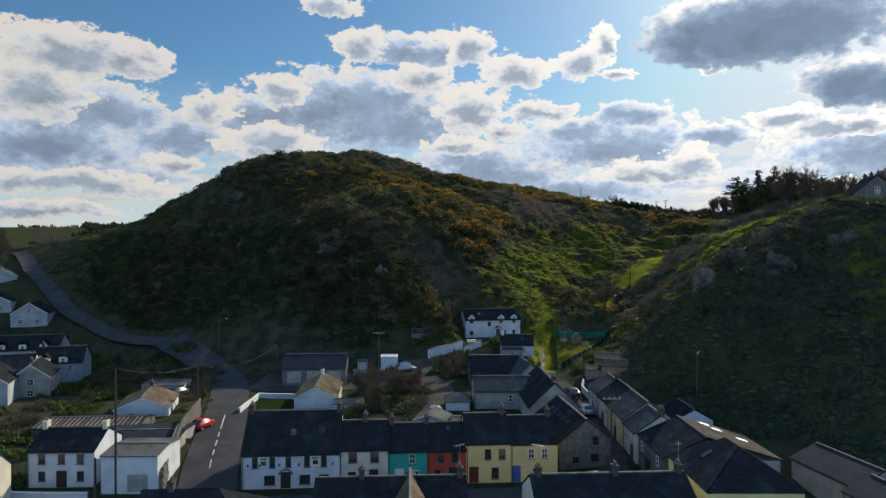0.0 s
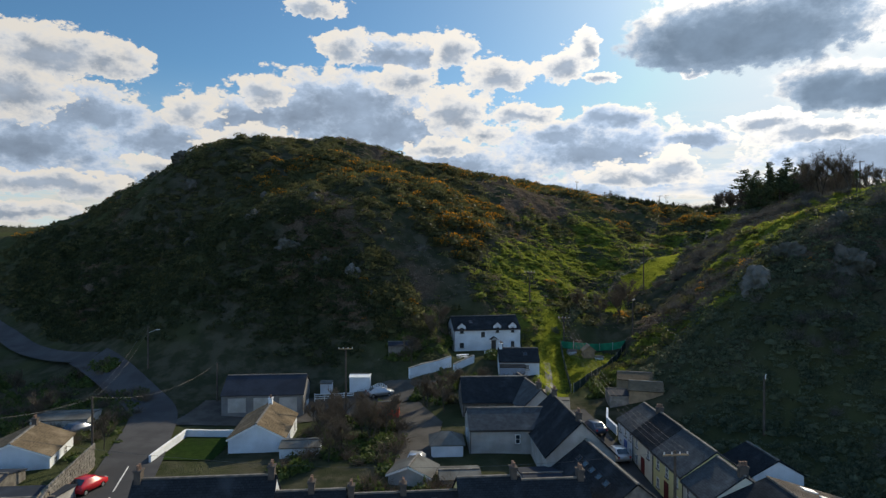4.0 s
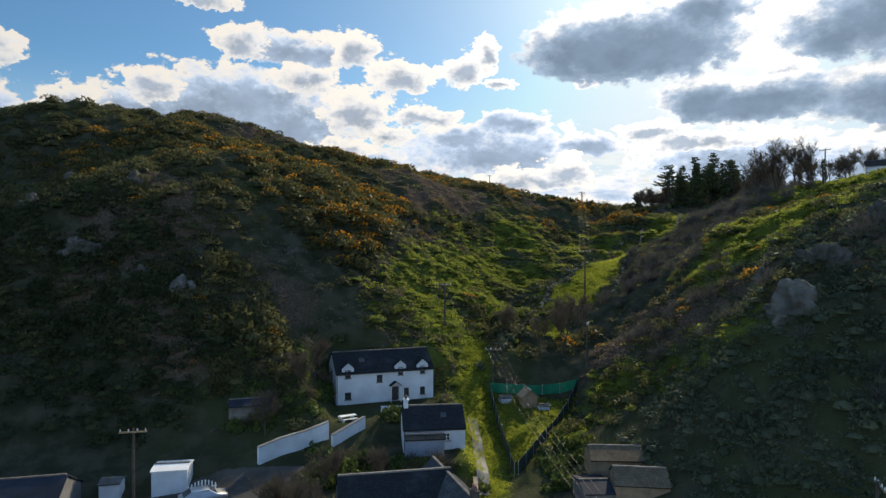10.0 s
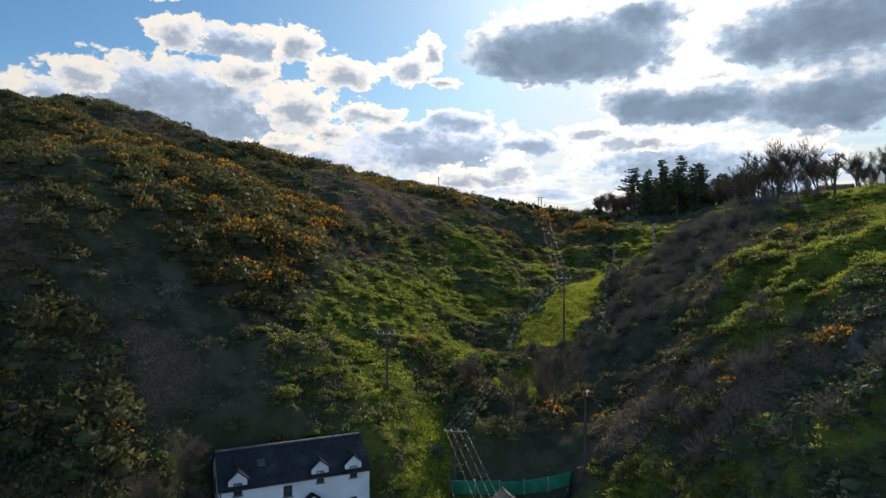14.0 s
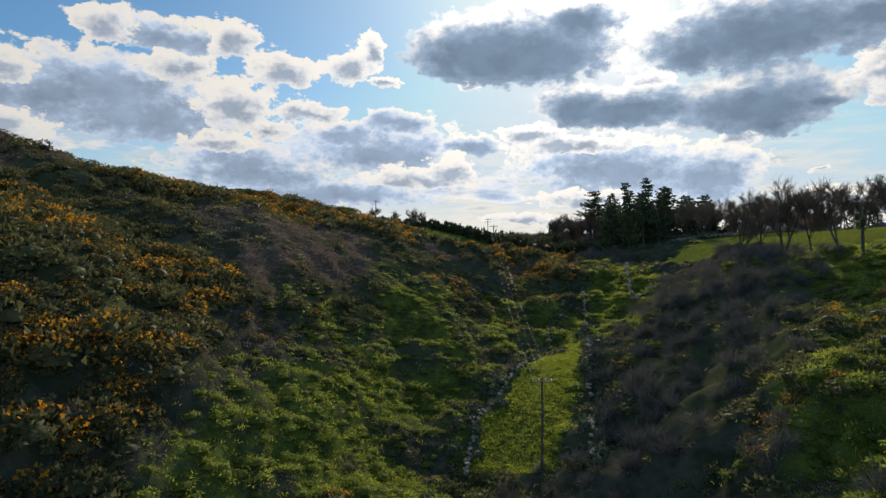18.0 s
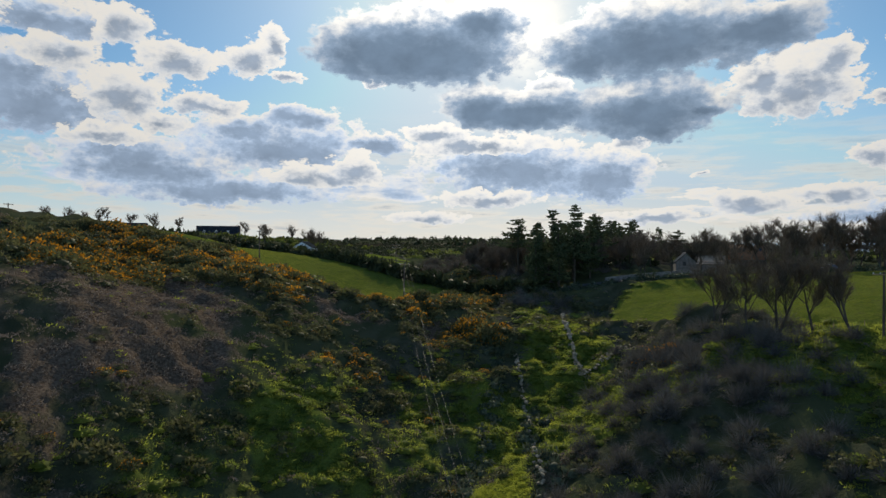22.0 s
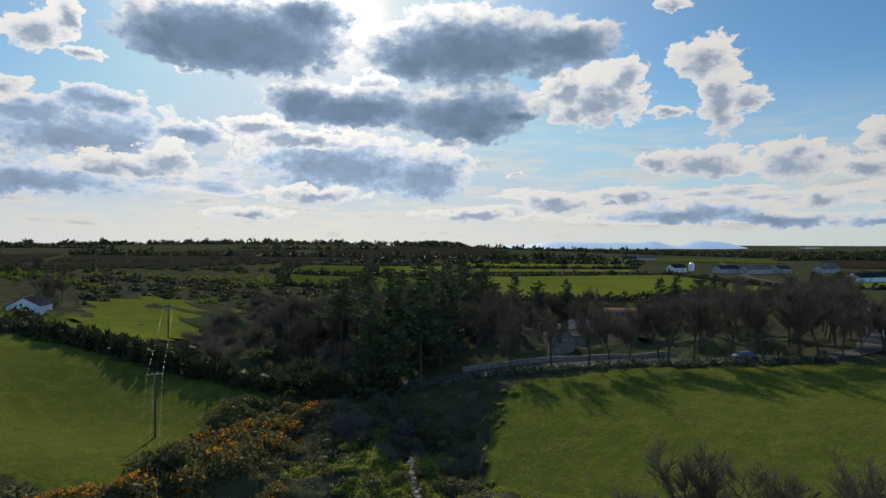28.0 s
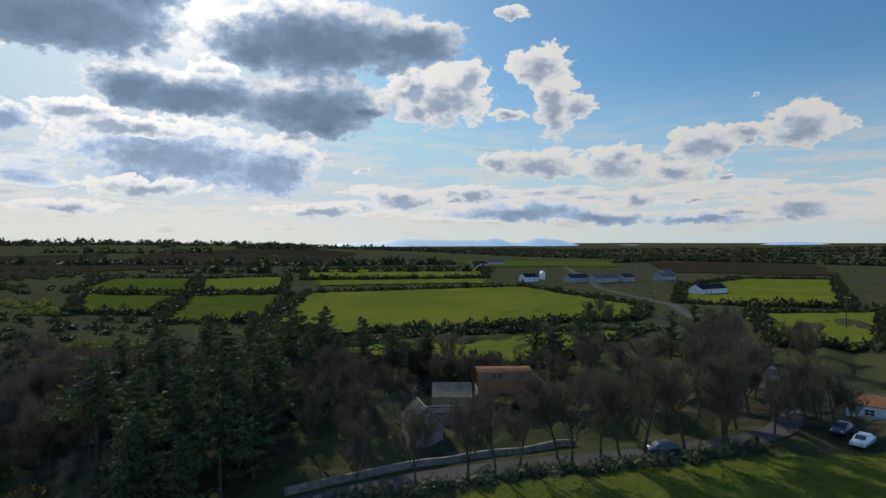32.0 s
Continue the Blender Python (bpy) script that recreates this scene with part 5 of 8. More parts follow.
house("terrace_house", "deep yellow terrace house with blue door", *in_row(30.81), 5.55, 7.0, 4.45, 6.7, "yellow_wall", "slate", 0.0,
      front=[(2.4, 3.25, 0.7, 1.15, 2), (4.0, 3.25, 0.7, 1.15, 2), (3.0, 1.1, 0.85, 1.1, 2)], doors=[(0.62, 0.9, 1.8, "blue_door")], chimneys=[(5.1,)], group=TERRACE)

# stone workshop beside the terrace, gable to the street
house("workshop", "grey stone workshop with slate roof and skylights", 14.4, 76.2, 6, 6.6, 17.0, 3.3, 5.9, "dark_stone", "slate", 0.3, front=[(2.0, 1.0, 0.8, 0.8, 1), (4.4, 1.2, 1.0, 1.0, 1), (4.5, 3.3, 0.8, 1.1, 1)],
      lights=[(-1, 3.0 + 1.7 * i, 0.55, 0.6, 0.9) for i in range(5)], across=True, trim="black_trim", cat="workshop")

# ---- houses along the lane, fronts to the lane ----
LANE_ROW = "houses along the lane"
for yy, w, e, r, wl, rf, lab, fr, dr, st in (
    (102.0, 5.6, 3.6, 5.5, "white_wall", "grey_slate", "white two-storey lane house with grey tiled roof", [(1.0, 2.8, 0.7, 1.0, 2), (2.9, 2.8, 0.7, 1.0, 2), (4.7, 2.8, 0.7, 1.0, 2), (1.0, 0.95, 0.7, 1.0, 2), (4.7, 0.95, 0.7, 1.0, 2)], [(2.9, 0.85, 1.75, "blue_door")], (5.3,)),
    (96.35, 6.3, 3.7, 5.9, "cream_wall", "slate", "cream lane house with slate roof", [(1.2, 2.8, 0.7, 1.0, 2), (4.9, 2.8, 0.7, 1.0, 2), (1.2, 0.95, 0.7, 1.0, 2)], [(3.2, 0.85, 1.75, "red_trim")], ()),
    (90.0, 7.6, 3.8, 6.0, "lemon_wall", "grey_slate", "pale yellow lane house with grey slate roof", [(1.4, 2.85, 0.7, 1.0, 2), (3.8, 2.85, 0.7, 1.0, 2), (6.2, 2.85, 0.7, 1.0, 2), (6.2, 0.95, 0.7, 1.0, 2), (1.4, 0.95, 0.7, 1.0, 2)], [(3.6, 0.9, 1.75, "red_trim")], ()),
    (82.35, 5.2, 3.7, 5.8, "cream_wall", "grey_slate", "cream lane house with tall dark door", [(1.2, 2.85, 0.7, 1.0, 2), (4.0, 2.85, 0.7, 1.0, 2), (1.2, 0.95, 0.7, 1.0, 2)], [(3.6, 0.95, 1.8, "black_trim")], (4.8,)),
):
    house("lane_house", lab, 24.0, yy, -90, w, 6.4, e, r, wl, rf, 0.5 + (yy - 75) * 0.022, front=fr, doors=dr, chimneys=[(u,) for u in st], group=LANE_ROW, pots=3)
sh = house("store_shed", "slate-fronted store with ribbed sheet roof behind, coloured pale as sunlit", 24.3, 77.1, -90, 8.8, 9.6, 3.9, 6.0, "dark_stone", "slate", 0.4, front=[(1.5, 2.9, 0.8, 1.1, 1), (6.8, 2.9, 0.8, 1.1, 1)], doors=[(3.6, 1.6, 2.0, "black_trim")], cat="store", gutter=False)
# ribbed sheets; the sun on this rear slope is put into their pale colour
for k in range(16):
    u0, u1 = -0.15 + 0.57 * k, -0.15 + 0.57 * (k + 1) - 0.03
    bm = bmesh.new()
    prof = [(u0, 0.0), (u0 + 0.1, 0.05), (u0 + 0.2, 0.0), (u0 + 0.3, 0.05), (u0 + 0.4, 0.0), (u1, 0.05)]
    rows = [[bm.verts.new((u, v, z + b + o)) for u, b in prof] for o in (0.0, 0.03) for v, z in ((4.7, 6.2), (13.0, 3.7))]
    for q in range(5):
        bm.faces.new((rows[2][q], rows[2][q + 1], rows[3][q + 1], rows[3][q]))
        bm.faces.new((rows[0][q + 1], rows[0][q], rows[1][q], rows[1][q + 1]))
        bm.faces.new((rows[1][q], rows[3][q], rows[3][q + 1], rows[1][q + 1]))
        bm.faces.new((rows[0][q], rows[0][q + 1], rows[2][q + 1], rows[2][q]))
    bmesh.ops.recalc_face_normals(bm, faces=bm.faces)
    part("roof_sheet", bm, M["tan_tin"], sh)
part("lean_to_wall", boxes((0.0, 9.6, -0.6, 8.8, 12.8, 3.6)), M["grey_wall"], sh)
for u, v in ((1.2, 0.35), (2.6, 0.45), (4.4, 0.72)):
    q = part("roof_light", boxes((-0.4, -0.6, -0.03, 0.4, 0.6, 0.06)), M["trim"], sh)
    q.matrix_local = pose(u, 4.7 + 8.3 * v, 6.32 - 2.5 * v, -16.8, 0, 0)
house("corner_house", "yellow corner house with hipped slate roof", 24.8, 68.2, -90, 10.2, 9.0, 4.7, 7.6, "lemon_wall", "slate", 0.0, front=[(8.6, 1.6, 0.8, 1.2, 2), (2.4, 3.2, 0.8, 1.1, 2)], hip=(3.6, 3.6), lights=[(-1, 4.5, 0.5, 0.6, 1.2)])
house("back_house", "low slate-roofed outbuilding behind the lane", 31.5, 90, -90, 6, 5, 2.8, 4.2, "white_wall", "slate", 1.2, cat="outbuilding")
house("yard_shed", "low dark-roofed yard shed by the cliff foot", 39.5, 70.5, -80, 9, 6.5, 2.6, 4.0, "grey_wall", "dark_tin", 1.0, cat="shed")
house("yard_shed", "low grey yard shed with dark roof", 40, 62, -84, 8, 6, 2.4, 3.8, "grey_wall", "dark_tin", 0.8, cat="shed")

# roofs on the near side of the street
house("street_house", "street house with dark slate roof and front gable", -11.4, 53.2, 3, 13.8, 8.6, 3.3, 6.1, "grey_wall", "slate", 0.0, chimneys=[(4.2,), (13.3,)], lights=[(1, 7.4, 0.4, 0.7, 0.9)])
# slate gable in sun: its lit tan is put in as stone and brown_tile
house("porch_gable", "pointed slate gable of a street house", -5.0, 51.0, 3, 4.8, 8.0, 3.6, 6.3, "stone", "brown_tile", 0.0, across=True)
house("street_house", "street house with long dark slate roof", 8.6, 55.2, 3, 15.0, 8.4, 3.2, 5.7, "cream_wall", "slate", 0.0, chimneys=[(0.8,), (8.2,), (14.4,)])
house("street_house", "street house with hipped slate roof", -27.0, 52.5, 2, 10.0, 8.0, 3.0, 5.4, "grey_wall", "slate", 0.0, hip=(0, 3.2), chimneys=[(2.6,)])

def aerial(x, y, z, turn):
    ob = empty("television_aerial", pose(x, y, z, 0, 0, turn), "thin metal television aerial on a chimney mast", "aerial", "roof aerials")
    part("mast", tube(bmesh.new(), (0, 0, -0.6), (0, 0, 2.2), 0.025, 0.02, 6), M["steel"], ob)
    part("boom", tube(bmesh.new(), (-0.7, 0, 2.0), (0.7, 0, 2.0), 0.015, 0.015, 5), M["steel"], ob)
    for k in range(6):
        u = -0.6 + 0.24 * k
        part("element", tube(bmesh.new(), (u, -0.35 + 0.03 * k, 2.0), (u, 0.35 - 0.03 * k, 2.0), 0.01, 0.01, 5), M["steel"], ob)


for x_, y_, z_, t_ in ((1.65, 58.2, 7.0, 40), (9.2, 59.4, 6.6, -30), (22.8, 60.1, 6.6, 70)):
    aerial(x_, y_, z_, t_)

# ---- west side of the hill road ----
house("detached_house", "white two-storey house with slate roof", -46.8, 70.4, 1, 7.5, 6.2, 4.1, 5.8, "white_wall", "slate", 0.3,
      front=[(1.6, 3.2, 0.75, 1.1, 2), (3.8, 3.2, 0.75, 1.1, 2), (5.9, 3.2, 0.75, 1.1, 2), (1.6, 1.25, 0.75, 1.1, 2), (5.9, 1.25, 0.75, 1.1, 2)], doors=[(3.8, 0.95, 1.8, "black_trim")], chimneys=[(0.3,), (7.2,)], trim="black_trim", stack="cream_wall", pots=1)
wall_run("garden_wall", "low white garden wall before the house", [(-48, 67.6), (-44, 67.5), (-38.4, 67.5)], 0.9, 0.25, "white_wall", "trim")
house("gable_house", "cream gable-ended house with slate roof", -57, 59.8, 2, 11.2, 6.4, 4.4, 7.2, "cream_wall", "slate", 0.0, right=[(3.2, 3.4, 0.8, 1.1, 2)], chimneys=[(10.8,)], stack="cream_wall", pots=1)
g = house("garage", "white garage with flat grey roof and roller door", -37.7, 68.9, 1, 6.2, 6.2, 3.9, 4.25, "white_wall", "tin", 0.4, cat="garage", gutter=False)
rd = part("roller_door", boxes((2.9, -0.05, 0.0, 5.1, -0.003, 1.9)), M["grey_wall"], g)
for i in range(6):
    part("slat", boxes((2.92, -0.075, 0.05 + 0.31 * i, 5.08, -0.051, 0.32 + 0.31 * i)), M["grey_wall"], rd)
BOUND = wall_run("boundary_wall", "tall rubble stone wall along the road", [(-31.4, 69.5), (-32.3, 74), (-34.8, 82.5), (-36.9, 94.4)], 2.3, 0.5, "stone")
stone_face(BOUND, [(-31.4, 69.5), (-32.3, 74), (-34.8, 82.5), (-36.9, 94.4)], 2.45, 0.25)
ln = house("lean_to", "lean-to with striped corrugated roof", -55.5, 84.2, 4, 14, 6, 2.0, 2.6, "dark_stone", "dark_tin", 0.8, cat="shed", gutter=False)
for k in range(23):
    q = part("roof_sheet", boxes((-0.16, 0.0, 0.0, 0.16, 3.0, 0.03)), M["tan_tin" if k % 5 else "tin"], ln)
    q.matrix_local = pose(0.3 + 0.6 * k, -0.12, 2.12, 11.3, 0, 0)
house("yard_roof", "dark flat-roofed yard building", -46, 77.5, 4, 12.5, 8, 2.3, 2.7, "grey_wall", "dark_tin", 0.6, cat="shed", gutter=False)
house("bungalow", "white bungalow with mossy brown tiled roof", -48.6, 92.3, 14, 7.6, 8.6, 2.3, 3.9, "white_wall", "brown_tile", 0.9, front=[(2.4, 1.3, 0.9, 0.9, 2)], right=[(2.0, 1.3, 0.9, 1.0, 2), (5.5, 1.3, 0.9, 1.0, 2)], across=True, chimneys=[(7.6,)], verge="trim")
house("carport", "open shelter with pale sheet roof", -52, 108, 8, 7, 5, 2.2, 2.5, "grey_wall", "tin", 1.0, cat="shed", gutter=False)
EST = "estate houses below the hill road"
for x_, y_, tn, w, d, e, r, wl, rf, lab, fr, ac in (
    (-78.5, 119.5, 18, 8.6, 7.5, 3.8, 6.4, "blue_grey_wall", "slate", "blue-grey estate house with gable", [(1.8, 2.9, 0.8, 1.0, 2), (6.4, 2.9, 0.8, 1.0, 2), (4.0, 1.2, 1.2, 1.0, 2)], False),
    (-97, 132.5, 14, 14.0, 7.5, 3.2, 5.8, "shaded_pale_wall", "slate", "white estate row with three dormers", [(2, 1.4, 0.9, 1.0, 2), (7, 1.4, 0.9, 1.0, 2), (12, 1.4, 0.9, 1.0, 2)], False),
    (-113, 163.5, 20, 8.4, 9.0, 3.4, 6.2, "shaded_pale_wall", "slate", "pale estate house, gable to the road", [(4.2, 4.2, 0.8, 1.0, 2), (2.2, 1.4, 0.9, 1.1, 2), (6.0, 1.4, 0.9, 1.1, 2)], True),
    (-76.5, 99.0, 22, 6.4, 8.5, 3.9, 6.2, "shaded_pale_wall", "slate", "white gabled estate house", [(2.0, 3.0, 1.0, 1.2, 2), (4.4, 3.0, 1.0, 1.2, 2), (2.0, 1.0, 1.0, 1.2, 2), (4.4, 1.0, 1.0, 1.2, 2)], True),
    (-74.0, 106.8, 22, 6.0, 8.0, 3.6, 5.9, "grey_wall", "slate", "grey gabled estate house", [(3.0, 2.9, 1.0, 1.1, 2), (3.0, 1.0, 1.0, 1.1, 2)], True),
    (-84.0, 112.5, 22, 8.6, 8.0, 3.5, 5.8, "shaded_pale_wall", "slate", "cream estate house with paired windows", [(2.5, 2.8, 1.0, 1.1, 2), (6.0, 2.8, 1.0, 1.1, 2), (2.5, 1.0, 1.0, 1.1, 2)], False),
    (-128, 170, 24, 9, 8, 3.0, 5.4, "shaded_pale_wall", "slate", "small white house behind the estate", [(2.5, 1.4, 0.9, 1.0, 2), (6.5, 1.4, 0.9, 1.0, 2)], True),
    (-140, 190, 30, 9, 8, 3.0, 5.4, "shaded_pale_wall", "grey_slate", "far white house below the road", [(2.5, 1.4, 0.9, 1.0, 2)], True),
):
    h_ = house("estate_house", lab, x_, y_, tn, w, d, e, r, wl, rf, None, front=fr, across=ac, group=EST, verge="trim" if ac else None, chimneys=[(1.0,)])
    if "dormers" in lab or "blue" in lab:
        for u in ((3.0, 7.0, 11.0) if "dormers" in lab else (2.2, 5.2)):
            me = roof_mesh([[(u - 0.95, -0.1, e + 1.0), (u - 0.95, -0.12, e + 1.0), (u, -0.12, e + 1.9), (u, 2.0, e + 1.9), (u - 0.95, 1.6, e + 1.0)][1:], [(u + 0.95, 1.6, e + 1.0), (u, 2.0, e + 1.9), (u, -0.12, e + 1.9), (u + 0.95, -0.12, e + 1.0)][::-1]], 0.08)
            me.materials.append(M["slate"])
            do = new("dormer_roof", me)
            do.parent = h_
            part("dormer", boxes((u - 0.7, 0.0, e - 0.1, u + 0.7, 1.8, e + 1.1)), M["trim"], h_)
            window(h_, pose(u, -0.01, e + 0.5), 0.7, 0.9, "trim", 2)

# ---- gardens behind the terrace ----
b1 = house("bungalow", "white bungalow with mossy tan roof, gable to the garden", -23.7, 100.0, 4, 6.6, 11.0, 2.3, 4.0, "white_wall", "brown_tile", 0.8, right=[(4.0, 1.3, 0.9, 0.9, 2), (9.0, 1.3, 0.9, 0.9, 2)], across=True, chimneys=[(9.8, "white_wall")], verge="trim")
house("extension", "flat-roofed white extension behind the bungalow", -17.0, 97.4, 4, 4.6, 3.4, 2.0, 2.3, "white_wall", "tin", 0.8, cat="extension", gutter=False)
wall_run("garden_wall", "low white wall round the bungalow lawn", [(-31.2, 96.0), (-31.6, 107.6), (-24.6, 108.5)], 0.8, 0.25, "white_wall", "trim")
draped("lawn", [(-31, 97), (-31, 107), (-25, 107.5), (-24.6, 97)], M["lawn"], 0.1, 0.4, "small dark lawn inside a white wall")
bn = house("barn", "long grey shed with dark blue sheet roof", -30.0, 117.0, 3.5, 11.8, 8.0, 2.6, 4.6, "weathered_wall", "dark_tin", 1.8, cat="barn", gutter=False, over=0.3)
for i in range(3):
    rd = part("roller_door", boxes((0.9 + 3.7 * i, -0.05, 0, 3.5 + 3.7 * i, -0.003, 2.1)), M["grey_wall"], bn)
    for k in range(6):
        part("slat", boxes((0.92 + 3.7 * i, -0.075, 0.05 + 0.34 * k, 3.48 + 3.7 * i, -0.051, 0.35 + 0.34 * k)), M["grey_wall"], rd)
house("garden_shed", "pitched grey garden shed", -3.9, 88.6, -14, 4.4, 3.6, 1.8, 2.7, "grey_wall", "tin", 1.1, across=True, cat="shed", verge="trim")
house("garden_shed", "low garden shed with pale flat roof", 1.4, 87.0, 3, 4.2, 3.6, 1.7, 2.0, "grey_wall", "tin", 1.1, cat="shed", gutter=False)
house("garden_shed", "small shed with rusted roof by the path", -6.8, 111.6, 0, 3.0, 2.4, 1.7, 2.3, "red_wall", "rust_tin", None, cat="shed", gutter=False)
lr = house("long_house", "grey rendered house with long ribbed grey roof", 5.0, 96.6, 1, 9.6, 6.6, 3.0, 4.6, "grey_wall", "grey_slate", 2.0, front=[(5.6, 1.9, 0.6, 1.1, 1)], left=[(3.3, 1.8, 0.7, 1.0, 1)], trim="trim")
house("long_house_wing", "steep slate-roofed wing with smoking chimney", 12.4, 88.5, 2, 7.2, 12.8, 3.2, 6.6, "grey_wall", "slate", 1.4, chimneys=[(1.0,), (11.6,)], across=True)
house("flat_annex", "dark flat-roofed annex behind the terrace", 9.6, 83.4, 4, 4.6, 5.0, 2.6, 2.9, "grey_wall", "dark_tin", 0.8, cat="annex", gutter=False)
house("conservatory", "small shed with many-sided pale roof", 0.6, 95.6, 1, 3.6, 4.0, 1.9, 2.8, "white_wall", "tin", 1.7, hip=(1.3, 1.3), cat="shed")
house("old_hall", "dark slate-roofed hall with gabled end", 5.0, 110.2, 1, 9.6, 8.0, 2.4, 5.0, "dark_stone", "slate", 2.4, front=[(7.6, 1.0, 0.6, 0.6, 2)], cat="hall")
house("hall_wing", "gabled slate wing of the hall", 12.6, 106.6, 8, 5.2, 11.0, 2.4, 4.8, "grey_wall", "grey_slate", 2.4, across=True, chimneys=[(0.8,)], cat="hall")
house("lane_shed", "low shed with sloping tan sheet roof", 16.6, 108.0, -12, 2.6, 6.0, 1.9, 2.2, "stone", "tin", None, cat="shed", gutter=False)
wall_run("wall", "low stone wall beside the lane", [(17.2, 104), (16.9, 114), (18.3, 121)], 1.0, 0.4, "stone")
draped("driveway", [(-3.6, 92), (0.4, 92), (2.2, 108), (-1, 118), (-7, 119), (-3.5, 108)], M["gravel"], 0.12, 0.16, "dark gravel driveway between the gardens")
draped("yard", [(-36, 112), (-8, 116), (-3, 119), (2, 126), (-6, 127), (-14, 124), (-34, 122)], M["gravel"], 0.12, 0.18, "gravel yard before the barn")

# storage by the barn and the white walls
sh = house("storage_cabin", "plain white box storage cabin", -12.2, 124.4, 0, 3.2, 2.6, 2.5, 2.7, "white_wall", "trim", None, cat="cabin", gutter=False)
house("storage_cabin", "small white fuel store", -16.9, 124.8, 0, 1.8, 1.6, 1.7, 1.9, "white_wall", "tin", None, cat="cabin", gutter=False)
bt = empty("storage_bin", pose(-20.6, 120.9, ground_z(-20.6, 120.9)), "white chest bin in the yard", "bin")
part("body", boxes((0, 0, -0.2, 2.3, 1.6, 1.2)), M["white_wall"], bt)
part("lid", boxes((-0.05, -0.05, 1.203, 2.35, 1.65, 1.32)), M["tin"], bt)
fe = empty("rail_fence", pose(-17.4, 122.4, ground_z(-14, 122.4), 0, 0, 8), "white three-rail timber fence", "fence")
for i in range(5):
    part("post", boxes((i * 1.5, 0, -0.3, i * 1.5 + 0.12, 0.12, 1.15)), M["trim"], fe)
for k in range(3):
    part("rail", boxes((0, -0.05, 0.3 + 0.33 * k, 6.1, -0.003, 0.42 + 0.33 * k)), M["trim"], fe)
wall_run("white_wall", "whitewashed retaining wall below the cottage", [(-2.8, 127.2), (-0.6, 128.4), (4.2, 130.3)], 1.7, 0.4, "white_wall", "concrete")
wall_run("white_wall", "low whitewashed wall by the parking place", [(4.6, 129.4), (8.2, 132.3)], 1.2, 0.35, "white_wall", "concrete")
house("lean_shed", "dark tin lean-to under the crag", -6.5, 133.0, 6, 4.2, 3.2, 2.0, 2.4, "dark_stone", "dark_tin", None, cat="shed", gutter=False)
gt = empty("striped_gate", pose(-8.6, 122.6, ground_z(-8.6, 122.6), 0, 0, 20), "white palisade gate with arched top", "gate")
for i in range(9):
    part("pale", boxes((i * 0.3, 0, 0.1, i * 0.3 + 0.13, 0.06, 1.5 + 0.5 * math.sin(math.pi * (i + 0.5) / 9))), M["trim"], gt)
for k in (0.4, 1.2):
    part("rail", boxes((-0.05, 0.063, k, 2.6, 0.12, k + 0.1)), M["trim"], gt)

# ---- the white cottage under the hill ----
ct = house("cottage", "white two-storey cottage with gabled dormers and slate roof", 5.2, 141.4, 9.0, 12.9, 6.4, 3.9, 6.0, "white_wall", "slate", 6.7,
           front=[(1.5, 3.75, 0.7, 1.05, 2), (5.6, 2.95, 0.75, 0.95, 2), (8.4, 3.75, 0.65, 1.05, 2), (11.4, 3.75, 0.65, 1.05, 2), (1.5, 1.0, 0.8, 0.9, 2), (9.2, 1.0, 0.65, 1.0, 2), (11.4, 1.0, 0.65, 1.0, 2)],
           left=[(3.3, 3.3, 0.6, 1.1, 2), (3.3, 1.1, 0.6, 1.0, 2)], doors=[(7.6, 0.85, 1.7, "black_trim")], lights=[(-1, 3.6, 0.5, 0.6, 0.8)], trim="black_trim")
for u in (1.5, 8.4, 11.4):
    bm = bmesh.new()
    a = [bm.verts.new(c) for c in ((u - 0.75, -0.02, 3.6), (u + 0.75, -0.02, 3.6), (u + 0.75, -0.02, 4.5), (u, -0.02, 5.15), (u - 0.75, -0.02, 4.5))]
    b = [bm.verts.new((v.co.x, 2.1, v.co.z)) for v in a]
    bm.faces.new(a)
    for i in range(5):
        bm.faces.new((a[i], a[(i + 1) % 5], b[(i + 1) % 5], b[i]))
    bmesh.ops.recalc_face_normals(bm, faces=bm.faces)
    part("dormer", bm, M["white_wall"], ct)
    me = roof_mesh([[(u - 0.9, 2.3, 4.42), (u - 0.9, -0.15, 4.42), (u, -0.15, 5.2), (u, 2.3, 5.2)], [(u + 0.9, -0.15, 4.42), (u + 0.9, 2.3, 4.42), (u, 2.3, 5.2), (u, -0.15, 5.2)]], 0.08)
    me.materials.append(M["slate"])
    new("dormer_roof", me).parent = ct
me = roof_mesh([[(6.85, -0.1, 1.95), (6.85, -0.9, 1.95), (7.6, -0.9, 2.5), (7.6, -0.1, 2.5)], [(8.35, -0.9, 1.95), (8.35, -0.1, 1.95), (7.6, -0.1, 2.5), (7.6, -0.9, 2.5)]], 0.08)
me.materials.append(M["slate"])
new("porch_roof", me).parent = ct
for u in (6.95, 8.25):
    part("porch_post", boxes((u - 0.05, -0.85, -0.2, u + 0.05, -0.75, 1.98)), M["trim"], ct)
house("outhouse", "low white outhouse with dark slate roof", 12.0, 127.2, -4, 6.6, 5.4, 2.3, 4.0, "white_wall", "slate", 5.0, front=[(4.6, 1.4, 0.7, 0.8, 2)], lights=[(-1, 4.4, 0.5, 0.6, 0.7)], chimneys=[(0.4, "white_wall")], cat="outhouse")
sc = house("glazed_porch", "white lean-to porch with slatted front", 12.0, 125.3, -4, 4.0, 1.8, 1.7, 1.9, "blue_grey_wall", "slate", 5.0, cat="porch", gutter=False)
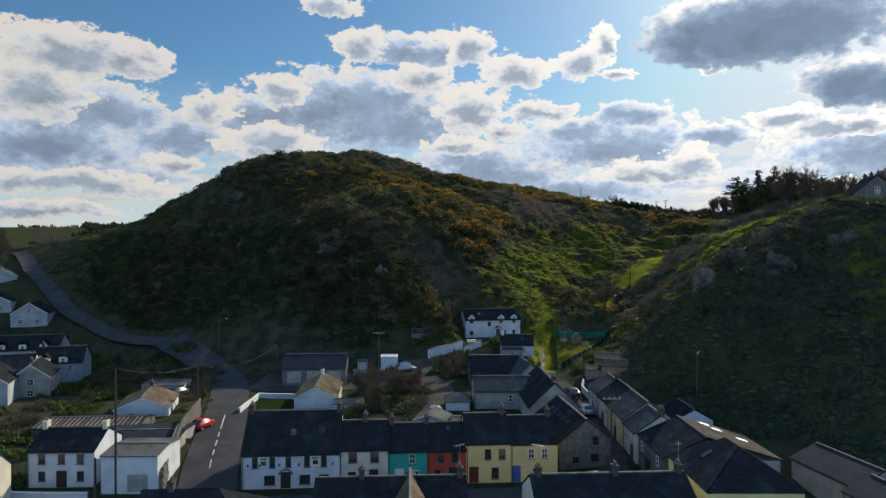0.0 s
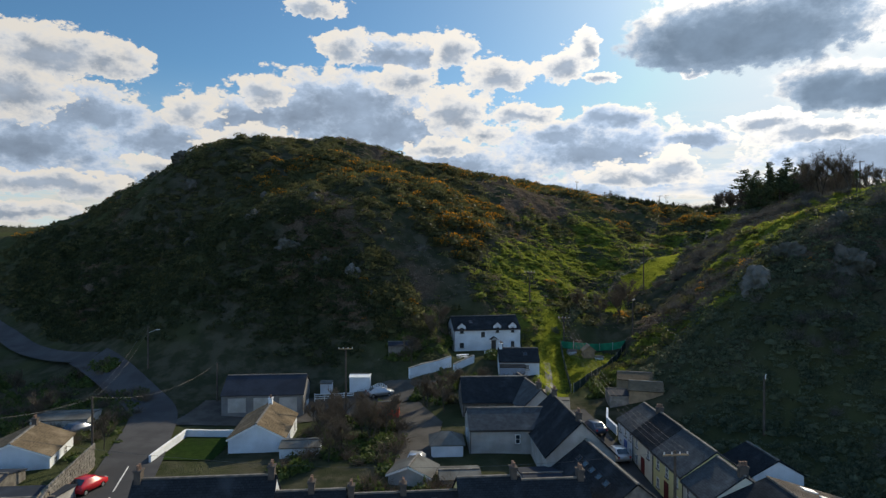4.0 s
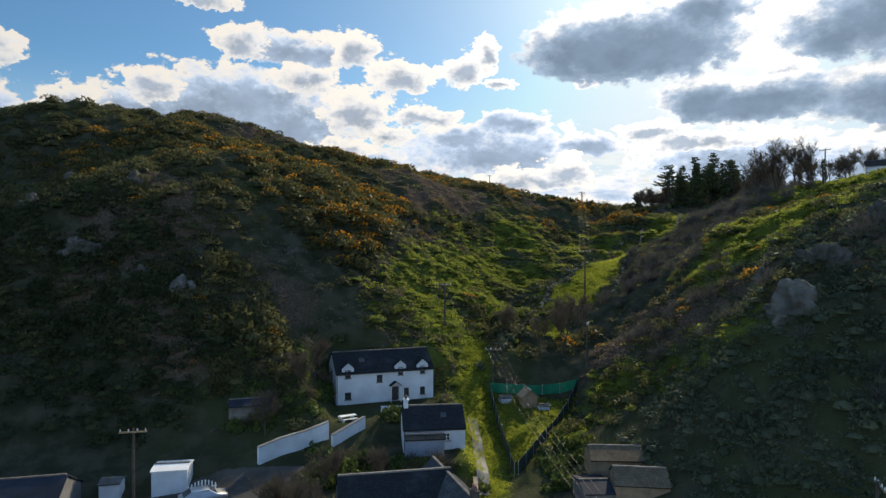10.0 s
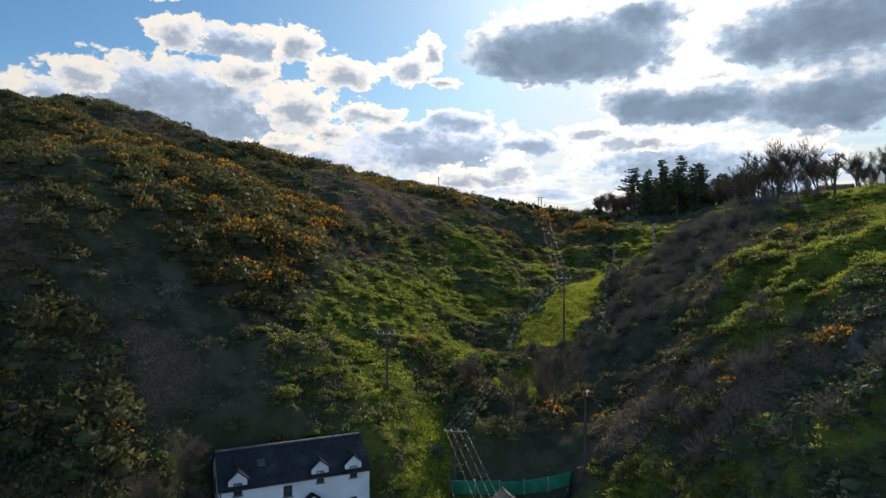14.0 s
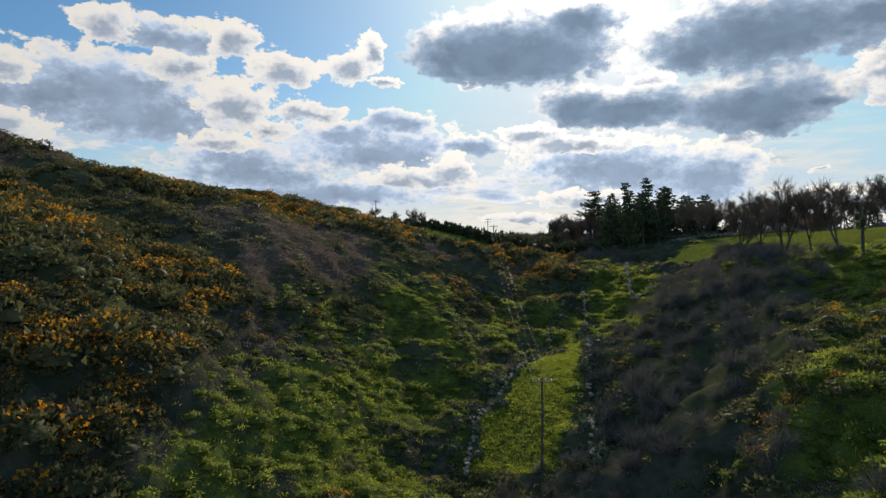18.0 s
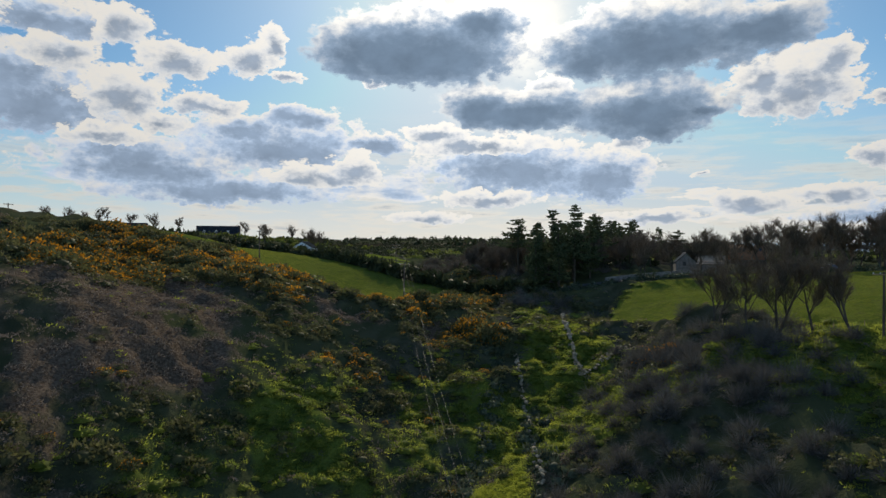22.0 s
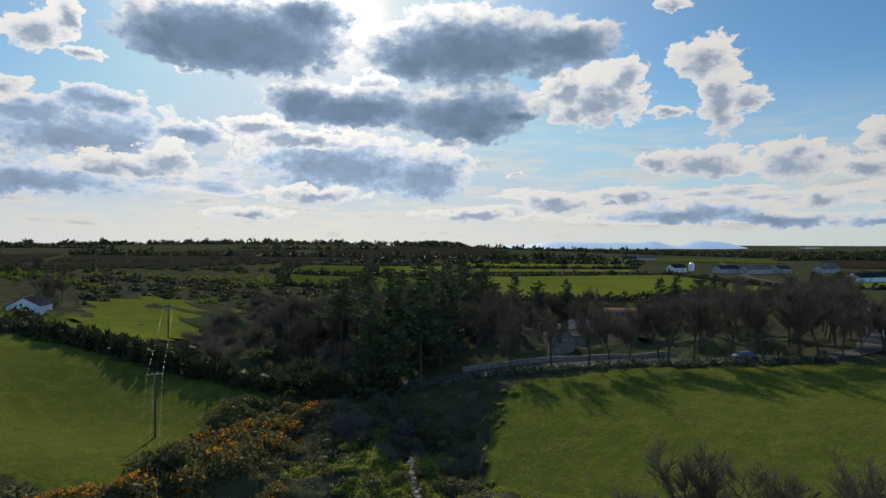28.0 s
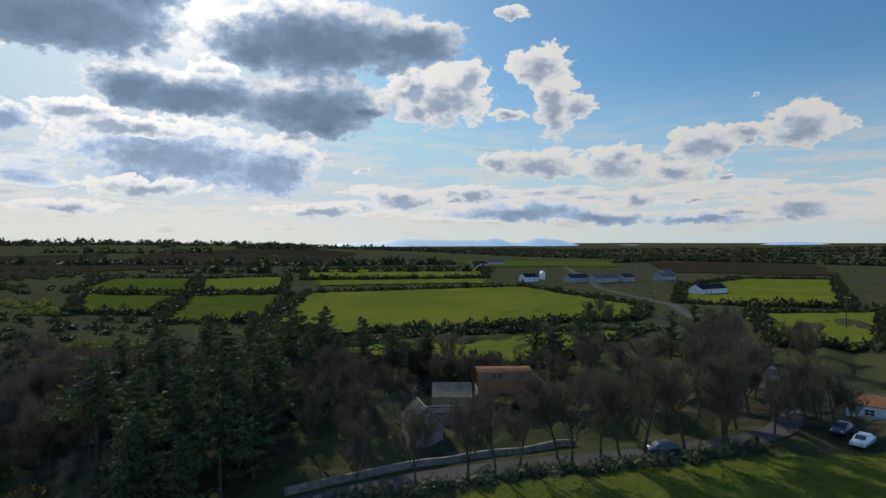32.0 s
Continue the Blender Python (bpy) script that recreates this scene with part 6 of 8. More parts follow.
for i in range(12):
    part("slat", boxes((0.3 + i * 0.29, -0.04, 0.2, 0.42 + i * 0.29, -0.003, 1.4)), M["blue_grey_wall"], sc)
bm = boxes((-1.0, -0.35, 0.55, 1.0, 0.35, 0.62))
tb = empty("picnic_table", pose(6.4, 133.9, ground_z(6.4, 133.9) + 0.1, 0, 0, 20), "white round-topped picnic table with benches", "table")
part("top", bm, M["trim"], tb)
for s_ in (-0.75, 0.75):
    part("bench", boxes((-0.9, s_ - 0.13, 0.32, 0.9, s_ + 0.13, 0.38)), M["trim"], tb)
for s_ in (-0.7, 0.7):
    part("leg", boxes((s_ - 0.04, -0.75, -0.1, s_ + 0.04, 0.75, 0.3), (s_ - 0.04, -0.05, 0.3, s_ + 0.04, 0.05, 0.55)), M["trim"], tb)
wall_run("wall", "low white wall before the cottage", [(10.5, 137.4), (17.4, 136.6)], 0.7, 0.25, "white_wall")

# ---- the fenced pen and the garden sheds by the lane ----
pen = empty("pen_fence", pose(0, 0, 0), "green netting fence on posts round a kennel pen", "fence")
for (ax, ay), (bx, by) in zip([(23.2, 124), (26.2, 145.6), (38.4, 143.8), (23.2, 124)], [(26.2, 145.6), (38.4, 143.8), (23.6, 123.9)]):
    n = int(math.hypot(bx - ax, by - ay) / 2.4)
    for i in range(n + 1):
        x_, y_ = ax + (bx - ax) * i / n, ay + (by - ay) * i / n
        z_ = ground_z(x_, y_)
        part("post", tube(bmesh.new(), (x_, y_, z_ - 0.3), (x_, y_, z_ + 1.5), 0.05, 0.05, 6), M["steel"], pen)
        if i < n:
            x2, y2 = ax + (bx - ax) * (i + 1) / n, ay + (by - ay) * (i + 1) / n
            z2 = ground_z(x2, y2)
            bm = bmesh.new()
            dx, dy = (by - ay) / math.hypot(bx - ax, by - ay) * 0.02, -(bx - ax) / math.hypot(bx - ax, by - ay) * 0.02
            v = [bm.verts.new((px + s_ * dx, py + s_ * dy, pz + h_)) for s_ in (-1, 1) for px, py, pz, h_ in ((x_, y_, z_, 0.02), (x2, y2, z2, 0.02), (x2, y2, z2, 1.35 + 0.1 * (i % 2)), (x_, y_, z_, 1.35))]
            for f in ((0, 1, 2, 3), (7, 6, 5, 4), (0, 4, 5, 1), (1, 5, 6, 2), (2, 6, 7, 3), (3, 7, 4, 0)):
                bm.faces.new([v[k] for k in f])
            part("netting", bm, M["net" if ay > 140 and by > 140 else "net_dark"], pen)
house("kennel", "small timber kennel with pale pitched roof", 29.6, 141.0, 0, 2.0, 1.8, 1.4, 2.2, "timber", "timber", None, across=True, cat="kennel")
house("hen_house", "low grey hen house in the pen", 27.0, 142.6, 4, 1.6, 1.0, 0.7, 0.8, "white_wall", "tin", None, cat="hen house", gutter=False)
house("trough_shed", "low white trough in the pen", 31.6, 140.0, 4, 1.4, 0.7, 0.5, 0.6, "white_wall", "tin", None, cat="trough", gutter=False)
house("timber_shed", "open timber shed with tan sheet roof", 28.6, 117.0, -14, 5.0, 4.0, 2.2, 2.9, "timber", "brown_tile", None, cat="shed", gutter=False)
house("timber_shed", "timber store with tan pitched roof", 28.6, 112.0, -18, 4.6, 3.6, 2.0, 2.9, "timber", "brown_tile", None, cat="shed", gutter=False)
house("potting_shed", "dark lean-to among the lane gardens", 26.0, 112.4, -8, 2.6, 4.2, 1.8, 2.2, "dark_stone", "dark_tin", None, cat="shed", gutter=False)
wall_run("garden_wall", "curved white garden wall beside the lane", [(24.3, 103.4), (23.9, 106.5), (24.9, 109.8)], 1.1, 0.25, "white_wall")

# ---- houses on the hill top to the east ----
house("hilltop_house", "dark stone house with steep gable and chimneys", 92.2, 139.8, -18, 9.0, 10.5, 3.6, 7.6, "dark_stone", "slate", None, front=[(4.5, 4.2, 1.0, 1.6, 2), (2.5, 0.9, 1.6, 0.9, 3)], across=True, chimneys=[(4.0,), (8.5,)], trim="trim")
house("hilltop_bungalow", "long white bungalow with dark roof and chimney", 110.5, 169.6, -43, 12.5, 7.0, 2.5, 3.8, "white_wall", "slate", 40.5, front=[(2.5, 1.5, 1.2, 1.1, 2), (6.0, 1.5, 1.2, 1.1, 2), (9.5, 1.5, 1.2, 1.1, 2), (13, 1.5, 1.0, 1.1, 2)], chimneys=[(4.5,)])
wall_run("wall", "grey block retaining wall on the hill top", [(100, 150), (108, 157), (118, 166)], 1.0, 0.4, "grey_wall")

# ---- farm on the upland ----
house("ruined_house", "old stone farmhouse with one pale slate slope", 157.4, 246.8, -44, 4.8, 6.0, 3.4, 5.6, "dark_stone", "grey_slate", None, front=[(2.0, 3.0, 0.8, 1.0, 1)], across=True, chimneys=[(7.4,)], trim="black_trim", over=0.1)
hb = empty("hay_barn", pose(177.0, 246.0, ground_z(179, 243) - 0.1, 0, 0, -56), "hay barn with red corrugated barrel roof", "barn")
for u0, v0, u1, v1 in ((0, 6.8, 9.0, 7.0), (0, 0, 0.2, 6.8), (8.8, 0, 9.0, 6.8)):
    part("wall", boxes((u0, v0, -0.5, u1, v1, 2.0)), M["dark_stone"], hb)
for u in (2.2, 4.5, 6.8):
    part("post", tube(bmesh.new(), (u, 0.1, -0.5), (u, 0.1, 2.0), 0.09, 0.08, 6), M["pole"], hb)
arch = [(3.5 - 3.75 * math.cos(math.pi * i / 12), 1.75 + 3.7 * math.sin(math.pi * i / 12)) for i in range(13)]
for k in range(10):
    bm = bmesh.new()
    u0, u1 = -0.2 + 0.94 * k, -0.2 + 0.94 * (k + 1)
    lift = 0.02 * (k % 2)
    rings = [[bm.verts.new((u, v, w + lift + o)) for v, w in arch] for o in (0, 0.05) for u in (u0, u1)]
    for i in range(12):
        bm.faces.new((rings[2][i], rings[2][i + 1], rings[3][i + 1], rings[3][i]))
        bm.faces.new((rings[0][i + 1], rings[0][i], rings[1][i], rings[1][i + 1]))
        bm.faces.new((rings[0][i], rings[0][i + 1], rings[2][i + 1], rings[2][i]))
        bm.faces.new((rings[1][i + 1], rings[1][i], rings[3][i], rings[3][i + 1]))
    bmesh.ops.recalc_face_normals(bm, faces=bm.faces)
    part("roof_sheet", bm, M["rust_tin"], hb)
for u in (2.6, 3.6, 7.4):
    a = math.radians(44)
    q = part("roof_light", boxes((-0.3, -0.5, 0.0, 0.3, 0.5, 0.05)), M["glass"], hb)
    q.matrix_local = pose(u, 3.5 - 3.75 * math.cos(a), 1.85 + 3.7 * math.sin(a), 46, 0, 0)
house("cow_house", "low farm building with tan rusted roof", 173.4, 252.9, -60, 6.6, 6.0, 3.5, 5.0, "stone", "tan_tin", None, cat="barn", gutter=False)
house("byre", "ruined stone byre without upper wall", 165.5, 249.5, -52, 8.5, 4.0, 2.2, 2.6, "dark_stone", "dark_tin", None, cat="barn", gutter=False)
wall_run("roadside_wall", "grey rendered wall beside the country road", [(139, 252.6), (145.2, 246.6), (151.5, 240.8), (156.8, 236.2), (161.5, 231.6), (167.4, 226.2)], 0.9, 0.4, "dark_stone")
house("prefab_house", "white flat-roofed house with red fascia", 198.6, 193.6, -100, 14.0, 6.0, 2.6, 3.8, "white_wall", "rust_tin", None, front=[(3.0, 1.6, 1.4, 1.0, 2), (8.0, 1.6, 1.4, 1.0, 2)], gutter=False)
fs = [(446, 352, -30, "white_wall", "slate"), (455, 326, -30, "grey_wall", "dark_tin"), (462, 312, -25, "grey_wall", "tin"), (482, 300, -25, "grey_wall", "dark_tin"), (506, 282, -25, "grey_wall", "tin"), (408, 244, -28, "white_wall", "slate"), (560, 290, -20, "grey_wall", "tin"), (600, 470, -35, "grey_wall", "slate"), (650, 480, -35, "grey_wall", "tin"), (560, 640, -40, "grey_wall", "tin")]
for i, (x_, y_, tn, wl, rf) in enumerate(fs):
    house("farm_building", "far farm shed among fields" if wl != "white_wall" else "far white farmhouse with slate roof", x_, y_, tn, 10 + 5 * (i % 3), 7.5, 2.9, 5.0, wl, rf, None, front=[(3, 1.6, 1.1, 1.1, 2), (7, 1.6, 1.1, 1.1, 2)], cat="farm building", group="far farm buildings", gutter=False)
sil = empty("feed_silo", pose(474, 352, ground_z(474, 352)), "white domed feed silo at the far farm", "silo")
part("tank", tube(bmesh.new(), (0, 0, 0), (0, 0, 4.5), 1.8, 1.8, 16), M["trim"], sil)
part("dome", tube(bmesh.new(), (0, 0, 4.5), (0, 0, 5.8), 1.8, 0.6, 16), M["trim"], sil)
house("field_bungalow", "small white bungalow beyond the hill field", 90, 352, -32, 7, 8, 2.2, 4.2, "white_wall", "slate", None, across=True, front=[(3, 1.4, 1, 1, 2)])
house("dormer_house", "grey house with three white dormers behind hedges", 78, 486, -14, 22, 9, 3.0, 7.0, "grey_wall", "slate", None, front=[(4, 4.0, 1.3, 1.4, 2), (10, 4.0, 1.3, 1.4, 2), (16, 4.0, 1.3, 1.4, 2)])
house("field_house", "far slate-roofed house on the ridge", 40, 500, -10, 16, 8, 3.0, 6.0, "grey_wall", "slate", None, front=[(4, 1.6, 1.2, 1.2, 2)])


# ---- poles, wires, cars ----
def utility_pole(x, y, h, turn=0, arms=1, lamp=False, label="weathered timber power pole with crossarm and insulators"):
    z = ground_z(x, y)
    ob = empty("utility_pole", pose(x, y, z, 0, 0, turn), label, "pole", "power poles")
    part("pole", tube(bmesh.new(), (0, 0, -0.8), (0, 0, h), 0.16, 0.11, 8), M["pole"], ob)
    for k in range(arms):
        hh = h - 0.3 - 0.9 * k
        a = part("crossarm", boxes((-1.1, -0.2, hh - 0.06, 1.1, -0.1, hh + 0.07)), M["timber"], ob)
        for u in (-1.0, -0.35, 0.35, 1.0):
            part("insulator", tube(bmesh.new(), (u, -0.15, hh + 0.07), (u, -0.15, hh + 0.27), 0.07, 0.05, 6), M["ceramic"], a)
    if lamp:
        part("lamp_arm", tube(bmesh.new(), (0, 0, h - 1.2), (1.3, 0, h - 0.7), 0.04, 0.03, 6), M["steel"], ob)
        part("lamp_head", boxes((1.2, -0.12, -0.78 + h, 1.85, 0.12, -0.62 + h)), M["steel"], ob)
    return (x, y, z + h - 0.05, turn)


def wire(a, b, sag, r=0.010, label="thin sagging overhead power wire", n=12):
    bm = bmesh.new()
    a, b = Vector(a), Vector(b)
    pts = [a.lerp(b, i / n) - Vector((0, 0, sag * 4 * (i / n) * (1 - i / n))) for i in range(n + 1)]
    d = (b - a).normalized()
    side = d.cross(Vector((0, 0, 1))).normalized()
    up = side.cross(d)
    rings = [[bm.verts.new(p + (side * math.cos(k * math.tau / 5) + up * math.sin(k * math.tau / 5)) * r) for k in range(5)] for p in pts]
    for p, q in zip(rings, rings[1:]):
        for k in range(5):
            bm.faces.new((p[k], p[(k + 1) % 5], q[(k + 1) % 5], q[k]))
    ob = part("power_line", bm, M["wire"], None)
    return tagged(ob, label, "cable", "overhead power lines")


def line(p, q, sag, offs=(-1.0, -0.35, 0.35, 1.0), r=0.010):
    for u in offs:
        ends = []
        for x, y, z, t in (p, q):
            c, s = math.cos(radians(t)), math.sin(radians(t))
            ends.append((x + c * u, y + s * u, z + 0.02))
        wire(ends[0], ends[1], sag, r)


P_LANE = utility_pole(20.6, 75.8, 9.0, 4)
P_PEN = utility_pole(27.1, 146.9, 5.2, -20)
P_COT = utility_pole(22.0, 156.7, 6.8, -25, 1)
P_VAL = utility_pole(52.1, 173.0, 10.2, -25)
P_TOP = utility_pole(91.9, 268.2, 9.2, -22)
P_FLD = utility_pole(64.1, 288.9, 6.6, 40)
P_FAR = utility_pole(114.8, 320.8, 8.0, -20, 2)
P_ASH = utility_pole(39.5, 143.1, 7.4, 60)
P_CLF = utility_pole(39.5, 96.6, 7.0, 60, 1, label="slim power pole at the cliff foot")
P_GDN = utility_pole(-12.0, 118.2, 9.6, 0, label="tall timber telegraph pole in the gardens")
P_ST = utility_pole(-36.1, 69.0, 14.0, 0, 0, label="very tall dark timber pole by the garage")
P_S2 = utility_pole(-37.4, 67.2, 4.8, 0, 0, label="short pale pole at the street edge")
P_JCT = utility_pole(-47.0, 131.5, 7.2, 20, 0, True, label="street lighting pole at the road bend")
P_YD = utility_pole(-32.3, 122.0, 6.0, 0, 0, label="plain timber pole beside the yard")
P_CNR = utility_pole(-37.6, 96.0, 7.5, 0, 0, label="ivy-covered pole above the stone wall")
P_HT = utility_pole(107, 176, 7.5, -60, label="power pole on the hill top")
line(P_PEN, P_LANE, 2.6, r=0.010)
line(P_VAL, P_PEN, 1.2, r=0.009)
line(P_TOP, P_VAL, 2.6, (-1.0, 0.0, 1.0), 0.010)
line(P_FAR, P_TOP, 1.0, (-1.0, 1.0))
line(P_ASH, P_CLF, 1.8, (-0.3, 0.3), 0.007)
line(P_CNR, P_JCT, 1.0, (-0.4, 0.4))
line(P_CNR, P_YD, 1.8, (0.0,))
line(P_CNR, P_ST, 0.8, (0.0, 0.3))
line(P_ST, P_LANE, 2.2, (0.0,))
for x_, y_, h_ in ((12, 325, 6), (-14, 318, 6), (34, 345, 6), (150, 300, 8), (236, 348, 7), (330, 250, 8), (290, 190, 8)):
    utility_pole(x_, y_, h_, 30)


def car(x, y, turn, paint, label, length=4.0, z=None):
    ob = empty("car", pose(x, y, (ground_z(x, y) if z is None else z) + 0.13, 0, 0, turn), label, "car", "parked cars")
    L, W = length, 1.72
    prof = [(0.0, 0.32), (0.05, 0.72), (0.9, 0.9), (1.55, 1.38), (2.9, 1.42), (3.65, 0.95), (3.95, 0.86), (4.0, 0.36), (3.7, 0.2), (0.3, 0.2)]
    bm = bmesh.new()
    rings = []
    for s in (-1, -0.86, 0.86, 1):
        k = 1.0 if abs(s) < 0.9 else 0.94
        rings.append([bm.verts.new(((px - 2) * L / 4 * (1 if abs(s) < 0.9 else 0.985), s * W / 2 * (1.0 if pz < 1.0 else 0.84), 0.2 + (pz - 0.2) * k)) for px, pz in prof])
    for a, b in zip(rings, rings[1:]):
        for i in range(len(prof)):
            j = (i + 1) % len(prof)
            bm.faces.new((a[i], b[i], b[j], a[j]))
    bm.faces.new(rings[0])
    bm.faces.new(rings[-1][::-1])
    bmesh.ops.recalc_face_normals(bm, faces=bm.faces)
    body = part("body", bm, M[paint], ob)
    body.data.shade_smooth()
    k = L / 4
    for nm, loop in (("windscreen", ((-1.08, 0.93), (-0.5, 1.36))), ("rear_window", ((1.6, 0.98), (0.98, 1.38)))):
        (xa, za), (xb, zb) = loop
        o = -0.03 if nm == "windscreen" else 0.03
        bm = bmesh.new()
        bm.faces.new([bm.verts.new(c) for c in (((xa + o) * k, -0.66, za + 0.03), ((xa + o) * k, 0.66, za + 0.03), ((xb + o) * k, 0.58, zb + 0.02), ((xb + o) * k, -0.58, zb + 0.02))])
        part(nm, bm, M["glass"], ob)
    for s in (-1, 1):
        bm = bmesh.new()
        bm.faces.new([bm.verts.new(c) for c in ((-0.85 * k, s * 0.8, 0.95), (1.4 * k, s * 0.8, 0.95), (0.9 * k, s * 0.725, 1.33), (-0.4 * k, s * 0.725, 1.33))])
        part("side_window", bm, M["glass"], ob)
        part("headlight", boxes((-2.0 * k, s * 0.62 - 0.14, 0.6, -1.9 * k, s * 0.62 + 0.14, 0.74)), M["ceramic"], ob)
        part("tail_light", boxes((1.93 * k, s * 0.66 - 0.1, 0.62, 2.02 * k, s * 0.66 + 0.1, 0.84)), M["car_red"], ob)
        for xx in (-1.2, 1.2):
            wv = tube(bmesh.new(), (xx * k, s * 0.68, 0.2), (xx * k, s * 0.88, 0.2), 0.31, 0.31, 14)
            wh = part("tyre", wv, M["rubber"], ob)
            part("rim", tube(bmesh.new(), (xx * k, s * 0.87, 0.2), (xx * k, s * 0.89, 0.2), 0.2, 0.18, 10), M["steel"], wh)
    return ob


car(-33.9, 88.0, -103, "car_red", "small red hatchback parked by the stone wall", 3.8)
car(-45.6, 107.6, -110, "car_blue", "dark blue car parked by the bend", 4.2)
car(22.3, 96.6, -86, "car_silver", "pale silver car parked on the lane")
car(21.6, 104.4, -78, "car_blue", "dark estate car parked on the lane", 4.2)
car(-7.2, 122.2, -160, "car_silver", "silver saloon parked by the storage cabin", 4.2)
car(-1.2, 92.8, 80, "car_silver", "silver car on the garden drive")
car(168.2, 214.9, -50, "car_blue", "grey car on the country road", 4.2)
car(182.6, 192.4, -20, "car_white", "white van beside the house drive", 4.6)
car(185.0, 194.6, -20, "car_blue", "blue car beside the house drive", 4.2)
car(17.2, 71.6, 8, "car_silver", "silver car at the lane corner")

# road markings on the hill road and signs
for i, (a, b) in enumerate(((0.12, 0.2), (0.26, 0.34), (0.4, 0.48), (0.54, 0.62), (0.68, 0.98))):
    q0, q1 = Vector((-27.0, 71.5)), Vector((-33.0, 95))
    ribbon("road_marking", [tuple(q0.lerp(q1, a)), tuple(q0.lerp(q1, b))], 0.13, M["paint"], 0.15, 1.5, "white painted road centre dash", "road marking")
sg = empty("road_sign", pose(-31.5, 77.5, ground_z(-31.5, 77.5)), "dark road sign on a post by the wall", "sign")
part("post", tube(bmesh.new(), (0, 0, -0.2), (0, 0, 2.3), 0.04, 0.04, 6), M["steel"], sg)
part("plate", boxes((-0.35, -0.05, 1.6, 0.35, -0.02, 2.25)), M["black_trim"], sg)

# dry stone walls up the valley and round the nook by the field
def rubble(name, label, ln, h, t, per_m=5, cap=260):
    """A dry stone wall of single stones along a line."""
    ob = empty(name, Matrix(), label, "wall")
    kinds = []
    for s in range(6):
        r = random.Random(s)
        bm = bmesh.new()
        bmesh.ops.create_icosphere(bm, subdivisions=1, radius=1)
        for v in bm.verts:
            v.co *= 0.8 + 0.4 * r.random()
            v.co.x *= 1.25
            v.co.z *= 0.75
        me = bpy.data.meshes.new("stone")
        bm.to_mesh(me)
        bm.free()
        me.materials.append(M["stone"])
        kinds.append(me)
    r = random.Random(len(label))
    p = row_points_plain(ln, 1.0 / per_m)
    if len(p) > cap:
        p = p[:: len(p) // cap + 1]
    for x_, y_ in p:
        k = r.random()
        x_, y_ = x_ + r.uniform(-t, t) * (1 - 0.5 * k), y_ + r.uniform(-t, t) * (1 - 0.5 * k)
        s = new("stone", r.choice(kinds))
        s.parent = ob
        q = r.uniform(0.16, 0.32)
        s.matrix_local = pose(x_, y_, ground_z(x_, y_) + h * k, r.uniform(-20, 20), r.uniform(-20, 20), r.uniform(0, 360)) @ Matrix.Scale(q, 4)


def row_points_plain(ln, gap):
    pts = []
    for (ax, ay), (bx, by) in zip(ln, ln[1:]):
        n = max(1, int(math.hypot(bx - ax, by - ay) / gap))
        pts += [(ax + (bx - ax) * i / n, ay + (by - ay) * i / n) for i in range(n)]
    return pts


rubble("dry_stone_wall", "tumbled dry stone wall up the valley side", [(56, 169), (63.8, 181), (76.8, 201), (84, 212), (92.8, 226.6)], 0.75, 0.4, 5)
rubble("dry_stone_wall", "mossy dry stone wall round the small paddock", [(113.5, 238.4), (106.5, 230), (99.2, 219.3), (94.5, 212.0), (98, 211.5), (104, 209.5)], 0.95, 0.35, 6)
rubble("dry_stone_wall", "low stone wall below the hill field", [(45, 178), (50, 186), (58, 193), (65.6, 198.6)], 0.6, 0.4, 5, 180)

ff = empty("post_fence", Matrix(), "timber post and wire fence along the field edge", "fence")
for i, (x_, y_) in enumerate(row_points_plain([(108, 200), (106, 188), (110, 176), (120, 168)], 2.6)):
    z_ = ground_z(x_, y_)
    part("post", tube(bmesh.new(), (x_, y_, z_ - 0.3), (x_, y_, z_ + 1.15), 0.06, 0.05, 6), M["timber"], ff)

# crags that stand out of the hillsides
def crag(x, y, w, h, seed, label, dip=0.0):
    r = random.Random(seed)
    bm = bmesh.new()
    bmesh.ops.create_icosphere(bm, subdivisions=4, radius=1)
    off = Vector((seed * 7.3, seed * 3.1, 0))
    for v in bm.verts:
        p = v.co.copy()
        n1 = noise.noise(p * 1.6 + off)
        cell = noise.cell(p * 3.1 + off)
        v.co = Vector((p.x * w / 2, p.y * w / 2.6, p.z * h / 2)) * (0.9 + 0.4 * n1 + 0.12 * (cell - 0.5) + 0.2 * noise.noise(p * 5 + off))
    ob = part("crag", bm, M["pale_rock" if "pale" in label else "rock"], None)
    ob.matrix_world = pose(x, y, ground_z(x, y) - h * 0.18, r.uniform(-12, 12), r.uniform(-12, 12), r.uniform(0, 360))
    return tagged(ob, label, "rock", "rock outcrops")


for i, (x_, y_, w, h) in enumerate(((48.6, 114.4, 5.2, 6.4), (55.5, 119, 6, 5), (60, 112, 7, 6), (53.2, 124.4, 4.5, 4), (66, 122, 5, 4.5), (-14.5, 148.5, 5, 6), (-11, 146, 3.6, 4), (-20, 150, 5, 5), (-28, 152, 6, 5), (-36, 158, 5, 5.5),
                                    (-46, 162, 6, 6), (-86, 227, 6, 7), (-82, 222, 5, 5), (-92, 218, 6, 5), (-56, 176, 5, 5), (-25, 165, 4.5, 4.5), (-70, 205, 6, 6), (8, 168, 3, 2.4), (-1, 160, 3, 3), (72, 112, 6, 5), (-40, 182, 5, 5), (-62, 192, 5, 5))):
    crag(x_, y_, w, h, i + 3, "pale weathered rock face on the cliff" if i in (0, 5, 6, 12) else "grey rock outcrop among gorse")


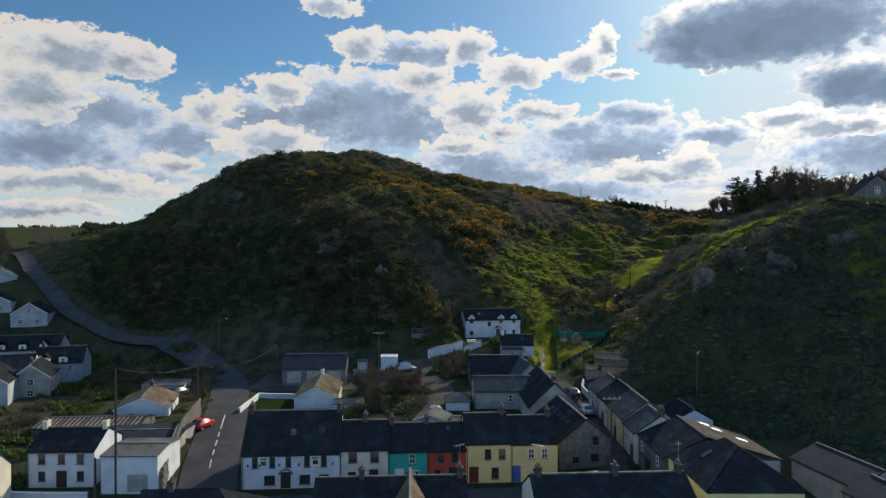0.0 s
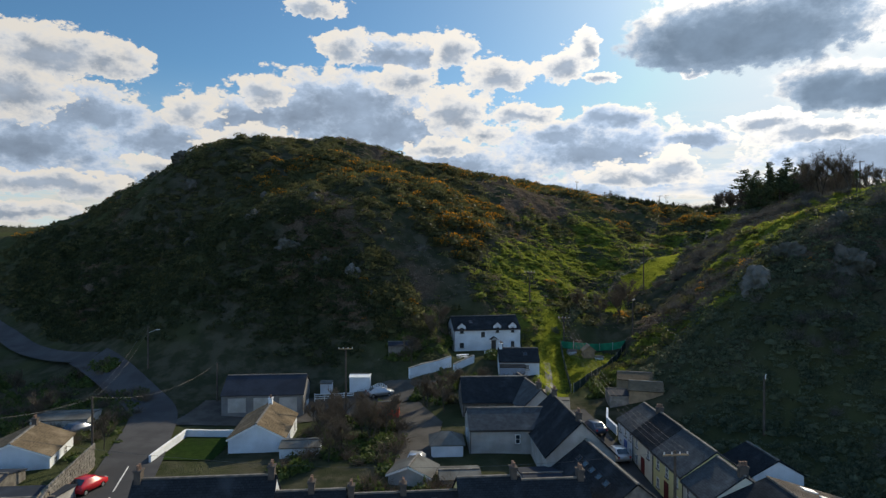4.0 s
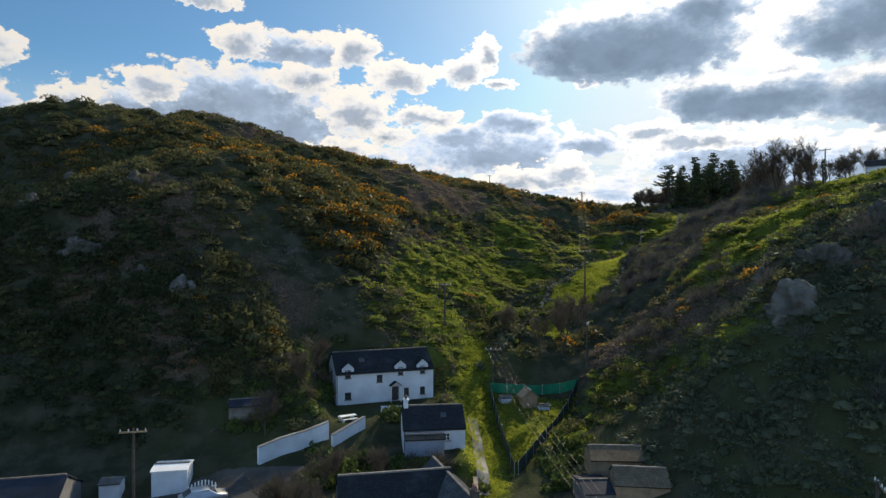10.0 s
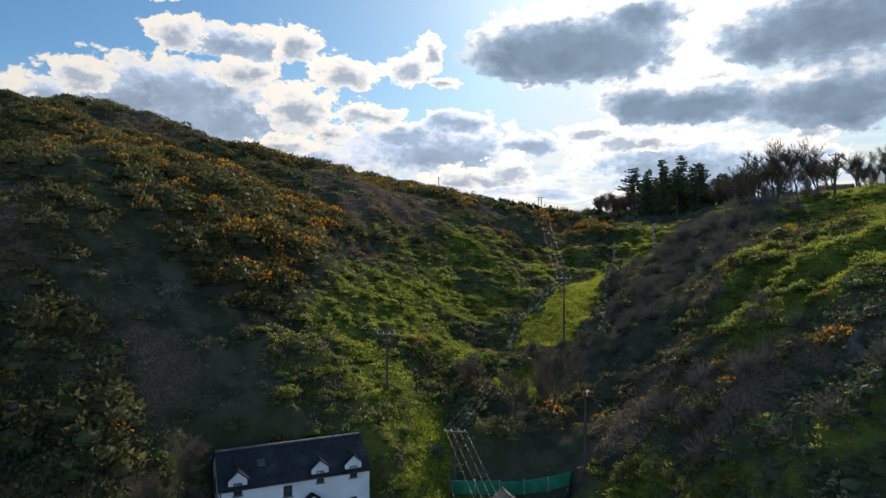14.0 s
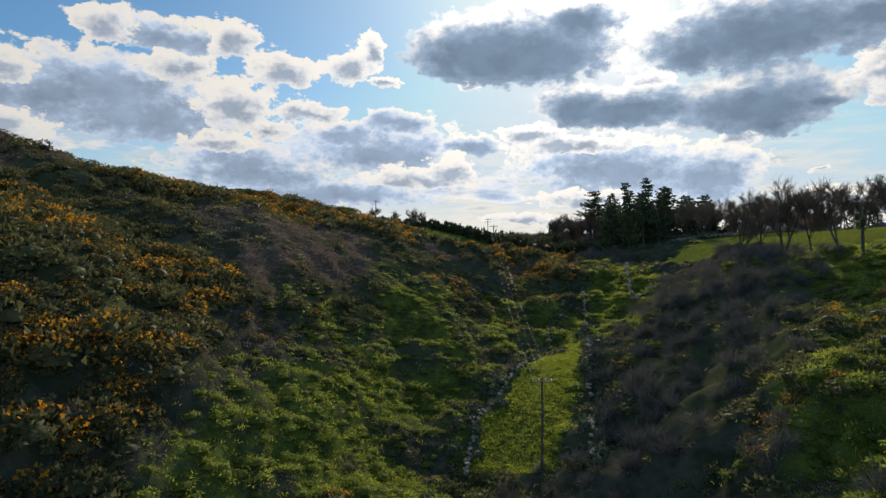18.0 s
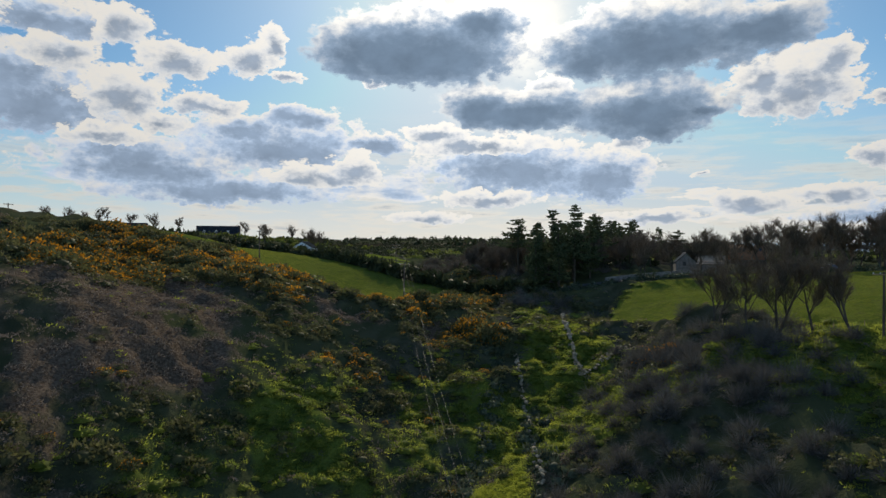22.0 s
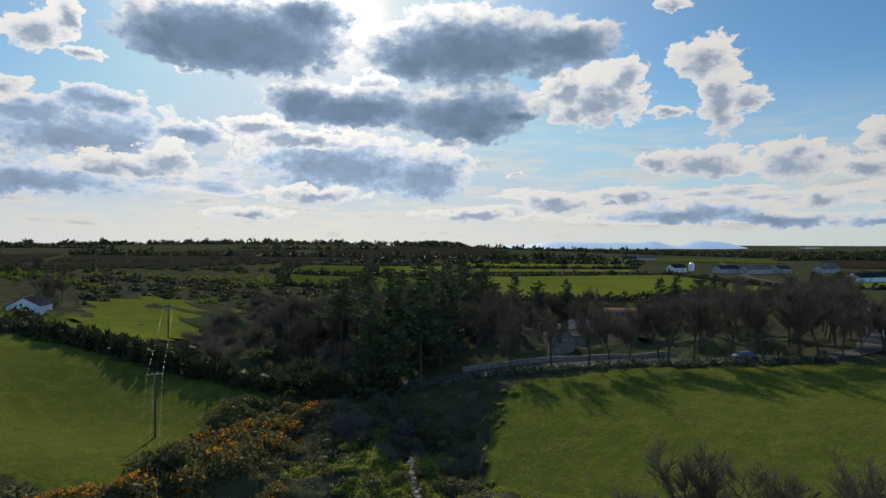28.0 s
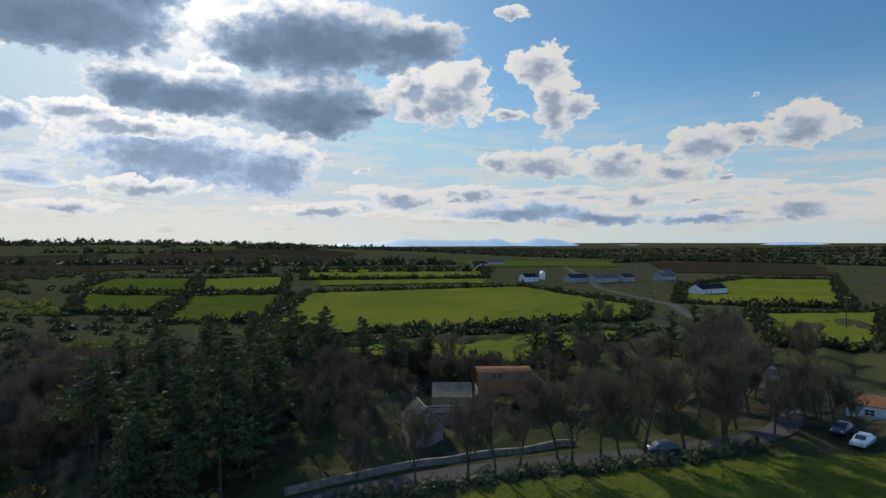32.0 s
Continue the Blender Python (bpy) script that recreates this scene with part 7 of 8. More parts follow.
# ---- trees ----
def limb(vs, fs, a, b, r0, r1, n=5):
    d = b - a
    q = d.to_track_quat("Z", "Y")
    o = len(vs)
    for p, r in ((a, r0), (b, r1)):
        for i in range(n):
            t = 2 * math.pi * i / n
            vs.append(tuple(p + q @ Vector((r * math.cos(t), r * math.sin(t), 0))))
    for i in range(n):
        j = (i + 1) % n
        fs.append((o + i, o + j, o + n + j, o + n + i))


def bare_tree_meshes(seed, h=8.0, spread_=0.5, stems=1, twigs=15):
    """A leafless tree h metres high: tapered trunk and limbs, and a crown of fine branches and twigs."""
    r = random.Random(seed)
    tv, tf, cv, cf = [], [], [], []

    def twig(p, d, l):
        o = len(cv)
        sd = d.cross(Vector((r.uniform(-1, 1), r.uniform(-1, 1), r.uniform(-1, 1)))).normalized() * 0.015
        cv.extend([tuple(p - sd), tuple(p + sd), tuple(p + d * l)])
        cf.append((o, o + 1, o + 2))

    def grow(p, d, length, rad, level):
        vs, fs = (tv, tf) if level < 2 else (cv, cf)
        k = (4, 3, 3, 1)[level]
        for i in range(k):
            d = (d + Vector((r.uniform(-1, 1), r.uniform(-1, 1), r.uniform(-0.2, 0.9))) * 0.17).normalized()
            q = p + d * (length / k)
            limb(vs, fs, p, q, rad * (1 - 0.55 * i / k), rad * (1 - 0.55 * (i + 1) / k), (7, 5, 4, 3)[level])
            p = q
            if level < 3:
                if level == 0 and i == 0:
                    continue
                for _ in range((2, 2, 3)[level]):
                    a = r.uniform(0, 2 * math.pi)
                    side = Vector((math.cos(a), math.sin(a), r.uniform(0.05, 0.75)))
                    grow(p, (d * (1 - spread_) + side * spread_).normalized(), length * r.uniform(0.42, 0.62), rad * 0.42 * (1 - 0.4 * i / k) + 0.002, level + 1)
            else:
                for _ in range(twigs):
                    t = (d + Vector((r.uniform(-1, 1), r.uniform(-1, 1), r.uniform(-0.4, 1.0))) * 0.8).normalized()
                    twig(p - d * r.uniform(0, length / k), t, r.uniform(0.4, 1.1))

    for s in range(stems):
        lean = Vector((r.uniform(-0.45, 0.45), r.uniform(-0.45, 0.45), 1)) if stems > 1 else Vector((r.uniform(-0.1, 0.1), r.uniform(-0.1, 0.1), 1))
        off = 0.5 if stems > 1 else 0.0
        grow(Vector((r.uniform(-off, off), r.uniform(-off, off), -0.4)), lean.normalized(), h * 0.66, h * 0.021, 0)
    out = []
    for nm, v, f in (("trunk", tv, tf), ("crown", cv, cf)):
        me = bpy.data.meshes.new(nm)
        me.from_pydata(v, [], f)
        me.materials.append(M["bark" if nm == "trunk" else "twig"])
        out.append(me)
    return out


def conifer_meshes(seed, h=10.0, w=2.2, bare=0.15):
    r = np.random.default_rng(seed)
    tv, tf = [], []
    limb(tv, tf, Vector((0, 0, -0.4)), Vector((0, 0, h * 0.6)), h * 0.018, h * 0.011, 7)
    limb(tv, tf, Vector((0, 0, h * 0.6)), Vector((0, 0, h * 0.98)), h * 0.011, 0.02, 5)
    tr = bpy.data.meshes.new("trunk")
    tr.from_pydata(tv, [], tf)
    tr.materials.append(M["bark"])
    vs = []
    z = h * bare
    while z < h * 0.98:
        k = (z / h - bare) / (1 - bare)
        reach = w * (1 - k) ** 0.6 * (0.45 + 0.75 * r.random()) + 0.25
        for _ in range(int(4 + 4 * (1 - k))):
            a = r.uniform(0, 2 * np.pi)
            l = reach * r.uniform(0.6, 1.1)
            n = int(5 + 7 * l)
            for i in range(n):
                t = (i + r.random()) / n
                c = np.array([np.cos(a) * l * t, np.sin(a) * l * t, z - 0.28 * l * t + 0.18 * l * t * t * 2])
                o = r.normal(size=3) * 0.6 + np.array([np.cos(a), np.sin(a), -0.2])
                o /= np.linalg.norm(o)
                sd = np.cross(o, r.normal(size=3))
                sd /= np.linalg.norm(sd) + 1e-9
                q = 0.34 * (0.7 + 0.6 * r.random())
                vs += [c - sd * q * 0.45, c + sd * q * 0.45, c + o * q * 1.3]
        z += h * 0.042 * (0.7 + 0.6 * r.random())
    vs = np.array(vs)
    ob = big_mesh("crown", vs, np.arange(len(vs)).reshape(-1, 3), M["needle"])
    me = ob.data
    bpy.data.objects.remove(ob)
    return [tr, me]


def plant_tree(name, meshes, x, y, s, label, cat, group, sink=0.15):
    ob = empty(name, pose(x, y, ground_z(x, y) - sink, 0, 0, random.uniform(0, 360)) @ Matrix.Scale(s, 4), label, cat, group)
    for me in meshes:
        o = new(me.name.split(".")[0], me)
        o.parent = ob
    return ob


BARE = [bare_tree_meshes(s, 8.0, 0.5, 1) for s in (1, 2, 3)] + [bare_tree_meshes(4, 8.5, 0.46, 2, 9)]
FIR = [conifer_meshes(1, 10.0, 2.9, 0.12), conifer_meshes(2, 10.0, 2.5, 0.22), conifer_meshes(5, 10.0, 3.2, 0.5)]
ROADSIDE = "leafless roadside trees"
for i, (x_, y_, s) in enumerate(((149.6, 233.2, 0.9), (155.4, 229.5, 0.85), (160.2, 226.0, 1.0), (164.4, 221.8, 0.9), (167.4, 217.0, 1.1), (170.4, 212.4, 1.1), (174.0, 208.0, 1.1), (177.8, 208.5, 1.0), (184, 207.5, 1.0), (146, 238.5, 0.85), (141.5, 244, 0.8),
                                 (190, 223, 1.0), (197, 215, 1.1), (206, 212, 1.0), (207, 236, 0.9), (180, 217, 0.95), (186, 213, 1.0), (200, 225, 1.0), (193, 232, 0.9), (214, 214, 1.1), (222, 211, 1.0), (230, 213, 1.0), (240, 214, 1.0), (178, 226, 0.85), (185, 236, 0.85),
                                 (163, 259.7, 0.9), (170, 258.2, 0.8), (152, 252, 0.9), (148, 257, 0.9), (158, 262, 0.8), (143, 262, 0.9), (183, 201, 0.7), (190, 199, 0.7), (225, 199, 0.8), (235, 200, 0.8), (246, 203, 0.8), (275, 252, 0.8), (300, 262, 0.7), (284, 262, 0.7), (186, 197, 0.8), (189, 195.2, 0.75), (192.5, 197.4, 0.8), (195, 199.4, 0.8), (187.5, 193, 0.6), (152.2, 231, 0.9), (158.4, 223.4, 1.0), (163.2, 218.6, 1.0), (172.5, 207.2, 0.9), (177, 202.4, 0.8), (194, 207, 1.0), (198, 209, 1.0), (203, 206.5, 0.9), (190, 206, 1.0))):
    plant_tree("bare_tree", BARE[i % 3], x_, y_, s * 1.28, "leafless grey-brown tree beside the country road", "tree", ROADSIDE)
for i, (x_, y_, s) in enumerate(((105.5, 197, 1.0), (104.0, 191, 1.15), (104.5, 187.0, 1.2), (106.5, 183.5, 1.0), (107.5, 179.5, 0.9))):
    plant_tree("bare_tree", BARE[(3, 0, 3, 1, 3, 2)[i]], x_, y_, s * 1.05, "leafless many-stemmed tree at the field bank", "tree", "bank trees")
for i, (x_, y_, s) in enumerate(((38.6, 150.0, 1.0), (45.5, 165.5, 0.7), (33.5, 158.5, 0.6), (36.0, 153.0, 0.65), (41.0, 157.5, 0.65))):
    plant_tree("bare_tree", BARE[(i + 1) % 4], x_, y_, s, "leafless ash tree above the pen", "tree", "valley trees")
GARDEN_TREES = ((-10.5, 108, 0.6), (-6.5, 100.5, 0.55), (-12.5, 110.5, 0.6), (-8.8, 111.5, 0.55), (-5.2, 104, 0.5), (-14, 106.5, 0.55), (-11, 95.5, 0.45), (2.6, 112.6, 0.6), (3.4, 120.0, 0.55), (0.2, 115.5, 0.5), (-2.5, 131, 0.55), (1.2, 136.5, 0.6), (2.2, 140.5, 0.6), (-11.5, 105, 0.55), (-8.0, 103, 0.6), (-13.0, 101, 0.5), (-6.0, 106.5, 0.5), (-9.5, 98.5, 0.5), (-4.2, 110, 0.45), (9.0, 121, 0.5), (-52, 110, 0.6), (-66, 128, 0.5), (-38.8, 101, 0.5))
for i, (x_, y_, s) in enumerate(GARDEN_TREES):
    plant_tree("garden_tree", BARE[(i + 2) % 4], x_, y_, s, "small leafless garden tree", "tree", "garden trees")
for i, (x_, y_, s) in enumerate(((150, 303, 1.0), (154, 298, 1.15), (158, 302, 1.1), (160, 292, 1.2), (164, 297, 1.2), (156, 288, 0.95), (166, 287, 1.15), (170, 292, 1.1), (174, 286, 1.2), (161, 283, 0.95), (168, 280, 1.0), (176, 280, 1.1), (182, 284, 1.15), (188, 279, 1.0), (180, 290, 1.0), (146, 296, 0.8), (152, 284, 0.8), (146, 288, 0.8), (144, 276, 0.7), (150, 274, 0.75), (157, 275, 0.8), (164, 272, 0.9), (172, 272, 0.9), (186, 270, 0.9), (196, 268, 0.9),
                                 (212, 246, 0.9), (216, 241, 1.0), (221, 240, 0.9), (207, 248, 0.9), (204, 243, 0.8), (234, 226, 0.9), (239, 222, 1.0), (244, 219, 0.9), (140, 284, 0.7), (136, 275, 0.6), (134, 268, 0.55), (127, 263, 1.1), (131, 269, 1.2), (138, 263, 1.2), (142, 267, 1.3), (129, 258, 0.9), (134, 258, 1.1), (125, 262, 1.1), (136, 269, 1.35), (130, 276, 1.2), (140, 259, 1.1), (133, 263, 1.3), (146, 263, 1.2), (150, 268, 1.2))):
    plant_tree("conifer", FIR[i % 3], x_, y_, s * 1.3, "dark green conifer in the shelter belt" if i % 3 < 2 else "tall pine with a bare lower trunk", "tree", "shelter belt conifers")

# the leafless wood round the farm and below the road
wood = random.Random(12)
for i in range(120):
    for _ in range(50):
        x_, y_ = wood.uniform(128, 200), wood.uniform(216, 318)
        k = inside([(128, 262), (126, 300), (150, 318), (178, 300), (196, 272), (205, 252), (196, 240), (186, 250), (182, 268), (160, 268), (146, 258), (138, 268)], np.array([x_]), np.array([y_]), 1)[0]
        if k > 0.5:
            break
    plant_tree("bare_tree", BARE[i % 4], x_, y_, wood.uniform(0.7, 1.05), "leafless tree in the farm wood", "tree", "farm wood trees")

# cabbage palm on the hill top
pm = empty("cabbage_palm", pose(105.1, 174.5, ground_z(105.1, 174.5)), "cabbage palm with a tufted dark head", "palm")
part("trunk", tube(tube(bmesh.new(), (0, 0, -0.3), (0.1, 0, 2.6), 0.2, 0.15, 8), (0.1, 0, 2.6), (0.05, 0.05, 5.0), 0.15, 0.11, 8), M["bark"], pm)
r_ = np.random.default_rng(3)
d_ = r_.normal(size=(240, 3))
d_ /= np.linalg.norm(d_, axis=1)[:, None]
d_[:, 2] = d_[:, 2] * 0.9 + 0.1
sd_ = np.cross(d_, r_.normal(size=(240, 3)))
sd_ /= np.linalg.norm(sd_, axis=1)[:, None]
c_ = np.array([0.05, 0.05, 5.2]) + np.stack([0 * d_[:, 0], 0 * d_[:, 0], r_.uniform(-0.9, 0.7, 240)], 1)
hv = np.stack([c_ - sd_ * 0.05, c_ + sd_ * 0.05, c_ + d_ * 0.95], 1).reshape(-1, 3)
big_mesh("head", hv, np.arange(len(hv)).reshape(-1, 3), M["needle"], pm)


for i, (x_, y_, s) in enumerate(((-150, 213, 1.0), (-157, 221, 1.1), (-165, 231, 1.2), (-172, 243, 1.2), (-181, 254, 1.2), (-168, 214, 1.0), (-181, 227, 1.1), (-195, 244, 1.2), (-211, 240, 1.2), (-190, 214, 1.1), (-222, 254, 1.3), (-200, 262, 1.2), (-176, 220, 1.0), (-160, 209, 0.9))):
    plant_tree("bare_tree", BARE[i % 4], x_, y_, s, "leafless tree on the far hill shoulder", "tree", "shoulder trees")


for i, (x_, y_, s) in enumerate(((22, 458, 0.9), (34, 468, 1.1), (46, 455, 0.9), (58, 470, 1.0), (66, 452, 0.8), (98, 462, 1.0), (108, 470, 1.1), (116, 448, 0.9), (28, 480, 1.0), (122, 430, 0.9), (84, 366, 0.8), (100, 362, 0.9), (106, 370, 0.8), (12, 470, 1.1))):
    plant_tree("bare_tree", BARE[i % 4], x_, y_, s, "leafless tree round the ridge houses", "tree", "ridge trees")


# ---- vegetation ----
rng = np.random.default_rng(7)


def sprigs(n, size, flat=0.75, low=0.0, seed=1, long=1.6, core=1.0):
    """A bush as a lumpy dome of many loose sprigs, unit radius: verts (k, 3), triangles."""
    r = np.random.default_rng(seed)
    lumps = r.normal(size=(6, 3))
    lumps /= np.linalg.norm(lumps, axis=1)[:, None]
    d = r.normal(size=(n, 3))
    d[:, 2] = np.abs(d[:, 2]) * 0.9 + low
    d /= np.linalg.norm(d, axis=1)[:, None]
    rad = 0.72 + 0.28 * np.clip((d @ lumps.T).max(1), 0, 1) ** 2 + r.normal(size=n) * 0.07
    c = d * rad[:, None] * np.array([1, 1, flat])
    out = d + r.normal(size=(n, 3)) * 0.55
    out /= np.linalg.norm(out, axis=1)[:, None]
    side = np.cross(out, r.normal(size=(n, 3)))
    side /= np.linalg.norm(side, axis=1)[:, None] + 1e-9
    s = size * (0.7 + 0.6 * r.random(n))[:, None]
    v = np.stack([c - side * s * 0.5, c + side * s * 0.5, c + out * s * long * 0.7], 1).reshape(-1, 3)
    f = np.arange(n * 3).reshape(-1, 3)
    if core:
        a = np.linspace(0, 2 * np.pi, 7)[:-1]
        ring = core * np.stack([np.cos(a) * 0.72, np.sin(a) * 0.72, a * 0 + 0.05], 1)
        mid = core * np.stack([np.cos(a + 0.5) * 0.6, np.sin(a + 0.5) * 0.6, a * 0 + 0.45 * flat], 1)
        cv = np.vstack([ring, mid, [[0, 0, core * 0.72 * flat]]])
        cf = []
        for i in range(6):
            j = (i + 1) % 6
            cf += [(i, j, 6 + i), (j, 6 + j, 6 + i), (6 + i, 6 + j, 12)]
        f = np.vstack([f, np.array(cf) + len(v)])
        v = np.vstack([v, cv])
    return v, f


def scattered(name, templates, x, y, z, s, material, parent=None, tall=None, lean=None):
    """Many small plants at places and sizes, joined into one mesh."""
    vs, fs, base = [], [], 0
    pick = rng.integers(0, len(templates), len(x))
    turn = rng.random(len(x)) * 2 * np.pi
    tall = np.ones(len(x)) if tall is None else tall
    for k, (v, f) in enumerate(templates):
        w = np.where(pick == k)[0]
        if not len(w):
            continue
        c, si = np.cos(turn[w])[:, None], np.sin(turn[w])[:, None]
        px = (v[None, :, 0] * c - v[None, :, 1] * si) * s[w][:, None] + x[w][:, None]
        py = (v[None, :, 0] * si + v[None, :, 1] * c) * s[w][:, None] + y[w][:, None]
        pz = v[None, :, 2] * (s[w] * tall[w])[:, None] + z[w][:, None]
        vs.append(np.stack([px, py, pz], -1).reshape(-1, 3))
        fs.append((f[None] + (np.arange(len(w)) * len(v))[:, None, None] + base).reshape(-1, 3))
        base += len(w) * len(v)
    return big_mesh(name, np.vstack(vs), np.vstack(fs), material, parent)


def spread(n, box, chance):
    """n tries of places in a box (x0, y0, x1, y1), kept by the chance at each."""
    x, y = rng.uniform(box[0], box[2], n), rng.uniform(box[1], box[3], n)
    keep = rng.random(n) < chance(x, y)
    return x[keep], y[keep]


def wild(x, y):
    return 1 - settled(x, y)


GORSE = [sprigs(96, 0.19, 0.85, 0.05, s, 1.8, 0.76) for s in (1, 2, 3)]
BLOOM = [sprigs(64, 0.16, 0.86, 0.35, s, 1.0, 0) for s in (1, 2, 3)]
TUFT = [sprigs(11, 0.18, 0.6, 0.5, s, 4.6, False) for s in (4, 5, 6)]
FERN = [sprigs(20, 0.22, 0.5, 0.1, s, 2.6, False) for s in (7, 8)]
MOUND = [sprigs(104, 0.105, 0.62, 0.2, s, 2.8, 1.05) for s in (14, 15, 16)]


def spray(n, seed):
    """A leafless bush: fine shoots fanning up from its foot, unit radius."""
    r = np.random.default_rng(seed)
    d = r.normal(size=(n, 3))
    d[:, 2] = np.abs(d[:, 2]) + 0.25
    d /= np.linalg.norm(d, axis=1)[:, None]
    a = d * r.uniform(0.05, 0.6, n)[:, None] + r.normal(size=(n, 3)) * 0.06
    b = a + (d + r.normal(size=(n, 3)) * 0.35) * r.uniform(0.35, 0.75, n)[:, None]
    sd = np.cross(b - a, r.normal(size=(n, 3)))
    sd *= (0.013 / (np.linalg.norm(sd, axis=1) + 1e-9))[:, None]
    v = np.stack([a - sd, a + sd, b], 1).reshape(-1, 3)
    v[:, 2] = np.maximum(v[:, 2], 0)
    return v, np.arange(n * 3).reshape(-1, 3)


TWIGS = [spray(260, s) for s in (9, 10, 11)]
HEDGE = [sprigs(60, 0.34, 0.95, 0.05, s) for s in (11, 12, 13)]
THICKET = [sprigs(72, 0.22, 0.8, 0.1, s, 1.7, 0.8) for s in (17, 18, 19)]


def gorse_chance(x, y):
    g, r, f = cover(x, y)
    n = fbm(x, y, 11, 3, 31)
    open_hill = np.clip((n - 0.44) * 7, 0.05, 0.9) * (1 - 0.8 * np.clip(g * 1.3, 0, 1)) * (1 - 0.85 * f)
    dark_face = np.clip((-4 - x) / 10, 0, 1) * np.clip((215 - y) / 15, 0, 1) * np.clip((n - 0.28) * 4.5, 0.15, 1) * (1 - 0.6 * f)
    rim = 0.5 * np.clip(1.4 - along([(60, 150), (72, 152), (88, 160)], x, y) / 6, 0, 1)
    k = np.maximum(np.maximum(open_hill, dark_face) * np.where((x > 56) & (y < 215), 0.22, 1.0), rim)
    return np.clip(np.maximum(k, zones(GORSE_ZONES, x, y, 1.5) * np.clip((fbm(x, y, 5, 2, 33) - 0.2) * 4, 0.2, 1)), 0, 1) * wild(x, y)


x, y = spread(29000, (-125, 112, 125, 290), gorse_chance)
s = rng.uniform(0.5, 1.0, len(x)) + 1.1 * rng.random(len(x)) ** 3
dense = zones(GORSE_ZONES, x, y, 2)
s *= 1 + 0.4 * dense
z = land(x, y) - 0.12
gorse = scattered("gorse", GORSE, x, y, z, s, M["gorse"], None, rng.uniform(0.75, 1.15, len(x)))
tagged(gorse, "dark green gorse thicket covering the hillside", "gorse", "", "stuff")
flower = np.clip((fbm(x, y, 13, 3, 41) - 0.42) * 5, 0, 1) * np.clip(np.maximum((x + 30) / 22, (y - 205) / 15), 0.0, 1)
b = rng.random(len(x)) < 0.18 * flower + dense * np.where(y > 228, 0.85, 0.36) * np.clip((fbm(x, y, 7, 2, 43) - 0.32) * 4, 0, 1)
bloom = scattered("blossom", BLOOM, x[b], y[b], z[b] + 0.08, s[b] * 1.06, M["blossom"], gorse)
tagged(bloom, "orange-yellow gorse blossom", "", "", "stuff")


def tuft_chance(x, y):
    g, r, f = cover(x, y)
    return np.clip(g * 1.3 - 0.2, 0.02, 1) * (1 - inside(VILLAGE, x, y, 3))


x, y = spread(95000, (-10, 118, 130, 250), tuft_chance)
keep = (inside(LEFT_FIELD, x, y, 1) < 0.3) & (inside(RIGHT_FIELD, x, y, 1) < 0.4) & ((inside(VALLEY_FIELD, x, y, 1) < 0.4) | (rng.random(len(x)) < 0.9))
x, y = x[keep], y[keep]
mx, my = spread(26000, (-60, 125, 135, 275), lambda x, y: np.clip(1.1 * cover(x, y)[0] - 0.1, 0.0, 0.8) * wild(x, y))
mound = scattered("tussock", MOUND, mx, my, land(mx, my) - 0.1, rng.uniform(0.4, 0.9, len(mx)) + 0.8 * rng.random(len(mx)) ** 3, M["tuft"], None, rng.uniform(0.6, 1.0, len(mx)))
tagged(mound, "hummocky green grass mounds on the slopes", "grass", "", "stuff")
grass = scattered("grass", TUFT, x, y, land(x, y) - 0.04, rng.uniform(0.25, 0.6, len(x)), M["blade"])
tagged(grass, "bright green tussock grass on the slopes", "grass", "", "stuff")

x, y = spread(52000, (-100, 125, 130, 275), lambda x, y: np.clip(cover(x, y)[2] * 1.2, 0.08, 0.95) * wild(x, y))
bracken = scattered("bracken", FERN, x, y, land(x, y) - 0.04, rng.uniform(0.4, 0.8, len(x)), M["dead"])
tagged(bracken, "dead brown bracken on the upper slope", "bracken", "", "stuff")


def scrub_chance(x, y):
    k = inside([(52, 172), (70, 184), (84, 200), (96, 206), (110, 200), (104, 182), (90, 172), (74, 162), (60, 158)], x, y, 6)
    k = np.maximum(k, 0.5 * inside([(44, 120), (48, 150), (60, 160), (56, 136), (52, 120)], x, y, 5))
    k = np.maximum(k, 0.7 * inside([(112, 232), (120, 236), (127, 262), (114, 262), (110, 244)], x, y, 3))
    k = np.maximum(k, 0.25 * inside([(44, 60), (46, 120), (100, 135), (90, 60)], x, y, 5))
    k = np.maximum(k, 0.55 * inside([(128, 262), (126, 300), (150, 318), (178, 300), (196, 272), (205, 252), (196, 240), (186, 250), (182, 268), (160, 268), (146, 258), (138, 268)], x, y, 3))
    k = np.maximum(k, 0.6 * inside([(62, 156), (60, 166), (72, 176), (84, 182), (84, 168), (74, 160)], x, y, 4))
    return k * wild(x, y)


x, y = spread(11000, (40, 55, 200, 310), scrub_chance)
scrub = scattered("scrub", TWIGS, x, y, land(x, y) - 0.1, rng.uniform(0.8, 2.3, len(x)) + 0.4 * inside([(84, 182), (90, 210), (110, 206), (108, 186)], x, y, 4), M["scrub"], None, rng.uniform(0.8, 1.25, len(x)))
tagged(scrub, "grey-brown leafless scrub thicket", "scrub", "", "stuff")


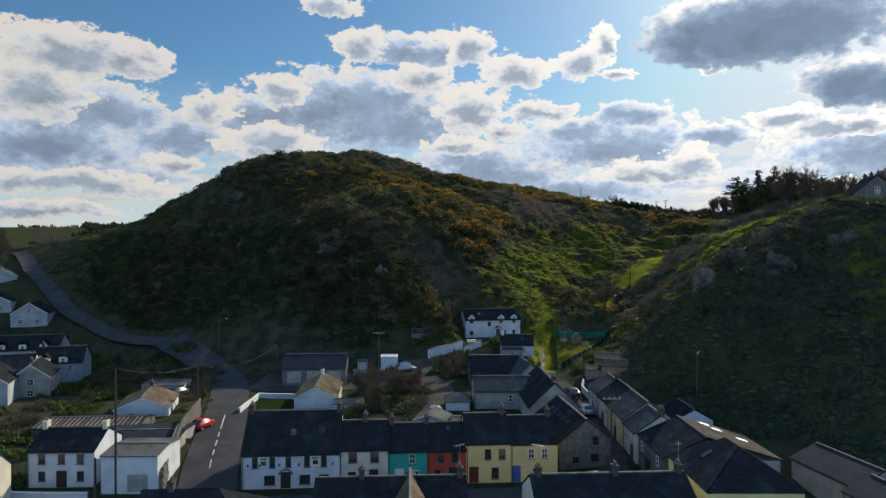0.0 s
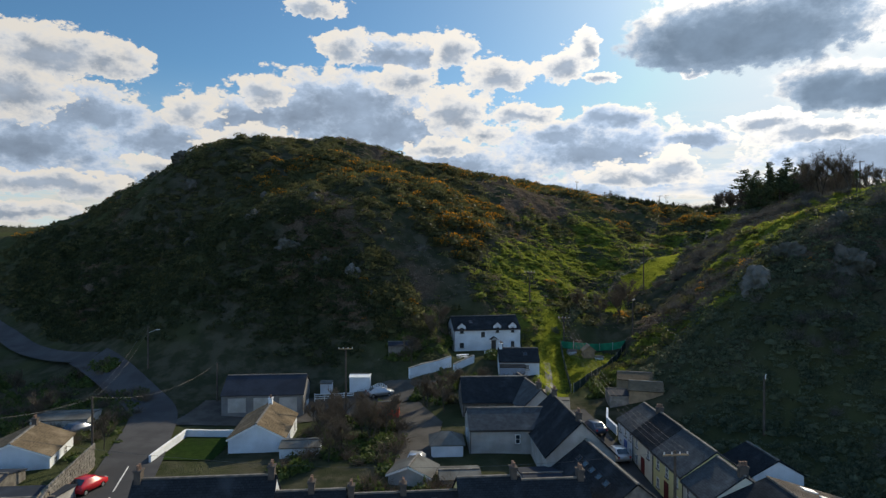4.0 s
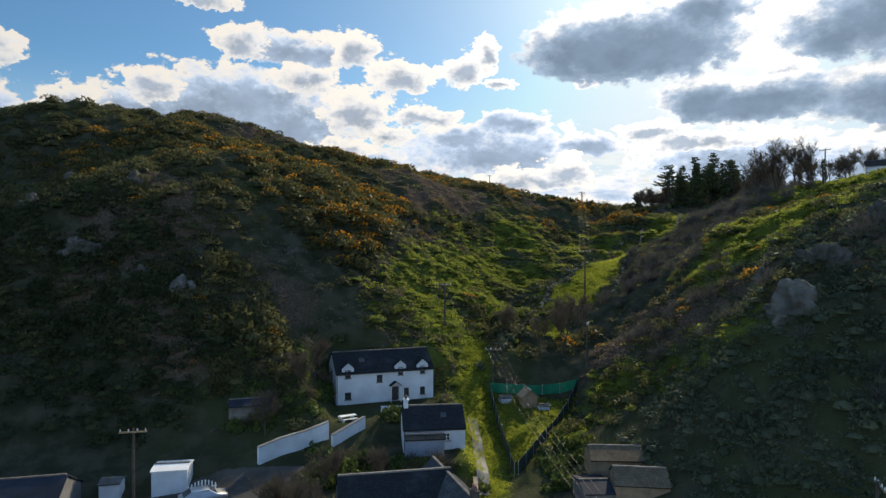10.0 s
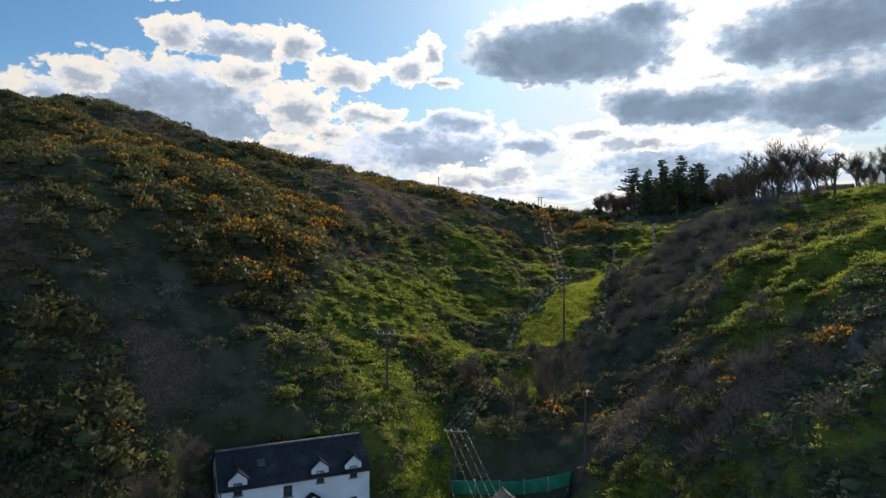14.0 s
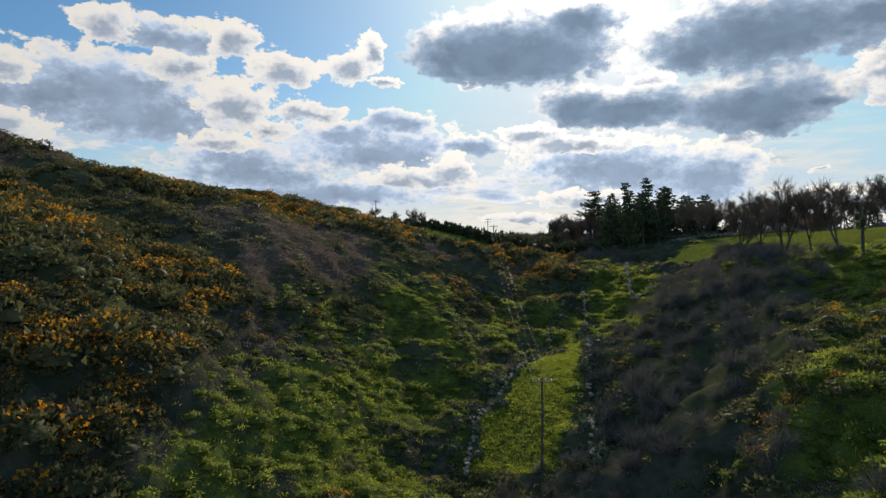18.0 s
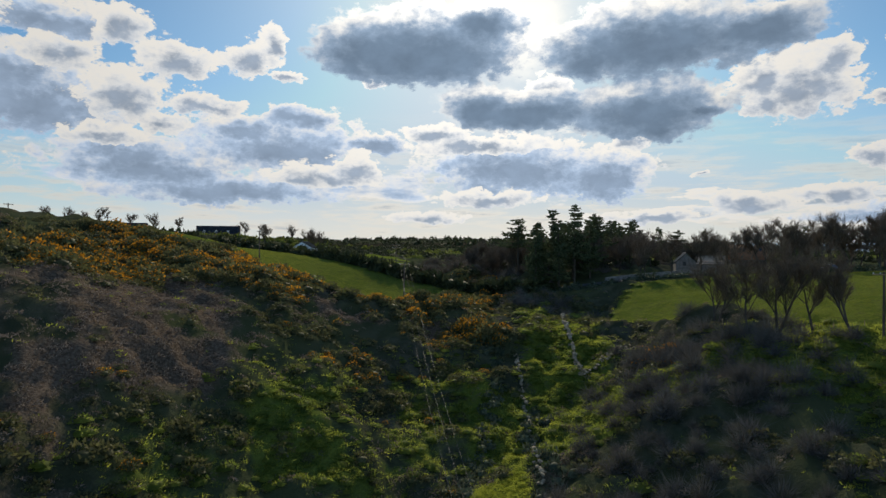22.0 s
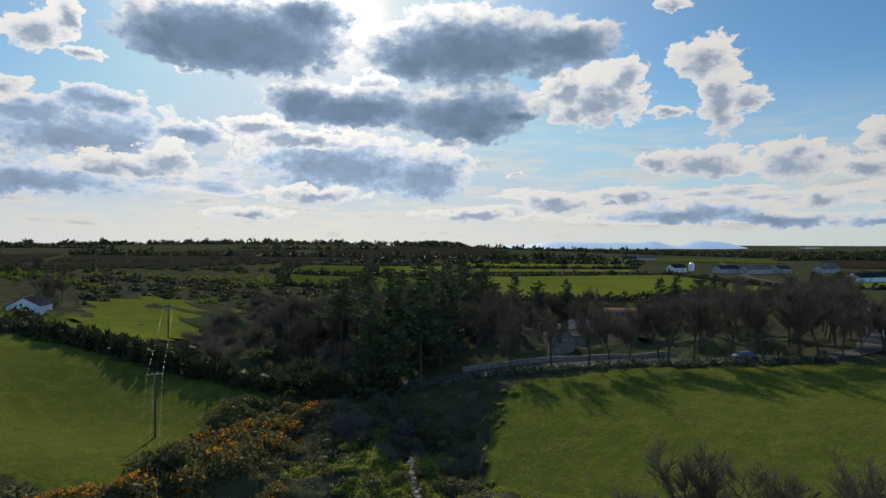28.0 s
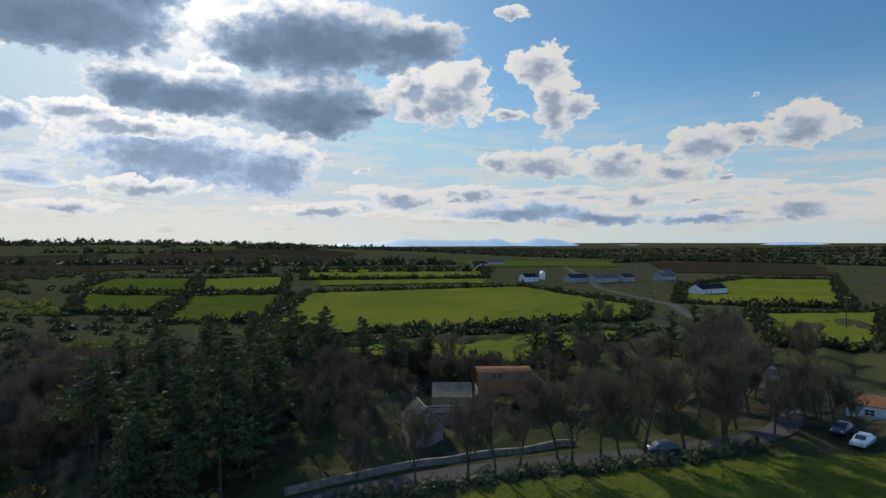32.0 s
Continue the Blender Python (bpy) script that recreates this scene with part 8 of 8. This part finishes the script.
CLIFF = [(47, 55), (46, 80), (37, 86), (35, 100), (34, 118), (42, 126), (52, 130), (62, 128), (76, 134), (90, 140), (102, 128), (130, 60)]
x, y = spread(8500, (33, 55, 130, 142), lambda x, y: inside(CLIFF, x, y, 3) * 0.75)
ivy = scattered("thicket", THICKET, x, y, land(x, y) - 0.15, rng.uniform(0.6, 1.4, len(x)), M["ivy"], None, rng.uniform(0.7, 1.2, len(x)))
tagged(ivy, "dark ivy and bramble thicket on the cliff", "thicket", "", "stuff")


FOOT = [(-78, 150), (-58, 144), (-40, 139), (-14, 134), (-4, 140), (-13, 150), (-30, 165), (-62, 180), (-92, 196), (-112, 208), (-104, 184)]
x, y = spread(9500, (-115, 130, 0, 210), lambda x, y: inside(FOOT, x, y, 4) * 0.85 * (along(ROADS["hill"], x, y) > 5))
foot = scattered("thicket", THICKET, x, y, land(x, y) - 0.15, rng.uniform(0.6, 1.6, len(x)), M["hedge"], None, rng.uniform(0.8, 1.4, len(x)))
tagged(foot, "dark evergreen scrub along the hill foot", "thicket", "", "stuff")


def row_points(line, gap, jitter):
    pts = []
    for (ax, ay), (bx, by) in zip(line, line[1:]):
        n = max(1, int(math.hypot(bx - ax, by - ay) / gap))
        pts += [(ax + (bx - ax) * i / n, ay + (by - ay) * i / n) for i in range(n)]
    p = np.array(pts)
    return p + rng.normal(size=p.shape) * jitter


def hedgerow(name, lines, lo, hi, gap, jitter, label, material="hedge", templates=None):
    p = np.vstack([row_points(l, gap, jitter) for l in lines])
    ob = scattered(name, templates or HEDGE, p[:, 0], p[:, 1], land(p[:, 0], p[:, 1]) - 0.2, rng.uniform(lo, hi, len(p)), M[material], None, rng.uniform(0.8, 1.4, len(p)))
    return tagged(ob, label, "hedge", "", "stuff")


def garden_chance(x, y):
    k = 0 * x
    for p in ([(-16, 92), (-4, 92), (-3, 108), (-6, 118), (-15, 114)], [(-2, 118), (4, 119), (4.5, 124), (-1, 124)], [(5, 121), (18, 119.5), (18.5, 122), (11, 124.5), (5, 126)], [(11, 133), (14.5, 133), (14, 136.5), (11, 136.5)], [(-6, 131), (3, 133), (4.5, 146), (-4, 142)], [(2, 116), (12, 117), (11, 127), (3, 128)], [(-60, 104), (-40, 103), (-44, 124), (-62, 126)], [(-12, 84), (8, 85), (8, 88), (-12, 88)], [(-66, 92), (-50, 90), (-52, 100), (-66, 104)], [(0, 134), (5, 134), (4.6, 141), (-2, 140)], [(-40, 96), (-37, 96), (-39, 104), (-42, 104)], [(25, 117), (28, 118), (33, 126), (28, 128)], [(-110, 138), (-78, 128), (-70, 134), (-100, 160)], [(-66, 73), (-49, 74), (-50, 91), (-66, 92)], [(-104, 78), (-66, 78), (-68, 97), (-104, 112)], [(-72, 108), (-50, 112), (-54, 138), (-68, 134)], [(-60, 62), (-48, 66), (-48, 70), (-60, 72)]):
        k = np.maximum(k, inside(p, x, y, 1))
    return k * np.clip((fbm(x, y, 5, 2, 61) - 0.3) * 4, 0, 1)


x, y = spread(15000, (-112, 60, 36, 162), garden_chance)
shrubs = scattered("garden_shrub", HEDGE, x, y, land(x, y) - 0.15, rng.uniform(0.4, 1.1, len(x)), M["shrub"], None, rng.uniform(0.8, 1.4, len(x)))
tagged(shrubs, "evergreen shrubs and brambles in the village gardens", "shrub", "", "stuff")
hedgerow("hedge", [poly + poly[:1] for _, poly in FAR_FIELDS[:8] + FAR_FIELDS[9:10]], 1.4, 3.0, 2.2, 0.7, "dark hedgerows round the far pastures")
hedgerow("hedge", [[(123, 268), (100, 300), (70, 345), (30, 400)], [(128, 258), (112, 285), (90, 315)]], 1.3, 2.9, 0.8, 0.9, "dark bramble hedge along the field edge")
# woods and hedges out to the skyline
lines = []
for i in range(95):
    a, d = radians(rng.uniform(-35, 112)), rng.uniform(520, 3300)
    cx, cy, t = d * math.sin(a), d * math.cos(a) + 120, radians(rng.choice((28, 118)) + rng.normal() * 10) + 0.5 * a
    l = rng.uniform(60, 260)
    lines.append([(cx - l * math.cos(t), cy - l * math.sin(t)), (cx, cy), (cx + l * math.cos(t), cy + l * math.sin(t))])
FARBUSH = [sprigs(16, 0.6, 0.95, 0.05, s) for s in (31, 32, 33)]
hedgerow("hedge", lines, 2.5, 6.0, 6.0, 3.0, "hedgerows and tree belts on far farmland", "hedge", FARBUSH)
far = [[(d * math.sin(radians(a)), 150 + d * math.cos(radians(a))) for a in range(-30, 112, 3)] for d in (1500, 2300, 3600)]
hedgerow("woodland", far, 5, 10, 9, 12, "dark woods along the horizon", "hedge", FARBUSH)
x, y = spread(2600, (60, 262, 330, 720), lambda x, y: np.clip((fbm(x, y, 40, 3, 55) - 0.48) * 6, 0, 1) * (1 - np.max([inside(p, x, y, 3) for _, p in FAR_FIELDS[:10]], axis=0)) * (1 - inside(LEFT_FIELD, x, y, 3)) * (along(ROADS["upland"], x, y) > 6) * ((y > 300) | (x < 190)))
thick = scattered("scrub", HEDGE, x, y, land(x, y) - 0.2, rng.uniform(1.0, 2.6, len(x)), M["hedge"])
tagged(thick, "low dark scrub on wet upland", "scrub", "", "stuff")
x, y = spread(700, (70, 330, 230, 480), lambda x, y: np.clip((fbm(x, y, 30, 3, 57) - 0.5) * 6, 0, 1) * (1 - np.max([inside(p, x, y, 3) for _, p in FAR_FIELDS[:10]], axis=0)))
wil = scattered("willow_scrub", HEDGE, x, y, land(x, y) - 0.2, rng.uniform(1.2, 2.8, len(x)), M["lime"])
tagged(wil, "yellow-green willow scrub", "scrub", "", "stuff")

# round copse on a far hilltop
x, y = spread(260, (660, 780, 765, 885), lambda x, y: np.clip(1.6 - np.hypot((x - 712) / 34, (y - 833) / 34), 0, 1))
hump = scattered("woodland", FARBUSH, x, y, land(x, y) - 0.5, rng.uniform(3.0, 6.0, len(x)), M["hedge"])
tagged(hump, "dark round copse on a far hilltop", "woodland", "", "stuff")
# dark woods behind the estate and the far road
x, y = spread(1500, (-330, 190, -128, 420), lambda x, y: inside([(-320, 250), (-230, 205), (-165, 204), (-143, 214), (-152, 240), (-178, 266), (-240, 300), (-320, 330)], x, y, 6) * (along(ROADS["hill"], x, y) > 6) * np.clip((fbm(x, y, 22, 2, 71) - 0.3) * 4, 0, 1))
grove = scattered("woodland", TWIGS, x, y, land(x, y) - 0.2, rng.uniform(2.2, 4.5, len(x)), M["scrub"])
tagged(grove, "dark leafless woodland on the far hill shoulder", "woodland", "", "stuff")
x, y = spread(500, (-330, 190, -128, 420), lambda x, y: inside([(-320, 250), (-230, 205), (-165, 204), (-143, 214), (-152, 240), (-178, 266), (-240, 300), (-320, 330)], x, y, 6) * (along(ROADS["hill"], x, y) > 7) * np.clip((fbm(x, y, 22, 2, 73) - 0.45) * 6, 0, 1))
copse = scattered("thicket", HEDGE, x, y, land(x, y) - 0.2, rng.uniform(1.2, 2.8, len(x)), M["hedge"])
tagged(copse, "dark evergreen thicket on the far hill shoulder", "thicket", "", "stuff")

# bare shrubs and saplings in the gardens
x, y = spread(1500, (-66, 84, 20, 146), lambda x, y: garden_chance(x, y) * 0.8)
brush = scattered("brushwood", TWIGS, x, y, land(x, y) - 0.1, rng.uniform(0.9, 2.0, len(x)), M["twig"])
tagged(brush, "leafless brown shrubs in the village gardens", "shrub", "", "stuff")
# brambles along the stream and the field walls of the valley
hedgerow("bramble_bank", [[(33, 160), (42, 176), (50, 187), (60, 195), (70, 203), (84, 220), (92, 232)], [(56, 168), (64, 180), (77, 200), (86, 213)], [(27, 150), (33, 158), (43, 160)]], 0.4, 1.1, 0.55, 0.9, "dark bramble bank along the stream and walls", "ivy")

# close-grazed turf of the valley plots, the grass lane and the pen
def turf_chance(x, y):
    k = np.maximum(inside(VALLEY_FIELD, x, y, 0.5), inside(LOWER_PLOT, x, y, 0.5))
    k = np.maximum(k, np.clip(1.5 - along(LANE, x, y) / 1.8, 0, 1))
    return np.maximum(k, 0.7 * inside(PEN, x, y, 0.5) * (y < 136))


x, y = spread(130000, (18, 118, 76, 201), turf_chance)
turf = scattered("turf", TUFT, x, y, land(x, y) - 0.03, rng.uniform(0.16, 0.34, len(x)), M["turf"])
tagged(turf, "turf in the valley plots, sunlight put into its bright green", "grass", "", "stuff")

x, y = spread(52000, (54, 244, 126, 330), lambda x, y: inside(LEFT_FIELD, x, y, 0.6) * 0.8)
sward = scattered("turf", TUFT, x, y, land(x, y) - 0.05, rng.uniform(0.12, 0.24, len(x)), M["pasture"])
tagged(sward, "close-grazed green sward of the hill field", "grass", "", "stuff")

# hedge between the country road and the field, and the brown thickets of the wet hollow
hedgerow("hedge", [[(126, 259), (138, 246), (150, 233), (158, 223), (168, 211), (176, 203)]], 0.5, 1.3, 0.6, 0.7, "low dark hedge along the country road", "ivy")
x, y = spread(1400, (88, 268, 215, 400), lambda x, y: inside([(96, 312), (118, 282), (128, 272), (150, 318), (178, 300), (200, 300), (190, 340), (170, 380), (156, 362), (110, 350)], x, y, 5) * (1 - inside(FAR_FIELDS[8][1], x, y, 2)) * (along(ROADS["upland"], x, y) > 5))
hollow = scattered("scrub", TWIGS, x, y, land(x, y) - 0.1, rng.uniform(1.4, 3.2, len(x)), M["twig"])
tagged(hollow, "brown leafless thicket in the wet hollow", "scrub", "", "stuff")
# tussocky pasture of the field under the road
x, y = spread(60000, (106, 164, 190, 242), lambda x, y: inside(RIGHT_FIELD, x, y, 1) * 0.55)
sward = scattered("turf", TUFT, x, y, land(x, y) - 0.05, rng.uniform(0.12, 0.26, len(x)), M["pasture"])
tagged(sward, "tussocky olive pasture below the country road", "grass", "", "stuff")

# rounded evergreens in the cottage garden
for x_, y_, q, mat, lab in ((11.6, 134.0, 1.5, "shrub", "rounded dark evergreen shrub before the cottage"), (0.6, 139.2, 1.3, "lime", "yellow-green shrub beside the cottage"), (2.6, 137.4, 0.9, "lime", "small yellow-green shrub below the cottage")):
    v, f = sprigs(620, 0.14, 1.15, 0.1, int(q * 10), 1.4, 0.85)
    bush = big_mesh("evergreen_shrub", v * q, f, M[mat])
    bush.matrix_world = pose(x_, y_, ground_z(x_, y_) - 0.2)
    tagged(bush, lab, "shrub", "cottage garden shrubs")
